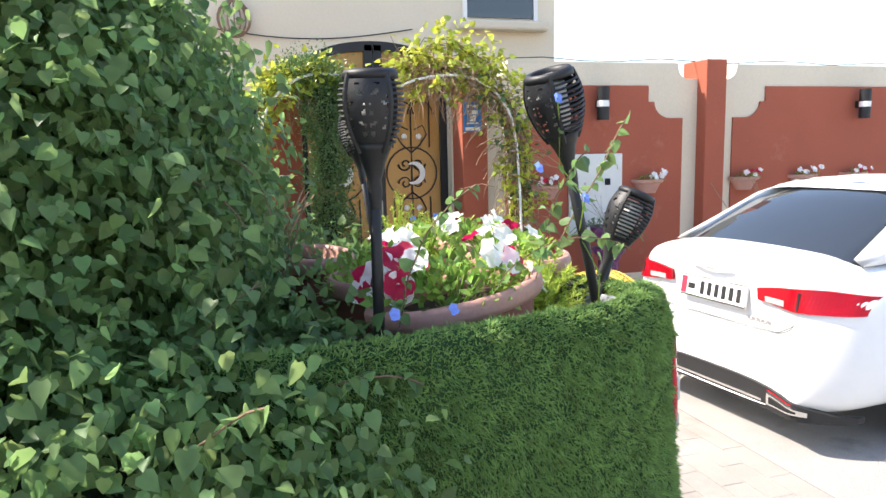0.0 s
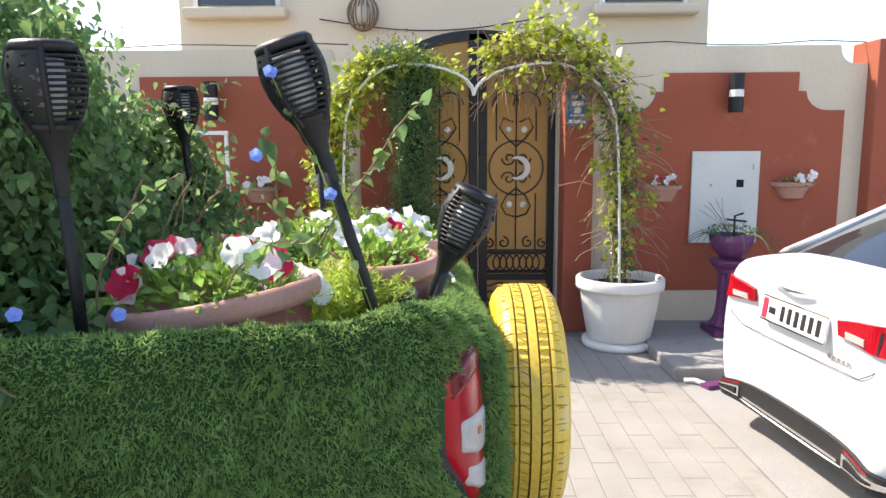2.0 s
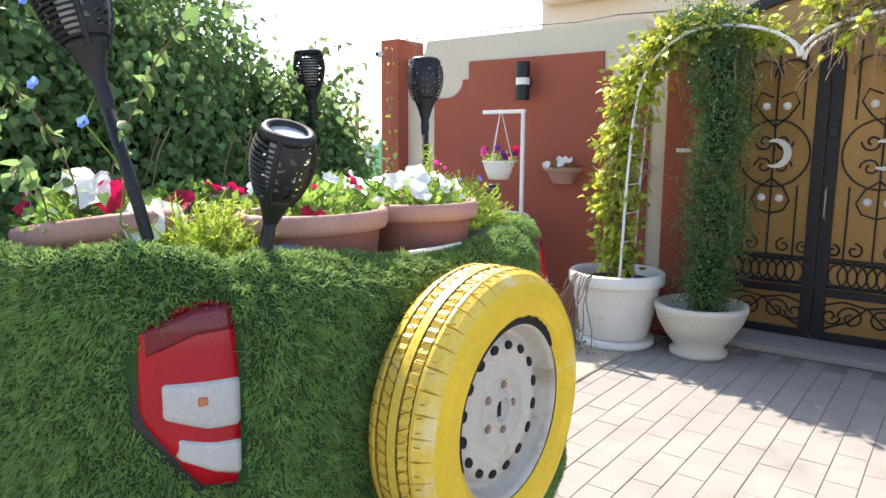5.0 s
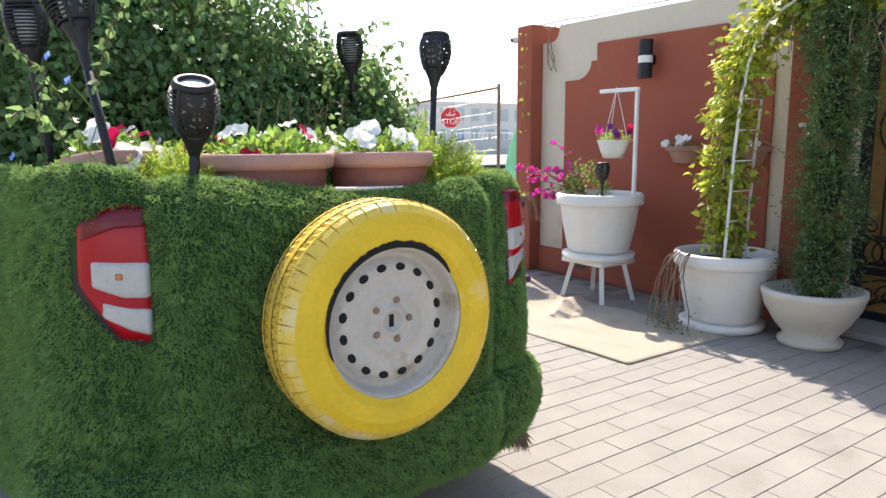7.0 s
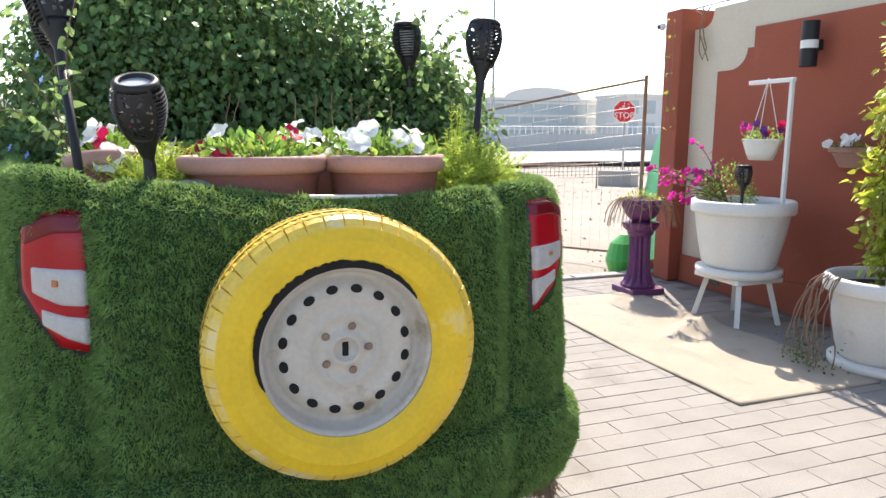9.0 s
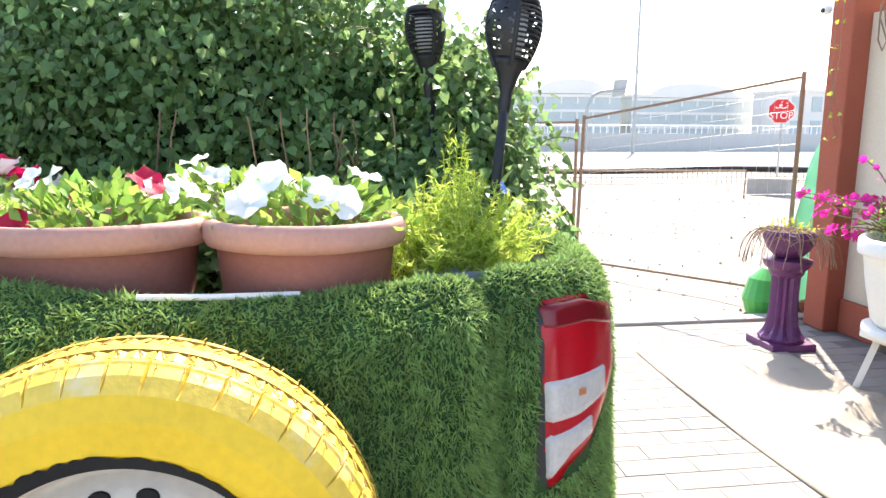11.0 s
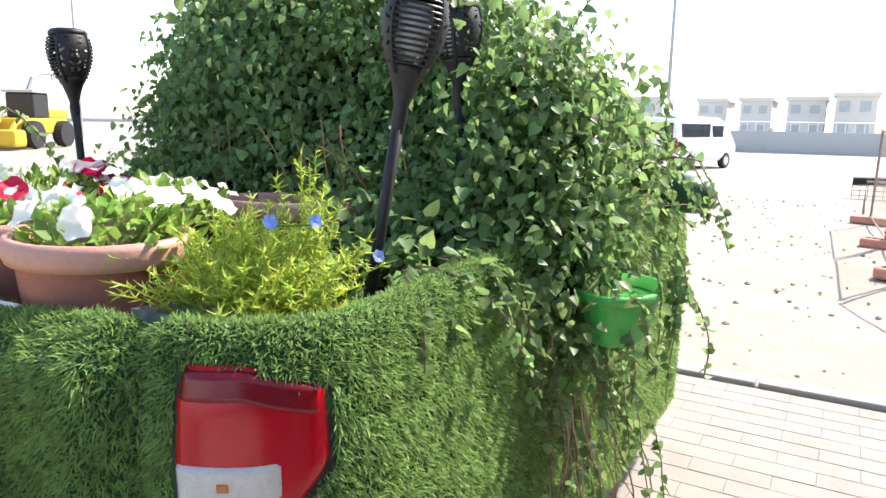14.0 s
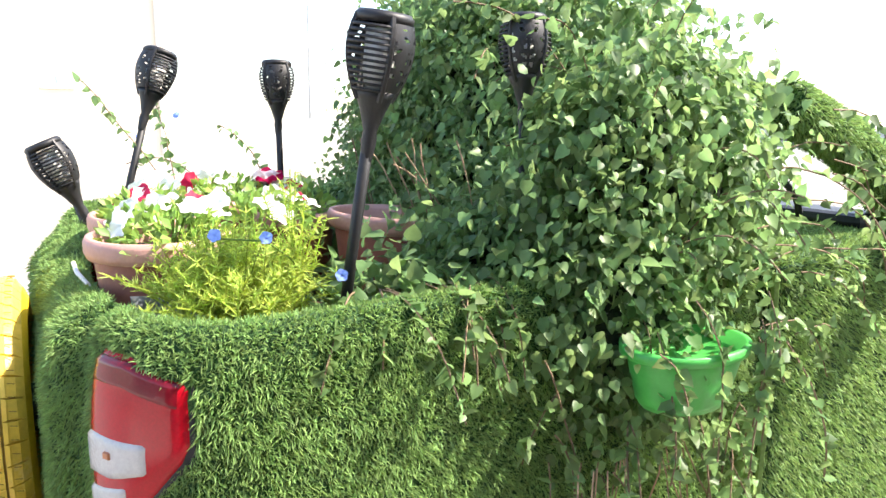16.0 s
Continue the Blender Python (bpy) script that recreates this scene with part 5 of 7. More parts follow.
WEST = [Vector((0.14, 5.98, 0.55)), Vector((0.08, 5.98, 1.2)), Vector((0.10, 6.0, 1.75)), Vector((0.20, 6.03, 2.1)), Vector((0.45, 6.05, 2.34)), Vector((0.8, 6.05, 2.38)), Vector((1.1, 6.07, 2.3))]
EAST = [Vector((2.56, 5.98, 0.6)), Vector((2.56, 6.0, 1.2)), Vector((2.54, 6.02, 1.75)), Vector((2.42, 6.03, 2.15)), Vector((2.15, 6.05, 2.38)), Vector((1.8, 6.05, 2.46)), Vector((1.5, 6.06, 2.35))]
creep("wall_creeper", "yellow-green heart-leaved creeper climbing the trellis arch", WEST, [0.06, 0.075, 0.075, 0.08, 0.09, 0.08, 0.05], 3300, "leaf_yellow", (0.035, 0.07))
creep("arch_creeper", "sparse yellow-green creeper over the trellis arch", EAST, [0.05, 0.06, 0.07, 0.12, 0.15, 0.15, 0.09], 520, "leaf_yellow", (0.035, 0.065))
rosette = thing("arch_creeper", (0, 0, 0), "bright yellow-green leaf rosettes on the trellis arch", "creeper")
for k in range(64):
    u = 0.12 + 0.88 * (k + random.random()) / 64
    i = min(len(EAST) - 2, int(u * (len(EAST) - 1)))
    c = EAST[i].lerp(EAST[i + 1], u * (len(EAST) - 1) - i) + Vector((random.gauss(0, 0.12), random.gauss(-0.06, 0.09), random.gauss(0, 0.12)))
    d = unit(RNG.normal(size=(15, 3)) + np.array([[0, -0.3, 0.35]]))
    leaves("leaf_rosette", np.array([tuple(c)]) + d * RNG.uniform(0.005, 0.045, (15, 1)), d, RNG.normal(size=d.shape) * 0.5 + np.array([[0, -0.3, 0.9]]), RNG.uniform(0.035, 0.06, 15), "leaf_yellow", rosette)
creep("arch_creeper", "yellow-green creeper crowning the trellis arch", [Vector((1.45, 6.05, 2.40)), Vector((1.7, 6.05, 2.62)), Vector((2.0, 6.06, 2.66)), Vector((2.3, 6.05, 2.45))], [0.07, 0.11, 0.12, 0.09], 420, "leaf_yellow", (0.04, 0.075))
creep("arch_creeper", "dark green creeper twined on the trellis arch", EAST[:5], [0.05, 0.05, 0.07, 0.11, 0.12], 480, "leaf_dark", (0.03, 0.06))
dry = thing("dry_twigs", (0, 0, 0), "tangle of dry brown twigs hanging on the trellis arch", "twig_growth")
tw = []
for k in range(620):
    u = random.random() ** 0.8
    i = min(len(EAST) - 2, int(u * (len(EAST) - 1)))
    a = EAST[i].lerp(EAST[i + 1], random.random()) + Vector((random.gauss(0, 0.07), random.gauss(0, 0.08), random.gauss(0, 0.07)))
    tw.append(spray(a, (random.gauss(0, 1), random.gauss(0, 0.6), random.gauss(-0.2, 0.6)), random.uniform(0.15, 0.5), 0.16, 7, 0.10))
for k in range(90):
    i = random.randrange(len(WEST) - 1)
    a = WEST[i].lerp(WEST[i + 1], random.random())
    tw.append(spray(a, (random.gauss(0.3, 0.5), random.gauss(0, 0.5), random.gauss(-0.8, 0.4)), random.uniform(0.2, 0.5), 0.14, 7, 0.08))
part("twig_growth", tubes(tw, 0.003, 4), "dry", dry)
clump = thing("trailing_stems", (0, 0, 0), "brown withered stems trailing over the white planter", "creeper")
part("stem_tangle", tubes([spray((0.02 + random.uniform(-0.06, 0.08), 5.60 + random.uniform(0, 0.02), 0.60), (random.uniform(-0.3, 0.1), -0.25, 0.0), 0.60, 0.7, 12, 0.13) for k in range(13)], 0.004, 5), "rust", clump)
q = np.stack([RNG.normal(-0.06, 0.10, 260), RNG.normal(5.55, 0.05, 260), np.abs(RNG.normal(0.06, 0.08, 260)) + 0.01], axis=1)
leaves("leaf", q, RNG.normal(size=q.shape), RNG.normal(size=q.shape), RNG.uniform(0.015, 0.03, 260), "leaf_dark", clump, 1)


# ---- pedestals ----
def pedestal(at, label, dry_plant):
    t = thing("urn_pedestal", at, label, "pedestal", "purple urn pedestals")
    part("base", boxed(-0.17, 0.17, -0.17, 0.17, 0, 0.055, 0.008), "purple", t)
    n = 48
    rows = []
    for r, z, fl in ((0.15, 0.055, 0.0), (0.155, 0.08, 0.006), (0.125, 0.11, 0.01), (0.10, 0.16, 0.012), (0.088, 0.26, 0.010), (0.085, 0.42, 0.010), (0.09, 0.52, 0.008), (0.115, 0.545, 0), (0.12, 0.57, 0), (0.15, 0.60, 0.004), (0.165, 0.63, 0), (0.165, 0.65, 0), (0.09, 0.66, 0)):
        rows.append([((r + fl * math.cos(12 * k * math.tau / n)) * math.cos(k * math.tau / n), (r + fl * math.cos(12 * k * math.tau / n)) * math.sin(k * math.tau / n), z) for k in range(n)])
    part("column", loft(rows, cap1=True), "purple", t)
    part("urn", lathe([(0.07, 0.655), (0.09, 0.67), (0.14, 0.72), (0.175, 0.80), (0.185, 0.86), (0.165, 0.86), (0.15, 0.82), (0, 0.82)], 30), "purple", t, smooth=True)
    pl = thing("potted_plant", Vector(at) + Vector((0, 0, 0.84)), "straggling plant hanging over a purple urn", "plant")
    if dry_plant:
        P = RNG.normal(size=(420, 3)) * np.array([[0.10, 0.10, 0.02]])
        blades("straw", P, RNG.normal(size=P.shape) * np.array([[1, 1, 0.5]]), RNG.uniform(0.06, 0.16, 420), 0.006, "dry", pl, np.array([[0, 0, -0.9]]))
        part("trailing_growth", tubes([spray((0.16 * math.cos(a), 0.16 * math.sin(a), 0.03), (math.cos(a), math.sin(a), 0.2), 0.32, 0.4, 9, 0.05) for a in np.linspace(0, 6.2, 46)], 0.003, 4), "dry", pl)
        leafy(pl, (0, 0, 0.02), (0.18, 0.18, 0.08), 90, "leaf_yellow", (0.02, 0.035))
    else:
        leafy(pl, (0, 0, 0.02), (0.24, 0.2, 0.10), 260, "leaf_dark", (0.015, 0.035))
        part("trailing_growth", tubes([spray((0.12 * math.cos(a), 0.12 * math.sin(a), 0.02), (math.cos(a), math.sin(a), 0.5), 0.3, 0.2, 9, 0.05) for a in np.linspace(0, 6.2, 18)], 0.003, 4), "leaf_dark", pl)
        part("iron_bird", tubes([[(0.02, 0, 0), (0.02, 0, 0.18), (0.09, 0, 0.20)], [(-0.05, 0, 0.15), (0.12, 0, 0.13)]], 0.01, 6), "black", pl, "small black garden ornament")
        part("thin_stems", tubes([spray((0.0, 0, 0), (random.gauss(-0.2, 0.3), 0, 1), 0.36, 0.02, 8, 0.06) for k in range(6)], 0.002, 4), "stem", pl)
    return t


pedestal((-2.16, 5.78, 0), "purple painted fluted pedestal with an urn of dry grass", True)
pedestal((3.50, 6.02, 0.085), "purple painted fluted pedestal with an urn by the wall", False)

# ---- bougainvillea, hanging basket and small torch on the big planter ----
boug = thing("bougainvillea", (-1.12, 5.90, 0.90), "straggling bougainvillea with magenta bracts in a white planter", "flower")
leafy(boug, (-0.12, 0, 0.03), (0.24, 0.2, 0.34), 700, "leaf_fresh", (0.016, 0.032))
br = [spray((-0.1, 0, 0.02), (random.gauss(-0.9, 0.4), random.gauss(-0.2, 0.4), random.uniform(0.5, 1.4)), random.uniform(0.35, 0.7), 0.09, 10, 0.05) for k in range(20)]
part("branch_growth", tubes(br, 0.004, 5), "stem", boug)
for b in br:
    for k in range(5):
        flower(boug, b[random.choice((-1, -2, -3, -4))] + Vector((random.gauss(0, 0.02), random.gauss(0, 0.02), random.gauss(0, 0.02))), (random.gauss(0, 1), -1, random.gauss(0.3, 0.6)), "petal_pink", random.uniform(0.7, 1.1))
q = np.array([tuple(b[i]) for b in br for i in range(2, 10)])
leaves("branch_leaves", q, RNG.normal(size=q.shape), RNG.normal(size=q.shape) + np.array([[0, 0, 1]]), RNG.uniform(0.02, 0.035, len(q)), "leaf_yellow", boug, 1)
stand = thing("hanging_stand", (-0.76, 5.98, 0.845), "white wooden post with a crossbar for a basket", "stand")
part("post", boxed(-0.014, 0.014, -0.014, 0.014, -0.02, 0.966, 0.003), "white_paint", stand)
part("crossbar", boxed(-0.40, 0.017, -0.017, 0.017, 0.967, 0.998, 0.003), "white_paint", stand)
basket = thing("hanging_basket", (-0.99, 5.97, 1.255), "white plastic hanging basket on cords below the crossbar", "basket")
part("pot", lathe([(0, 0), (0.085, 0), (0.11, 0.06), (0.135, 0.14), (0.14, 0.155), (0.125, 0.155), (0.11, 0.12), (0, 0.12)], 28), "white_plastic", basket, smooth=True)
part("cords", tubes([[(0.12 * math.cos(a), 0.12 * math.sin(a), 0.15), (0.0, 0.02, 0.60)] for a in (0.5, 2.6, 4.7)], 0.003, 5), "white_paint", basket)
pz = thing("pansies", (-0.99, 5.97, 1.395), "purple pink and red pansies in a hanging basket", "flower")
leafy(pz, (0, 0, 0.0), (0.15, 0.14, 0.10), 170, "leaf_fresh", (0.018, 0.035))
for k in range(20):
    a = random.uniform(0, 6.3)
    flower(pz, (0.15 * math.cos(a), 0.14 * math.sin(a), random.uniform(0.04, 0.13)), (math.cos(a), math.sin(a) - 0.7, 0.4), "petal_pink" if math.cos(a) < -0.3 else random.choice(("petal_violet", "petal_violet", "petal_red")), random.uniform(0.7, 1.15))
torch((-0.86, 5.70, 0.86), (-0.86, 5.70, 1.06), (-0.86, 5.70, 1.25), "small black solar torch in the white planter", 0.85)


# ---- wall fittings ----
def wall_lamp(x, y, z):
    t = thing("wall_lamp", (x, y, z), "black cylindrical up-down wall lamp with a white band", "lamp", "wall lamps")
    for a, b, m, nm in ((0.0, 0.13, "black", "lower_shade"), (0.13, 0.19, "white_paint", "band"), (0.19, 0.33, "black", "upper_shade")):
        part(nm, lathe([(0, a), (0.062, a), (0.062, b), (0, b)], 28), m, t, smooth=False)
    part("bracket", boxed(-0.03, 0.03, 0.05, WALL_Y - y - 0.001, 0.12, 0.20, 0.006), "black", t)


for x, z in ((-1.00, 1.95), (3.615, 1.985), (6.97, 1.97)):
    wall_lamp(x, 6.36, z)


def wall_pot(x, z, colours, label):
    t = thing("wall_planter", (x, WALL_Y - 0.001, z), label, "planter", "half-round planters on the wall")
    bm = bmesh.new()
    rows = [[(r * math.cos(a), -r * 0.8 * math.sin(a), h) for a in np.linspace(0, math.pi, 16)] for r, h in ((0.10, 0), (0.155, 0.10), (0.16, 0.105), (0.185, 0.11), (0.19, 0.145), (0.17, 0.147), (0.155, 0.11))]
    part("bowl", loft(rows, bm, closed=True, cap0=True, cap1=True), "terracotta", t)
    pl = thing("wall_petunias", (x, WALL_Y - 0.09, z + 0.13), "small petunias in a half-round wall planter", "flower", "petunias on the wall")
    leafy(pl, (0, 0, 0), (0.15, 0.09, 0.07), 110, "leaf_fresh", (0.015, 0.03))
    for k in range(9):
        flower(pl, (random.uniform(-0.14, 0.14), random.uniform(-0.09, 0.0), random.uniform(0.03, 0.10)), (random.gauss(0, 0.4), -1, 0.6), random.choice(colours), random.uniform(0.7, 1.0))


wall_pot(3.02, 1.20, ["petal_white", "petal_white", "petal_red"], "half-round terracotta wall planter with white and red petunias")
wall_pot(4.20, 1.22, ["petal_white"], "half-round terracotta wall planter with white petunias")
for x, c in ((5.42, ["petal_red", "petal_white"]), (6.22, ["petal_white"]), (6.95, ["petal_white", "petal_white", "petal_red"]), (-0.62, ["petal_white"]), (-0.02, ["petal_white", "petal_red"])):
    wall_pot(x, 1.21, c, "half-round terracotta wall planter with small flowers")
tall = thing("dry_shrub", (5.65, 6.2, 0.085), "thin straw-coloured dry shrub against the wall", "shrub")
tls = [spray((random.gauss(0, 0.08), 0, 0), (random.gauss(0, 0.25), random.gauss(0, 0.1), 1), random.uniform(0.7, 1.5), 0.005, 12, 0.03) for k in range(14)]
part("stem_tangle", tubes(tls, 0.004, 4), "dry", tall)
q = np.array([tuple(b[i]) for b in tls for i in range(5, 13)])
leaves("leaf", q, RNG.normal(size=q.shape), RNG.normal(size=q.shape), RNG.uniform(0.02, 0.04, len(q)), "dry", tall, 1)

meter = thing("meter_box", (3.59, WALL_Y, 1.23), "pale grey painted meter cabinet fixed to the wall", "cabinet")
part("door", boxed(-0.305, 0.305, -0.028, -0.001, -0.415, 0.415, 0.006), "box_paint", meter)
part("window", boxed(0.10, 0.165, -0.031, -0.027, 0.09, 0.16), "car_glass", meter, "small dark window")
part("latch", boxed(-0.14, -0.12, -0.034, -0.027, 0.10, 0.125), "galv", meter)
part("hinge", boxed(0.24, 0.25, -0.034, -0.027, 0.25, 0.30), "galv", meter)
num = thing("number_sign", (2.235, 6.40, 2.03), "small blue enamel sign fixed to the gate pier", "sign")
part("board", boxed(-0.09, 0.09, -0.012, -0.001, -0.145, 0.145, 0.004), "blue_sign", num)
for z0, z1, w in ((0.085, 0.11, 0.06), (0.02, 0.06, 0.05), (-0.13, -0.10, 0.075), (-0.07, -0.055, 0.06)):
    part("text_bar", boxed(-w, w, -0.0145, -0.011, z0, z1), "white_paint", num)
part("crest", boxed(-0.03, 0.03, -0.0145, -0.011, -0.045, 0.012), "white_paint", num)
tagm = part("intercom", boxed(0.40, 0.52, 6.385, 6.399, 1.50, 1.53), "white_paint")
tagged(tagm, "small white plate on the gate pier", "plate")

cable = part("overhead_cable", tubes([[(-2.6 + 0.4 * k, 6.56, 2.62 + 0.012 * math.sin(2.3 * k)) for k in range(8)]], 0.006, 5), "black")
tagged(cable, "thin black cable lying along the wall top", "cable")
wire = part("facade_wire", tubes([[(x, 8.47, 3.18 - 0.14 * math.sin((x + 0.4) / 2.6 * math.pi)) for x in np.linspace(-0.4, 2.2, 16)]], 0.007, 5), "black")
tagged(wire, "thin cable sagging across the villa front", "cable")
cable2 = part("overhead_cable", tubes([[(2.6 + 0.45 * k, 6.56, 2.60 + 0.02 * math.sin(1.9 * k)) for k in range(14)]], 0.005, 5), "black")
tagged(cable2, "thin black cable lying along the wall top", "cable")
loop = part("hanging_wire", tubes([[(-2.35, 6.46, 2.45), (-2.32, 6.44, 2.2), (-2.27, 6.44, 2.12), (-2.22, 6.44, 2.22), (-2.26, 6.44, 2.30), (-2.30, 6.45, 2.42)], [(-2.4, 6.44, 2.58), (-2.25, 6.42, 2.50), (-2.2, 6.44, 2.58)], [(-2.28, 6.43, 2.6), (-2.3, 6.42, 2.35), (-2.18, 6.43, 2.1)]], 0.006, 5), "rust")
tagged(loop, "loose loops of wire on the end of the wall", "wire")
eye = thing("security_camera", (-2.62, 6.27, 2.45), "small white security camera on the wall end", "camera")
part("ball", lathe([(0, -0.04), (0.03, -0.025), (0.04, 0), (0.03, 0.025), (0, 0.04)], 16), "white_paint", eye, smooth=True)
eye.children[0].matrix_basis = pose(0, -0.03, 0)
part("eyepiece", lathe([(0, 0), (0.018, 0), (0.018, 0.02), (0, 0.02)], 12), "black", eye).matrix_basis = pose(0, -0.055, -0.005, 90)
pv = thing("sparse_creeper", (-2.55, 6.25, 0), "few yellow leaves of a creeper on the wall end", "creeper")
sl = [spray((random.uniform(-0.1, 0.1), 0, 2.5), (0, -0.1, -1), 1.0, 0.05, 12, 0.04) for k in range(3)]
part("stem_tangle", tubes(sl, 0.003, 4), "dry", pv)
q = np.array([tuple(b[i]) for b in sl for i in range(0, 13, 2)])
leaves("leaf", q, RNG.normal(size=q.shape), RNG.normal(size=q.shape) + np.array([[0, -1, 0]]), RNG.uniform(0.02, 0.045, len(q)), "leaf_yellow", pv)

# carpet lying on the pavers
v, f = sheet(-2.15, 0.33, 4.66, 5.72, 70, 34, lambda X, Y: 0.012 + 0.075 * np.exp(-((X + 0.85 + 0.5 * (Y - 5.2)) / 0.10) ** 2) * np.exp(-((Y - 5.45) / 0.32) ** 2) + 0.014 * np.exp(-((X + 0.45) / 0.2) ** 2) * (Y > 5.0) + 0.004 * np.sin(5 * X + 3 * Y))
v[:, 1] += np.where(v[:, 1] < 5.1, 0.03 * np.sin(v[:, 0] * 1.5), 0)
carpet = arrays("carpet", v, f, "mat_cloth", smooth=True)
solid = carpet.modifiers.new("thickness", "SOLIDIFY")
solid.thickness = 0.012
tagged(carpet, "wrinkled beige carpet lying on the pavers by the wall", "carpet")
litter = part("cardboard_box", boxed(-0.08, 0.08, -0.045, 0.045, 0, 0.03, 0.003), "purple")
litter.matrix_basis = pose(2.98, 4.92, -0.014, 0, 0, 20)
tagged(litter, "small purple cardboard packet on the ground", "litter")
paper = part("crumpled_paper", tubes([[(-0.07, 0, 0.02), (0, 0.01, 0.03), (0.07, 0, 0.018)]], 0.018, 6), "white_paint")
paper.matrix_basis = pose(2.86, 4.98, -0.014, 0, 0, -30)
tagged(paper, "crumpled white paper on the ground", "litter")

SHIFT = Vector((0.015, -0.055, -0.02))
# green hanging pot on the truck side, and odds and ends at the tailgate
gp = thing("green_pot", (-0.125, 3.39, 1.045), "bright green plastic pot hooked on the truck side", "pot")
part("pot", lathe([(0, 0), (0.12, 0), (0.135, 0.02), (0.165, 0.12), (0.165, 0.125), (0.185, 0.128), (0.188, 0.15), (0.17, 0.152), (0.155, 0.12), (0, 0.10)], 36, sx=0.92, sy=0.65), "green_pot", gp, smooth=True)
part("hook", tubes([[(0, -0.12, 0.15), (0, -0.2, 0.26), (0, -0.27, 0.33), (0, -0.33, 0.30)]], 0.006), "galv", gp)
tray = thing("plastic_tray", (0.95, 2.95, 1.14), "pale grey plastic scraps beside the tailgate planters", "tray")
part("tray", loft([[(-0.04, -0.1, 0.0), (0.04, -0.1, 0.0), (0.04, 0.1, 0.0), (-0.04, 0.1, 0.0)], [(-0.06, -0.13, 0.15), (0.05, -0.13, 0.16), (0.05, 0.12, 0.17), (-0.06, 0.12, 0.15)]], cap0=True), "grey_plastic", tray)
hose = thing("light_fitting", (0.97, 2.02, 1.31), "small dark and grey lamp fitting lying in the bed", "fitting")
part("barrel", tubes([[(0, -0.08, 0), (0, 0.10, 0.01)]], 0.028, 14), "grey_plastic", hose)
part("cap", tubes([[(0, -0.10, 0), (0, -0.05, 0)]], 0.033, 14), "black", hose)
part("lens", tubes([[(0, 0.095, 0.01), (0, 0.115, 0.01)]], 0.03, 14), "white_plastic", hose)


# ---- white car ----
SHIFT = Vector((0, 0, 0))
from mathutils.bvhtree import BVHTree

car = thing("car", (2.88, 3.655, -0.015), "white saloon car with tinted windows parked beside the pavers", "car", rz=6)


def section(x, w, zb, zs, zt, wt, crown=0.03):
    """A car cross-section: sill, flank, shoulder, top."""
    half = [(0.0, zb), (0.70 * w, zb), (0.90 * w, zb + 0.03), (0.97 * w, zb + 0.12), (w, zb + 0.28), (0.995 * w, (zb + 0.28 + zs) / 2), (0.965 * w, zs - 0.05), (0.92 * w, zs), (wt, zt - 0.02), (0.6 * wt, zt + crown * 0.7), (0.0, zt + crown)]
    return [(x, y, z) for y, z in half] + [(x, -y, z) for y, z in reversed(half[1:-1])]


SECT = [(0.02, 0.52, 0.24, 0.70, 0.80, 0.44), (-0.02, 0.64, 0.215, 0.80, 0.98, 0.56), (-0.015, 0.70, 0.21, 0.84, 1.045, 0.61), (0.05, 0.77, 0.21, 0.88, 1.062, 0.66), (0.16, 0.86, 0.21, 0.91, 1.07, 0.70), (0.32, 0.915, 0.225, 0.94, 1.075, 0.72), (0.55, 0.925, 0.23, 0.96, 1.07, 0.73), (0.9, 0.925, 0.22, 0.96, 1.06, 0.74), (2.2, 0.925, 0.22, 0.95, 1.02, 0.76), (3.3, 0.92, 0.22, 0.93, 0.99, 0.76), (4.2, 0.89, 0.23, 0.86, 0.90, 0.72), (4.65, 0.80, 0.26, 0.74, 0.78, 0.62), (4.78, 0.6, 0.32, 0.6, 0.64, 0.45)]
body = part("body", loft([section(*s) for s in SECT], cap0=True, cap1=True), "car_paint", car, smooth=True)
sub = body.modifiers.new("smooth", "SUBSURF")
sub.levels = sub.render_levels = 2
CABIN = [(0.36, 0.70, 1.06, 1.075, 0.60), (0.52, 0.71, 1.05, 1.15, 0.60), (0.9, 0.73, 1.03, 1.33, 0.58), (1.25, 0.74, 1.02, 1.425, 0.565), (1.7, 0.75, 1.02, 1.455, 0.56), (2.2, 0.75, 1.0, 1.45, 0.56), (2.6, 0.75, 0.99, 1.38, 0.57), (3.1, 0.74, 0.98, 1.15, 0.60), (3.45, 0.72, 0.96, 0.99, 0.62)]


def cabin_ring(x, w, zb, zt, wt):
    half = [(w, zb), (0.97 * w, zb + 0.25 * (zt - zb)), (wt + 0.02, zt - 0.06 * (zt - zb) - 0.01), (wt - 0.05, zt - 0.005), (0.5 * wt, zt + 0.02), (0, zt + 0.025)]
    return [(x, y, z) for y, z in half] + [(x, -y, z) for y, z in reversed(half[:-1])]


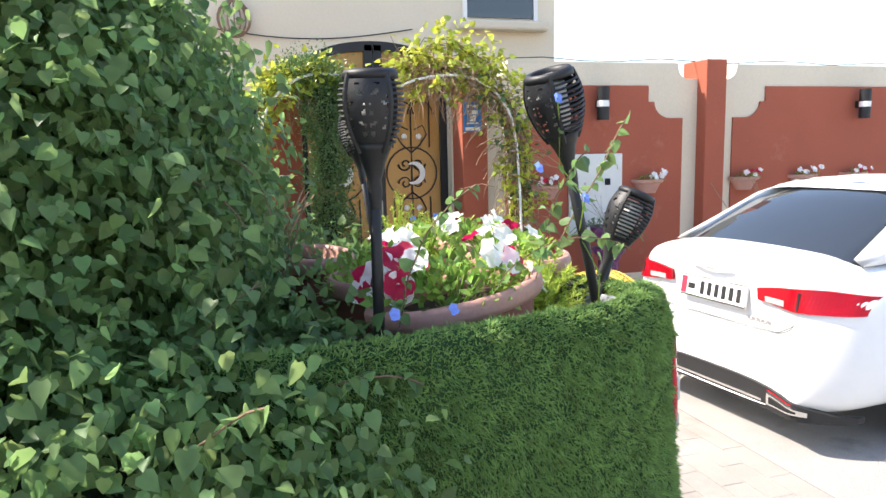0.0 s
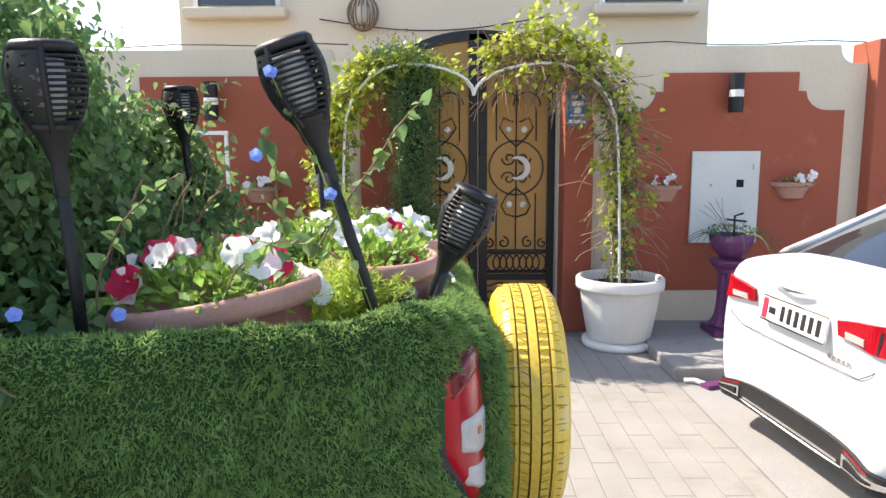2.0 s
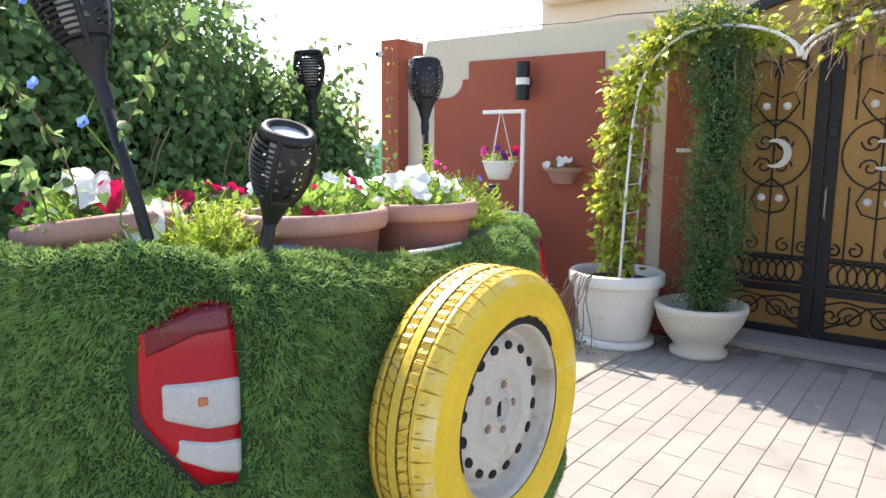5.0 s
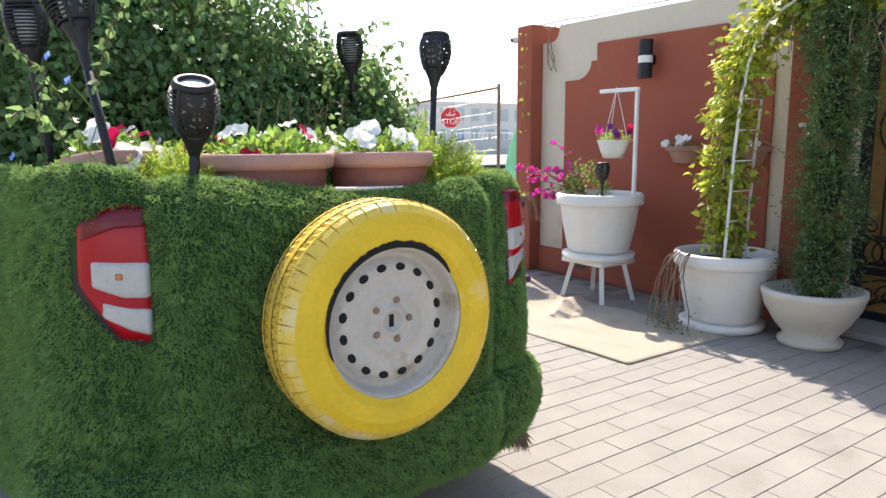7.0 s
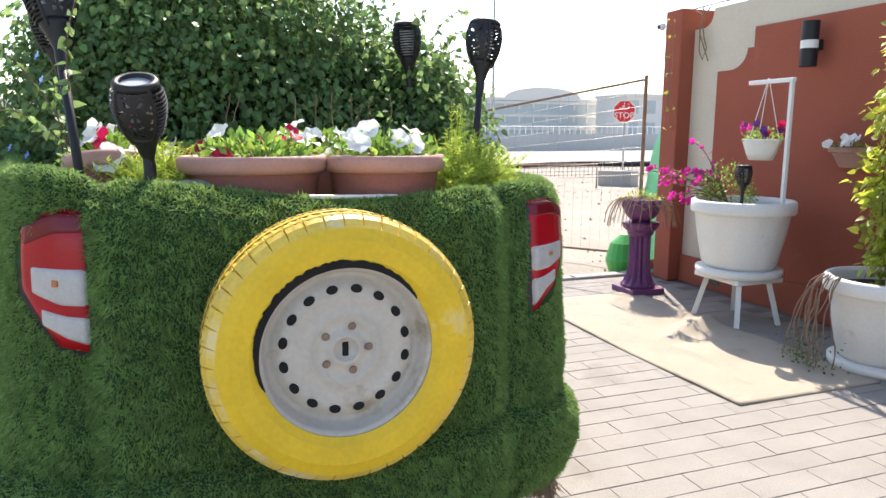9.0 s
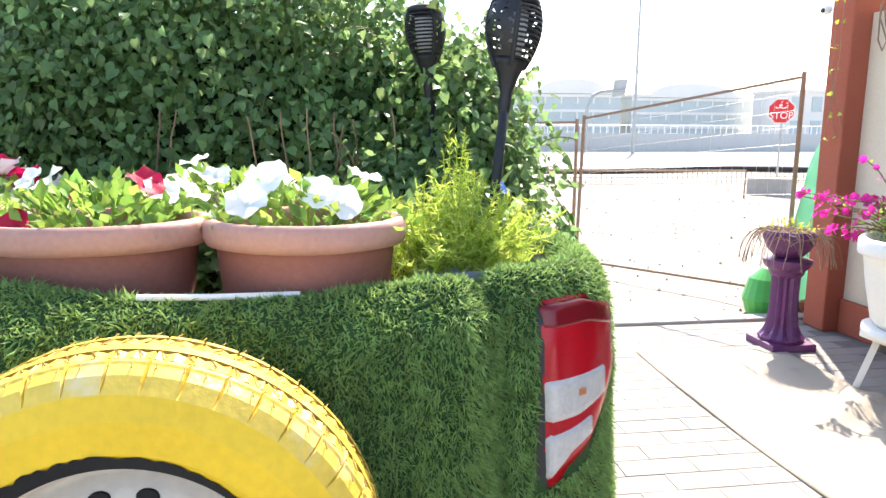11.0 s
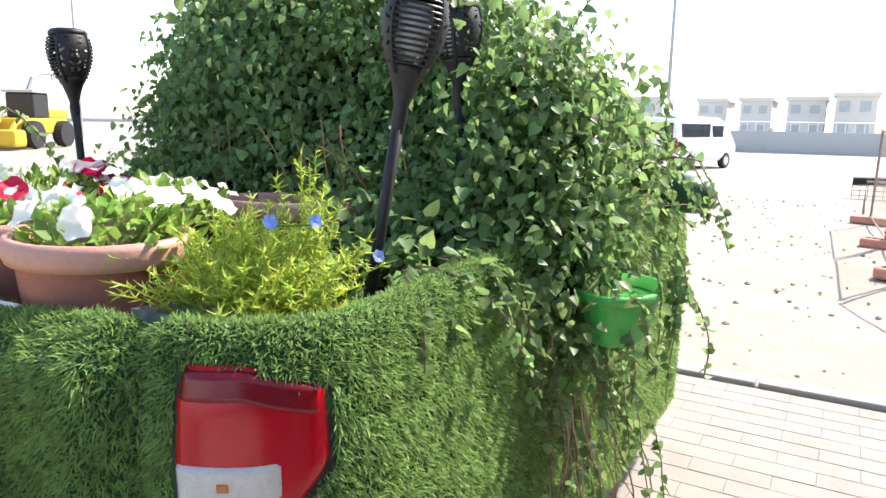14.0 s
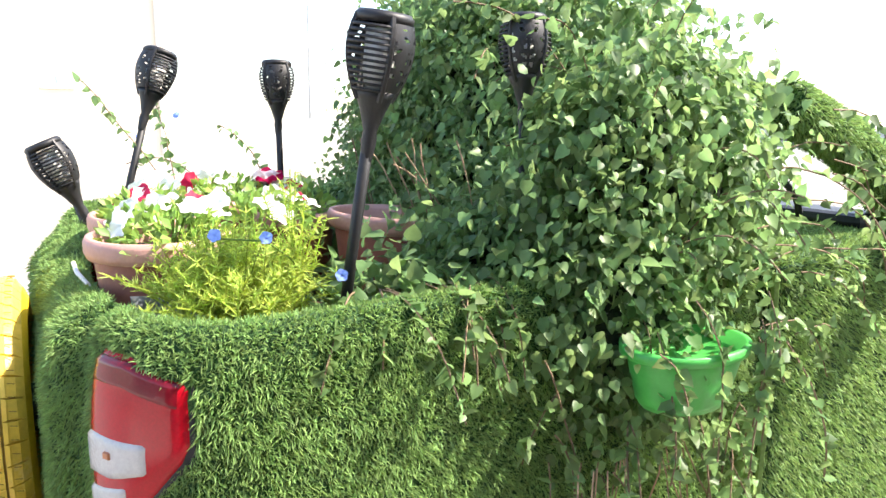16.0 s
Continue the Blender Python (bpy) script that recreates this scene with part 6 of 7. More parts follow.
green = part("glasshouse", loft([cabin_ring(*c) for c in CABIN], closed=False), "car_glass", car, "dark tinted windows", smooth=True)
part("roof_skin", loft([[(x, y * 1.0, z + 0.012 - 0.02 * (y / 0.6) ** 4) for y in np.linspace(-0.6, 0.6, 13)] for x, z in ((1.10, 1.405), (1.2, 1.43), (1.5, 1.463), (1.9, 1.473), (2.3, 1.458), (2.5, 1.42))], closed=False), "car_paint", car, "white roof panel", smooth=True)
for s in (-1, 1):
    part("roof_pillar", loft([[(0.34, s * 0.735, 1.05), (0.50, s * 0.735, 1.05), (0.50, s * 0.66, 1.09), (0.34, s * 0.68, 1.085)], [(0.60, s * 0.72, 1.12), (0.95, s * 0.735, 1.07), (0.95, s * 0.68, 1.16), (0.62, s * 0.63, 1.215)], [(0.95, s * 0.665, 1.30), (1.25, s * 0.665, 1.30), (1.25, s * 0.60, 1.36), (0.95, s * 0.575, 1.375)], [(1.30, s * 0.60, 1.42), (1.6, s * 0.605, 1.42), (1.6, s * 0.55, 1.465), (1.3, s * 0.54, 1.455)], [(2.3, s * 0.60, 1.42), (2.3, s * 0.605, 1.41), (2.3, s * 0.55, 1.46), (2.3, s * 0.54, 1.46)]], cap0=True, cap1=True), "car_paint", car, "white roof pillar", smooth=True)


TAIL = BVHTree.FromObject(body, bpy.context.evaluated_depsgraph_get())


def rear_x(y, z):
    """How far back the bodywork stands at y and z."""
    for up in (0, 0.02, 0.04, 0.06, 0.09, 0.13):
        hit = TAIL.ray_cast(Vector((-3, y, z + up)), Vector((1, 0, 0)))[0]
        if hit:
            return hit.x
    return 0.3


def curved(y0, y1, zf0, zf1, out, n=14, depth=0.05):
    """A strip that follows the car's tail between two heights given along y."""
    ys = np.linspace(y0, y1, n)
    rows = [[(rear_x(y, max(0.31, zf(y))) - out, y, zf(y)) for y in ys] for zf in (zf0, zf1)]
    back = [[(x + depth, y, z) for x, y, z in r] for r in rows]
    return loft([list(a) for a in zip(rows[0], rows[1], back[1], back[0])], closed=True, cap0=True, cap1=True)


part("bumper_trim", curved(-0.84, 0.84, lambda y: 0.198, lambda y: 0.345 - 0.115 * (abs(y) / 0.84) ** 3, 0.022, 60), "car_black", car, "black lower bumper trim")
part("bumper_strip", curved(-0.42, 0.42, lambda y: 0.236, lambda y: 0.250, 0.028, 24), "chrome", car, "chrome bumper strip")
for s in (-1, 1):
    lamp = part("tail_lamp", curved(s * 0.36, s * 0.86, lambda y: 0.815 + 0.07 * (0.62 - abs(y)) * (abs(y) < 0.62) - 0.02 * (abs(y) - 0.62) * (abs(y) > 0.62), lambda y: 0.912 + 0.03 * math.sin((abs(y) - 0.40) / 0.5 * math.pi) - 0.10 * max(0, abs(y) - 0.74), 0.022, 36), "lens_red", car, "red and clear wraparound tail lamp", smooth=False)
    part("clear_lens", curved(s * 0.42, s * 0.56, lambda y: 0.832, lambda y: 0.866, 0.026, 10), "lens_clear", lamp)
    part("lamp_seam", curved(s * 0.638, s * 0.646, lambda y: 0.82, lambda y: 0.92, 0.024, 3), "car_black", lamp)
    ex = part("exhaust", curved(s * 0.46, s * 0.71, lambda y: 0.232, lambda y: 0.298 - 0.16 * (abs(y) - 0.46), 0.032, 16), "chrome", car, "chrome exhaust finisher")
    part("exhaust_opening", curved(s * 0.485, s * 0.67, lambda y: 0.244, lambda y: 0.286 - 0.16 * (abs(y) - 0.46), 0.038, 12), "hole", ex)
    part("reflector", curved(s * 0.46, s * 0.64, lambda y: 0.311 - 0.17 * (abs(y) - 0.46), lambda y: 0.317 - 0.17 * (abs(y) - 0.46), 0.025, 12), "lens_red", car)
    for x in (0.95, 3.75):
        wh = part("wheel", lathe([(0, -0.1), (0.2, -0.1), (0.30, -0.11), (0.325, -0.08), (0.325, 0.08), (0.30, 0.11), (0.2, 0.1), (0, 0.1)], 32), "tyre", car, smooth=True)
        wh.matrix_basis = pose(x, s * 0.80, 0.325, 90)
        part("hubcap", lathe([(0, 0.118), (0.08, 0.118), (0.19, 0.112), (0.205, 0.104)], 20), "chrome", wh).matrix_basis = pose(0, 0, 0, 180 if s > 0 else 0)
        if s < 0:
            wh.children[0].matrix_basis = pose(0, 0, 0, 0)
plate = part("number_plate", boxed(-0.012, 0.0, -0.28, 0.28, -0.06, 0.06, 0.004), "plate", car, "white number plate with plain bars")
plate.matrix_basis = Matrix.Translation((min(rear_x(0, 0.80), rear_x(0, 0.90)) - 0.006, 0.0, 0.825)) @ Matrix.Rotation(radians(8), 4, "Y")
part("plate_frame", tubes([[(-0.008, -0.275, -0.065), (-0.008, 0.275, -0.065), (-0.008, 0.275, 0.065), (-0.008, -0.275, 0.065), (-0.008, -0.275, -0.065)]], 0.006, 5), "chrome", plate)
part("country_band", boxed(-0.0155, -0.012, 0.22, 0.265, -0.055, 0.055), "maroon", plate)
for k in range(6):
    part("plain_bar", boxed(-0.0155, -0.012, -0.235 + 0.06 * k, -0.235 + 0.06 * k + 0.03, -0.042, 0.04), "ink", plate)
part("plain_bar", boxed(-0.0155, -0.012, 0.145, 0.205, -0.02, 0.015), "ink", plate)
part("boot_badge", loft([[(-0.012, 0.0, 0.975), (-0.03, 0.0, 0.985), (-0.012, 0.0, 0.995)], [(0.0, 0.17, 0.99), (-0.012, 0.17, 0.994), (0.0, 0.17, 0.998)]], cap0=True, cap1=True), "chrome", car, "chrome winged badge").matrix_basis = pose(-0.02, 0, -0.02)
part("boot_badge", loft([[(-0.012, 0.0, 0.975), (-0.03, 0.0, 0.985), (-0.012, 0.0, 0.995)], [(0.0, -0.17, 0.99), (-0.012, -0.17, 0.994), (0.0, -0.17, 0.998)]], cap0=True, cap1=True), "chrome", car).matrix_basis = pose(-0.02, 0, -0.02)
part("boot_seam", tubes([[(rear_x(y, z) - 0.006, y, z) for y, z in ((-0.70, 0.82), (-0.60, 0.72), (-0.50, 0.665), (0, 0.655), (0.50, 0.665), (0.60, 0.72), (0.70, 0.82))]], 0.003, 4), "car_black", car)
for k in range(5):
    part("model_badge", boxed(-0.012, -0.002, -0.44 + 0.035 * k, -0.415 + 0.035 * k, 0.70, 0.72), "chrome", car).matrix_basis = pose(rear_x(-0.35, 0.71), 0, 0)
part("rear_axle", tubes([[(0.95, -0.8, 0.3), (0.95, 0.8, 0.3)]], 0.05), "car_black", car)


# ---- the lot and the distance ----
def fence_panel(a, b, h, label, za=0.0, mesh=True):
    """A temporary fence: two posts in blocks, rails and a wire mesh."""
    a, b = Vector((*a, -0.03)), Vector((*b, -0.03))
    t = thing("mesh_fence", (0, 0, 0), label, "fence", "temporary fence panels")
    up_a, up_b = Vector((0.05, 0.02, h + za)), Vector((0, 0, h))
    part("post", tubes([[a, a + up_a]], 0.02, 8), "rust", t)
    part("post", tubes([[b, b + up_b]], 0.02, 8), "rust", t)
    for u in (0.08, 0.98):
        part("rail", tubes([[a + up_a * u, b + up_b * u]], 0.014, 6), "rust", t)
    d = (b - a)
    n = int(d.length / 0.11)
    wires = [[a + d * (k / n) + Vector((0, 0, 0.16)), a + d * (k / n) + (up_a.lerp(up_b, k / n)) * 0.97] for k in range(1, n)]
    wires += [[a + up_a * u, b + up_b * u] for u in np.linspace(0.15, 0.92, 12)]
    part("wire_mesh", tubes(wires, 0.0015, 3), "galv", t)
    for p in (a, b):
        blk = part("foot_block", boxed(-0.30, 0.30, -0.11, 0.11, 0, 0.13, 0.03), "block_orange", t, "faded orange plastic foot block")
        blk.matrix_basis = Matrix.Translation(p) @ Matrix.Rotation(math.atan2(d.x, d.y) * 0 + 1.2, 4, "Z")


fence_panel((-5.06, 5.21), (-3.215, 6.52), 2.08, "rusty temporary mesh fence panel beside the wall", -0.34)
fence_panel((-7.10, 4.54), (-5.12, 5.19), 1.70, "leaning temporary mesh fence panel on the sand")
fence_panel((-9.45, 4.42), (-7.16, 4.53), 1.62, "temporary mesh fence panel on orange foot blocks")
fence_panel((-12.3, 4.29), (-9.51, 4.42), 1.62, "temporary mesh fence panel on orange foot blocks")
rail = part("barrier_rail", tubes([[(-13.5, 4.2, 0.0), (-13.5, 4.2, 0.62), (-12.8, 12.0, 0.62), (-12.8, 12.0, -0.05)]], 0.025, 6), "rust")
tagged(rail, "rusty pipe rail standing on the sand", "rail")
net = thing("green_netting", (-3.02, 6.02, 0), "torn green shade netting hung beside the wall end", "netting")
v, f = sheet(0, 1, 0, 1, 14, 26, lambda X, Y: X * 0)
edge = 0.2 + 0.55 * v[:, 1]
nv = np.stack([0.06 * np.sin(9 * v[:, 1] + 8 * v[:, 0]), edge + (0.85 - edge) * v[:, 0] + 0.02 * np.sin(17 * v[:, 1]), 0.01 + 2.1 * v[:, 1]], axis=1)
ob = arrays("net", nv, f, "net", net, smooth=True)
sm = ob.modifiers.new("thickness", "SOLIDIFY")
sm.thickness = 0.006
bag = part("green_bag", lathe([(0, 0), (0.16, 0.02), (0.2, 0.15), (0.15, 0.33), (0.05, 0.42), (0, 0.43)], 18), "green_pot")
bag.matrix_basis = pose(-3.12, 6.28, -0.04)
tagged(bag, "crumpled green plastic bag on the sand", "bag")

kerb = thing("kerb", (0, 0, 0), "grey concrete kerb stones between pavers and sand", "kerb", kind="structure")
kme = bpy.data.meshes.new("kerb_stone")
bm = boxed(-0.07, 0.07, -0.49, 0.49, -0.2, 0.03, 0.012)
bm.to_mesh(kme), bm.free()
kme.materials.append(M["kerb"])
for k in range(17):
    ob = new("kerb_stone", kme)
    ob.parent = kerb
    ob.matrix_basis = pose(KERB_X + random.uniform(-0.006, 0.006), -7 + 1.0 * k, random.uniform(-0.006, 0.006), 0, 0, random.uniform(-0.5, 0.5))

sign = thing("stop_sign", (-14.4, 13.85, -0.05), "red octagonal stop sign on a grey post", "sign")
face = math.atan2(2.6 - 13.85, 2.6 + 14.4) + math.pi / 2
for nm, r, y, m in (("board", 0.345, 0.0, "white_paint"), ("red_face", 0.315, -0.012, "stop_red")):
    ob = part(nm, prism([(r * math.cos(a), 2.1 + r * math.sin(a)) for a in np.arange(8) * math.pi / 4 + math.pi / 8], y - 0.01, y), m, sign)
    ob.matrix_basis = Matrix.Rotation(face, 4, "Z")
part("post", tubes([[(0, 0.03, 0), (0, 0.03, 2.3)]], 0.03), "galv", sign)
tx = bpy.data.curves.new("stop_text", "FONT")
tx.body, tx.size, tx.align_x, tx.extrude = "STOP", 0.235, "CENTER", 0.002
tm = new("stop_text_source", tx)
me = bpy.data.meshes.new_from_object(tm)
bpy.data.objects.remove(tm)
me.name = "lettering"
ob = finish("lettering", me, "white_paint", sign, "white lettering")
ob.matrix_basis = Matrix.Rotation(face, 4, "Z") @ pose(0, -0.026, 1.91, 90)
ob = part("arabic_word", tubes([[(0.13, -0.026, 2.24), (0.13, -0.026, 2.20), (0.05, -0.026, 2.17), (-0.03, -0.026, 2.19), (-0.05, -0.026, 2.25), (-0.01, -0.026, 2.27), (0.0, -0.026, 2.22)], [(0.13, -0.026, 2.30), (0.10, -0.026, 2.30)], [(-0.02, -0.026, 2.33), (0.01, -0.026, 2.33)], [(-0.05, -0.026, 2.19), (-0.11, -0.026, 2.17), (-0.14, -0.026, 2.21)]], 0.016, 5), "white_paint", sign, "white script")
ob.matrix_basis = Matrix.Rotation(face, 4, "Z")
block = part("concrete_block", boxed(-0.5, 0.5, -0.25, 0.25, 0, 0.45, 0.02), "kerb")
block.matrix_basis = pose(-13.6, 13.2, -0.06, 0, 0, 30)
tagged(block, "pale concrete block beside the stop sign", "block")

trench = thing("trench_fence", (0, 0, -0.05), "low black mesh fence along a trench in the sand", "fence")
part("black_pipe", tubes([[(-17.5, 4 + 1.3 * k, 0.42 + 0.03 * math.sin(k)) for k in range(16)]], 0.10, 8), "black", trench)
part("mesh", tubes([[(-17.4, 4 + 0.16 * k, 0), (-17.4, 4 + 0.16 * k, 0.40)] for k in range(120)] + [[(-17.4, 4, z), (-17.4, 23, z)] for z in (0.08, 0.2, 0.32)], 0.008, 3), "black", trench)
wallfar = thing("roadside_wall", (0, 0, -0.06), "long grey concrete wall along the far road", "wall")
part("concrete_wall", boxed(-47.4, -47, -90, 90, 0, 1.35), "far_grey", wallfar)
part("railing", tubes([[(-47.2, -80 + 0.5 * k, 1.35), (-47.2, -80 + 0.5 * k, 1.95)] for k in range(320)] + [[(-47.2, -80, 1.95), (-47.2, 80, 1.95)]], 0.03, 3), "white_paint", wallfar)
south_wall = thing("roadside_wall", (0, 0, -0.06), "long low concrete wall beyond the lot", "wall")
part("concrete_wall", boxed(-47, -6, -48.4, -48, 0, 1.2), "far_grey", south_wall)
farroad = part("far_road", boxed(-46, -21, -80, 80, -0.3, -0.045), "asphalt")
tagged(farroad, "pale sunlit road beyond the lot", "road", kind="structure")


def far_building(x, y, w, d, h, label, glass, floors=3, bays=6, dome=False):
    t = thing("far_building", (x, y, -0.1), label, "building", "distant buildings")
    part("wall", boxed(-d / 2, d / 2, -w / 2, w / 2, 0, h), "far_glass" if glass else "far_cream", t)
    part("roof_edge", boxed(-d / 2 - 0.3, d / 2 + 0.3, -w / 2 - 0.3, w / 2 + 0.3, h, h + 0.5), "far_cream", t)
    for i in range(floors):
        if glass:
            part("floor_band", boxed(d / 2, d / 2 + 0.15, -w / 2, w / 2, (i + 0.95) * h / floors - 0.5, (i + 0.95) * h / floors), "far_cream", t)
        for j in range(bays):
            y0 = -w / 2 + w * (j + 0.2) / bays
            part("mullion" if glass else "window", boxed(d / 2 + 0.01, d / 2 + 0.12, y0, y0 + (0.3 if glass else 0.5 * w / bays), i * h / floors + 0.9, (i + 0.9) * h / floors - 0.3), "far_cream" if glass else "far_glass", t)
    if dome:
        part("curved_roof", loft([[(xx, w * 0.35 * math.cos(a), h + 0.4 + 2.2 * math.sin(a)) for a in np.linspace(0, math.pi, 14)] for xx in (-d / 2, d / 2)], cap0=True, cap1=True), "far_cream", t)


far_building(-125, 27, 15, 10, 8.5, "distant low building with blue-green glass", True)
far_building(-125, 44, 18, 10, 8.0, "distant low building with a curved roof", True, dome=True)
far_building(-125, 67, 24, 10, 7.5, "distant glazed building with a flat roof", True, 3, 8, True)
far_building(-112, 92, 30, 10, 8.0, "distant pale two-storey building", False, 2, 8)
for k, (x, y, w, h) in enumerate(((-100, -1.3, 4.2, 4.9), (-100, -7.0, 3.7, 4.8), (-102, -12.6, 3.7, 4.8), (-98, 4.0, 4.3, 5.3), (-110, -26, 10, 5.4), (-100, -42, 9, 5.0), (-90, -62, 12, 5.5))):
    far_building(x, y, w, 8, h, "distant pale flat-roofed house", False, 2, 2)


def lamp_post(x, y, h, label, arm=1):
    t = thing("street_lamp", (x, y, -0.06), label, "street lamp", "distant street lamps")
    part("pole", tubes([[(0, 0, 0), (0, 0, h)]], [0.14, 0.07], 8), "galv", t)
    part("arm", tubes([[(0, 0, h), (0, arm * 0.8, h + 0.4), (0, arm * 2.0, h + 0.5)]], 0.05, 6), "galv", t)
    part("lamp_head", boxed(-0.15, 0.15, arm * 2.0, arm * 2.0 + 0.7, h + 0.45, h + 0.58, 0.03), "far_grey", t)


lamp_post(-43.5, 22.5, 12, "tall grey street lamp pole by the far road")
lamp_post(-40, -5.5, 12, "tall grey street lamp pole by the far road")
lamp_post(-30, -46, 12, "tall grey street lamp pole beyond the lot")
lamp_post(-44, -20, 12, "tall grey street lamp pole by the far road")
lamp_post(-17, -50, 12, "tall grey street lamp pole beyond the lot")


def gantry(x, y, turn):
    gan = thing("road_sign", (x, y, -0.06), "direction sign on a bent grey post", "sign", "road signs")
    gan.matrix_basis = pose(x, y, -0.06, 0, 0, turn)
    part("post", tubes([[(0, 0, 0), (0, 0, 3.2), (0, 0.4, 4.0), (0, 1.0, 4.3), (0, 2.8, 4.45)]], 0.13, 8), "galv", gan)
    part("board", prism([(1.8, 3.9), (2.75, 4.05), (2.95, 5.2), (1.95, 5.1)], -0.05, 0.05), "galv", gan).matrix_basis = Matrix.Rotation(radians(90), 4, "Z")


gantry(-46, 20, 0)
gantry(-24, -42, 100)

# van
van = thing("van", (-24.3, -2.3, -0.05), "white passenger van with red rear bumper parked on the sand", "van", rz=162)
VS = [(0.0, 0.80, 0.45, 1.15, 1.85), (0.12, 0.85, 0.35, 1.1, 1.96), (1.5, 0.85, 0.33, 1.1, 1.98), (3.3, 0.85, 0.33, 1.1, 1.96), (3.9, 0.83, 0.34, 1.05, 1.75), (4.45, 0.80, 0.36, 1.0, 1.12), (4.75, 0.72, 0.42, 0.85, 0.92)]
part("body", loft([[(x, s * w * k, z) for s, k, z in ((1, 0.9, zb), (1, 1.0, zb + 0.15), (1, 1.0, zm), (1, 0.88, zt - 0.06), (1, 0.7, zt), (-1, 0.7, zt), (-1, 0.88, zt - 0.06), (-1, 1.0, zm), (-1, 1.0, zb + 0.15), (-1, 0.9, zb))] for x, w, zb, zm, zt in VS], cap0=True, cap1=True), "car_paint", van)
part("rear_window", boxed(-0.02, 0.06, -0.66, 0.66, 1.22, 1.74, 0.02), "car_glass", van)
part("rear_bumper", boxed(-0.08, 0.1, -0.84, 0.84, 0.40, 0.56, 0.03), "lens_red", van, "red rear bumper band")
for s in (-1, 1):
    part("side_window", boxed(0.35, 2.35, s * 0.80 - 0.05, s * 0.80 + 0.05, 1.22, 1.72, 0.02), "car_glass", van)
    part("cab_window", boxed(2.6, 3.4, s * 0.80 - 0.05, s * 0.80 + 0.05, 1.22, 1.66, 0.02), "car_glass", van)
    part("tail_lamp", boxed(-0.03, 0.12, s * 0.76 - 0.07, s * 0.76 + 0.07, 0.75, 1.15, 0.02), "lens_red", van)
    for x in (0.95, 3.75):
        w = part("wheel", lathe([(0, -0.1), (0.18, -0.1), (0.30, -0.1), (0.32, 0), (0.30, 0.1), (0.18, 0.1), (0, 0.1)], 20), "tyre", van)
        w.matrix_basis = pose(x, s * 0.76, 0.32, 90)
        part("hubcap", lathe([(0, -0.11), (0.19, -0.105), (0.19, 0.105), (0, 0.11)], 16), "chrome", w)

# wheel loader
ld = thing("wheel_loader", (-18.6, -32.5, -0.05), "yellow wheel loader with a glazed cab standing on the sand", "loader", rz=30)
part("chassis", boxed(-2.2, 1.6, -0.8, 0.8, 0.7, 1.5, 0.12), "loader_yellow", ld)
part("engine_cover", boxed(-2.4, -0.6, -0.75, 0.75, 1.45, 1.95, 0.12), "loader_yellow", ld)
cb = part("cab", boxed(-0.7, 0.7, -0.7, 0.7, 1.5, 2.75, 0.08), "car_black", ld)
part("cab_roof", boxed(-0.8, 0.8, -0.8, 0.8, 2.75, 2.9, 0.04), "far_grey", cb)
part("bucket", boxed(2.4, 3.4, -1.3, 1.3, 0.15, 0.95, 0.15), "loader_yellow", ld)
part("lift_arm", tubes([[(1.0, -0.5, 1.5), (2.0, -0.5, 1.2), (2.6, -0.5, 0.6)], [(1.0, 0.5, 1.5), (2.0, 0.5, 1.2), (2.6, 0.5, 0.6)]], 0.13, 6), "loader_yellow", ld)
for x in (-1.4, 1.3):
    for s in (-1, 1):
        w = part("wheel", lathe([(0, -0.25), (0.35, -0.25), (0.66, -0.24), (0.7, 0), (0.66, 0.24), (0.35, 0.25), (0, 0.25)], 20), "tyre", ld)
        w.matrix_basis = pose(x, s * 0.95, 0.7, 90)

# villa across the lot
villa = thing("far_villa", (0, 0, 0), "cream villa with a green arched window across the lot", "house")
part("facade", boxed(-3.6, 26, -44, -30, -0.1, 9.0), "cream_house", villa)
part("roof_cornice", boxed(-3.8, 26.2, -44.2, -29.8, 9.0, 9.4), "cream_house", villa)
arw = part("arched_window", prism([(0.75 + 0.65 * math.cos(a), 2.85 + 0.55 * math.sin(a)) for a in np.linspace(0, math.pi, 14)], -29.99, -29.94), "far_glass", villa, "green arched fanlight")
part("window_frame", tubes([[(0.08, -29.93, 2.85), (1.42, -29.93, 2.85)], [(0.75, -29.93, 2.85), (0.75, -29.93, 3.38)]], 0.04, 4), "white_paint", arw)
part("downpipe", tubes([[(-3.3, -29.93, 0), (-3.3, -29.93, 9)]], 0.08, 6), "far_cream", villa)
yardwall = thing("yard_wall", (0, 0, -0.05), "low cream wall beside the distant villa", "wall")
part("wall", boxed(-14, -3.9, -36.3, -36, 0, 1.7), "far_cream", yardwall)

# tufts and stones on the sand
for x, y, r in ((-4.4, 2.3, 0.22), (-16.0, 5.6, 0.4), (-16.5, 9.0, 0.5), (-11.0, 5.5, 0.3), (-1.2, -8.0, 0.5)):
    t = thing("desert_tuft", (x, y, -0.03), "low grey-green desert tuft on the sand", "tuft", "desert tufts")
    P = RNG.normal(size=(260, 3)) * np.array([[r * 0.4, r * 0.4, 0.01]])
    blades("tuft_growth", P, RNG.normal(size=P.shape) * np.array([[1, 1, 0.3]]) + np.array([[0, 0, 0.7]]), RNG.uniform(0.3, 0.7, 260) * r, 0.012, "leaf_dark", t, 0.3 * RNG.normal(size=P.shape))
n = 1500
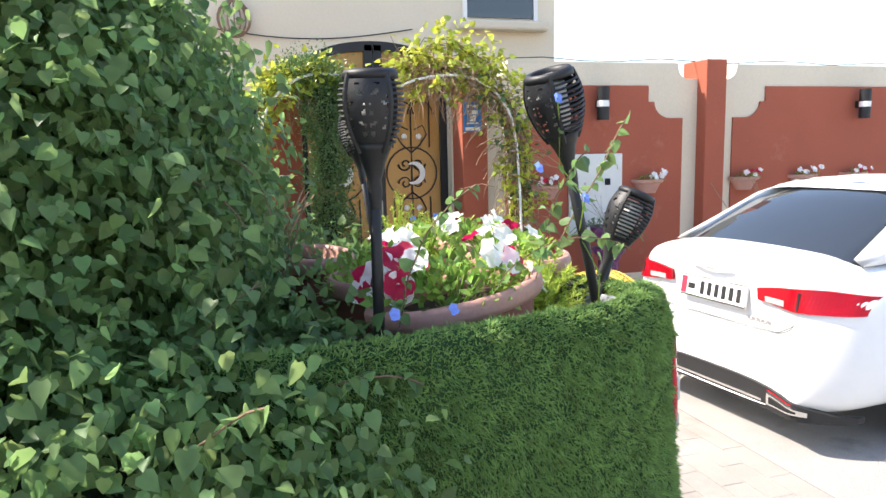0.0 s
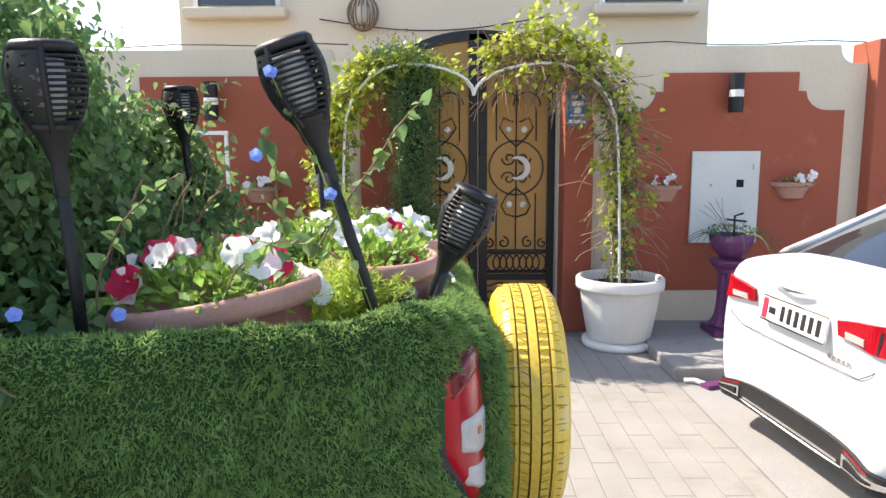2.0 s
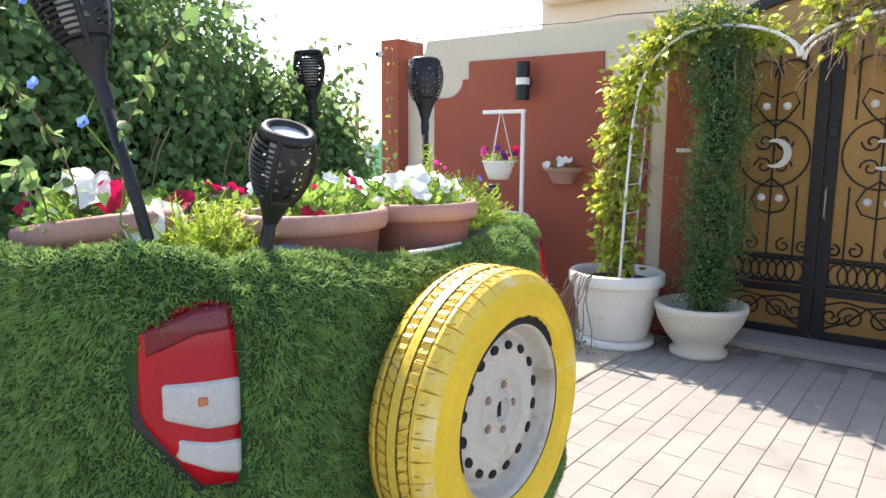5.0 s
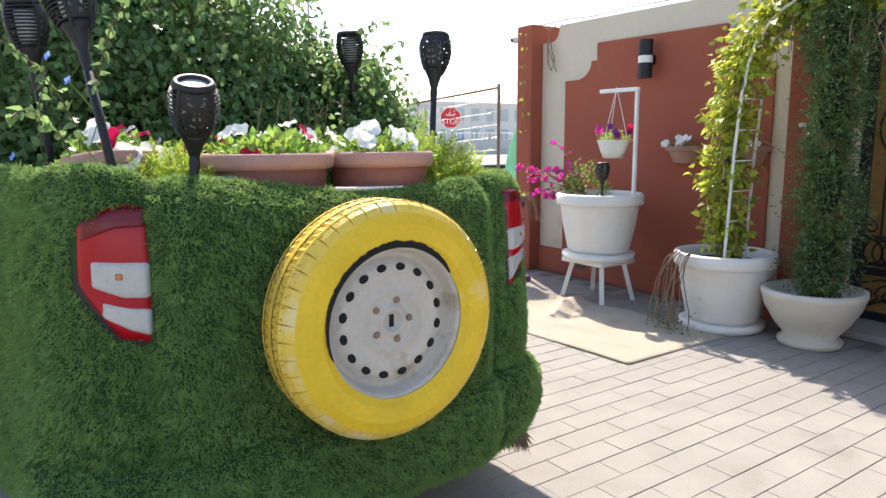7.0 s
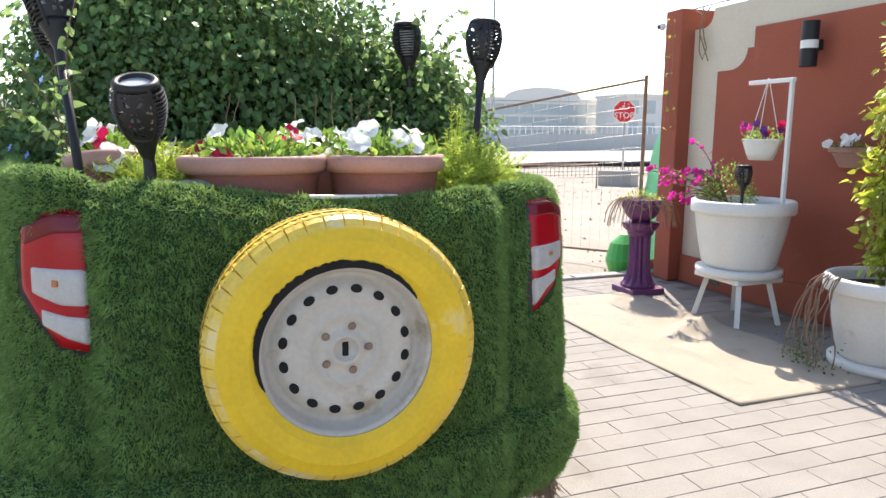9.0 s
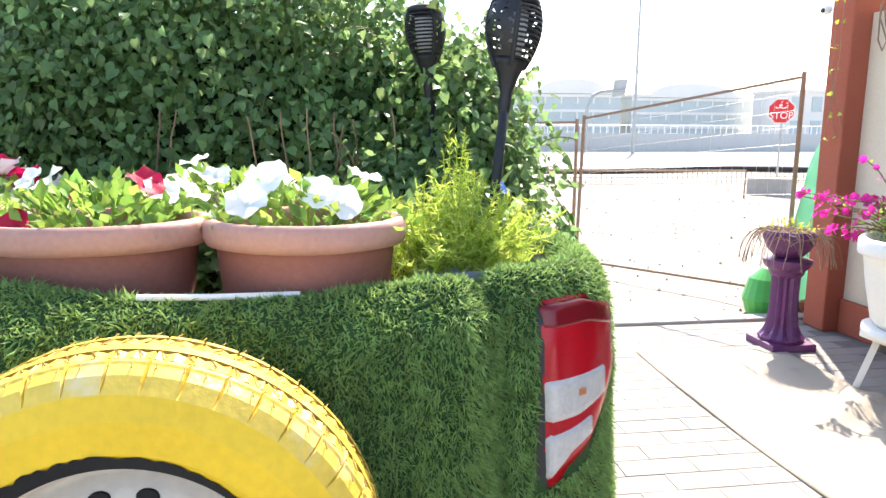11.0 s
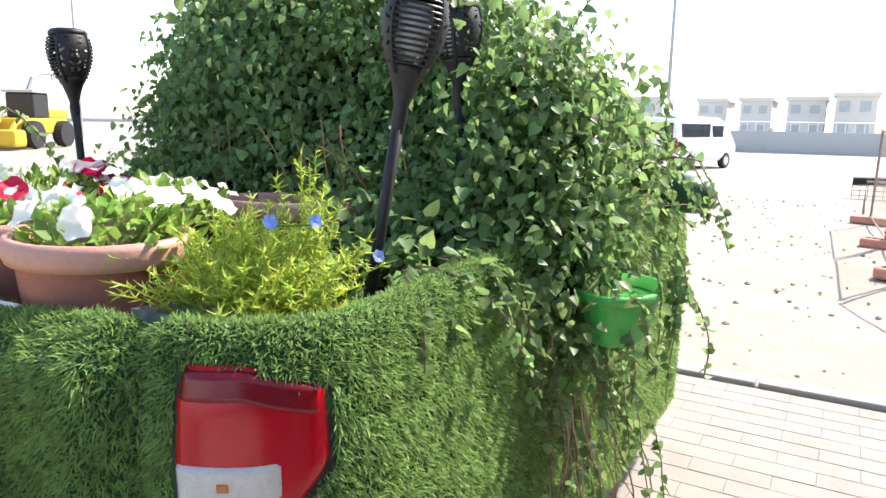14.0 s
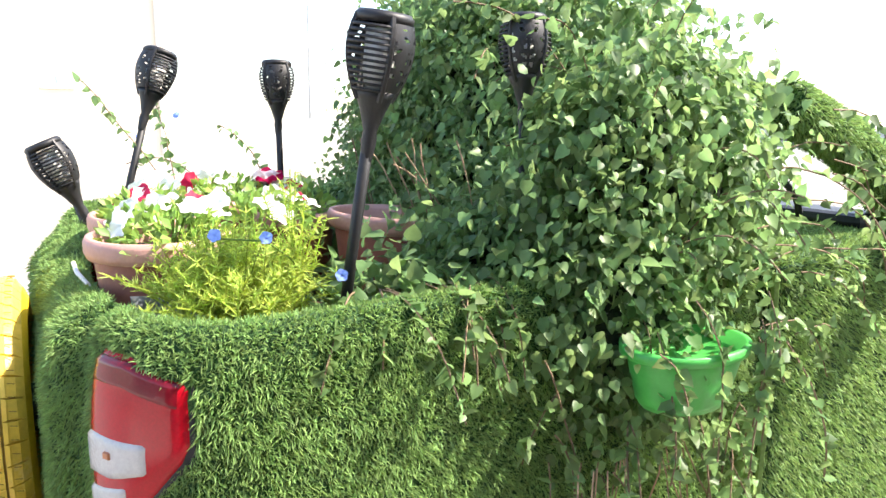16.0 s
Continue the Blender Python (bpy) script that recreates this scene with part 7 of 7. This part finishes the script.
sx, sy = RNG.uniform(-16, KERB_X - 0.15, n), RNG.uniform(-6, 14, n)
rr = RNG.uniform(0.008, 0.035, n) ** 1.0
octa = np.array([(1, 0, 0), (0, 1, 0), (-1, 0, 0), (0, -1, 0), (0, 0, 0.7), (0, 0, -0.7)])
co = np.stack([sx, sy, np.full(n, -0.03)], axis=1)[:, None] + octa[None] * rr[:, None, None] * RNG.uniform(0.6, 1.3, (n, 6, 1))
fc = np.array([(0, 1, 4), (1, 2, 4), (2, 3, 4), (3, 0, 4), (1, 0, 5), (2, 1, 5), (3, 2, 5), (0, 3, 5)])
pebbles = arrays("pebbles", co.reshape(-1, 3), (fc[None] + (np.arange(n) * 6)[:, None, None]).reshape(-1, 3), "sand")
tagged(pebbles, "small pale stones strewn over the sand", "stones", kind="stuff")

# ---- pavers ----
PX, PY = 0.145, 0.36
pme = bpy.data.meshes.new("paver")
bm = boxed(-PX / 2 + 0.0022, PX / 2 - 0.0022, -PY / 2 + 0.0009, PY / 2 - 0.0009, -0.03, 0.0, 0.003)
bm.to_mesh(pme), bm.free()
pme.materials.append(M["paver"])
pv_, pf_ = [tuple(q.co) for q in pme.vertices], [tuple(q.vertices) for q in pme.polygons]
rest_v, rest_f = [], []
kx, placed = 0, 0
x = KERB_X + 0.09 + PX / 2
while x < ROAD_X - PX / 2 + 0.01:
    y = -4.4 + (PY / 2 if kx % 2 else 0)
    while y < WALL_Y - PY / 2 - 0.02:
        dz, rot = random.uniform(-0.001, 0.001), Euler((random.gauss(0, 0.0015), random.gauss(0, 0.003), random.gauss(0, 0.002)))
        m = Matrix.LocRotScale((x, y, dz), rot, None)
        if -0.3 < x < 2.0 and 3.0 < y < 5.6 and placed < 300:
            ob = new("paver", pme)
            ob.parent = pavement
            ob.matrix_basis = m
            placed += 1
        else:
            o = len(rest_v)
            rest_v += [tuple(m @ Vector(q)) for q in pv_]
            rest_f += [tuple(i + o for i in q) for q in pf_]
        y += PY
    x += PX
    kx += 1
ob = arrays("paver_field", rest_v, rest_f, "paver", pavement)
ob["kind"] = "stuff"
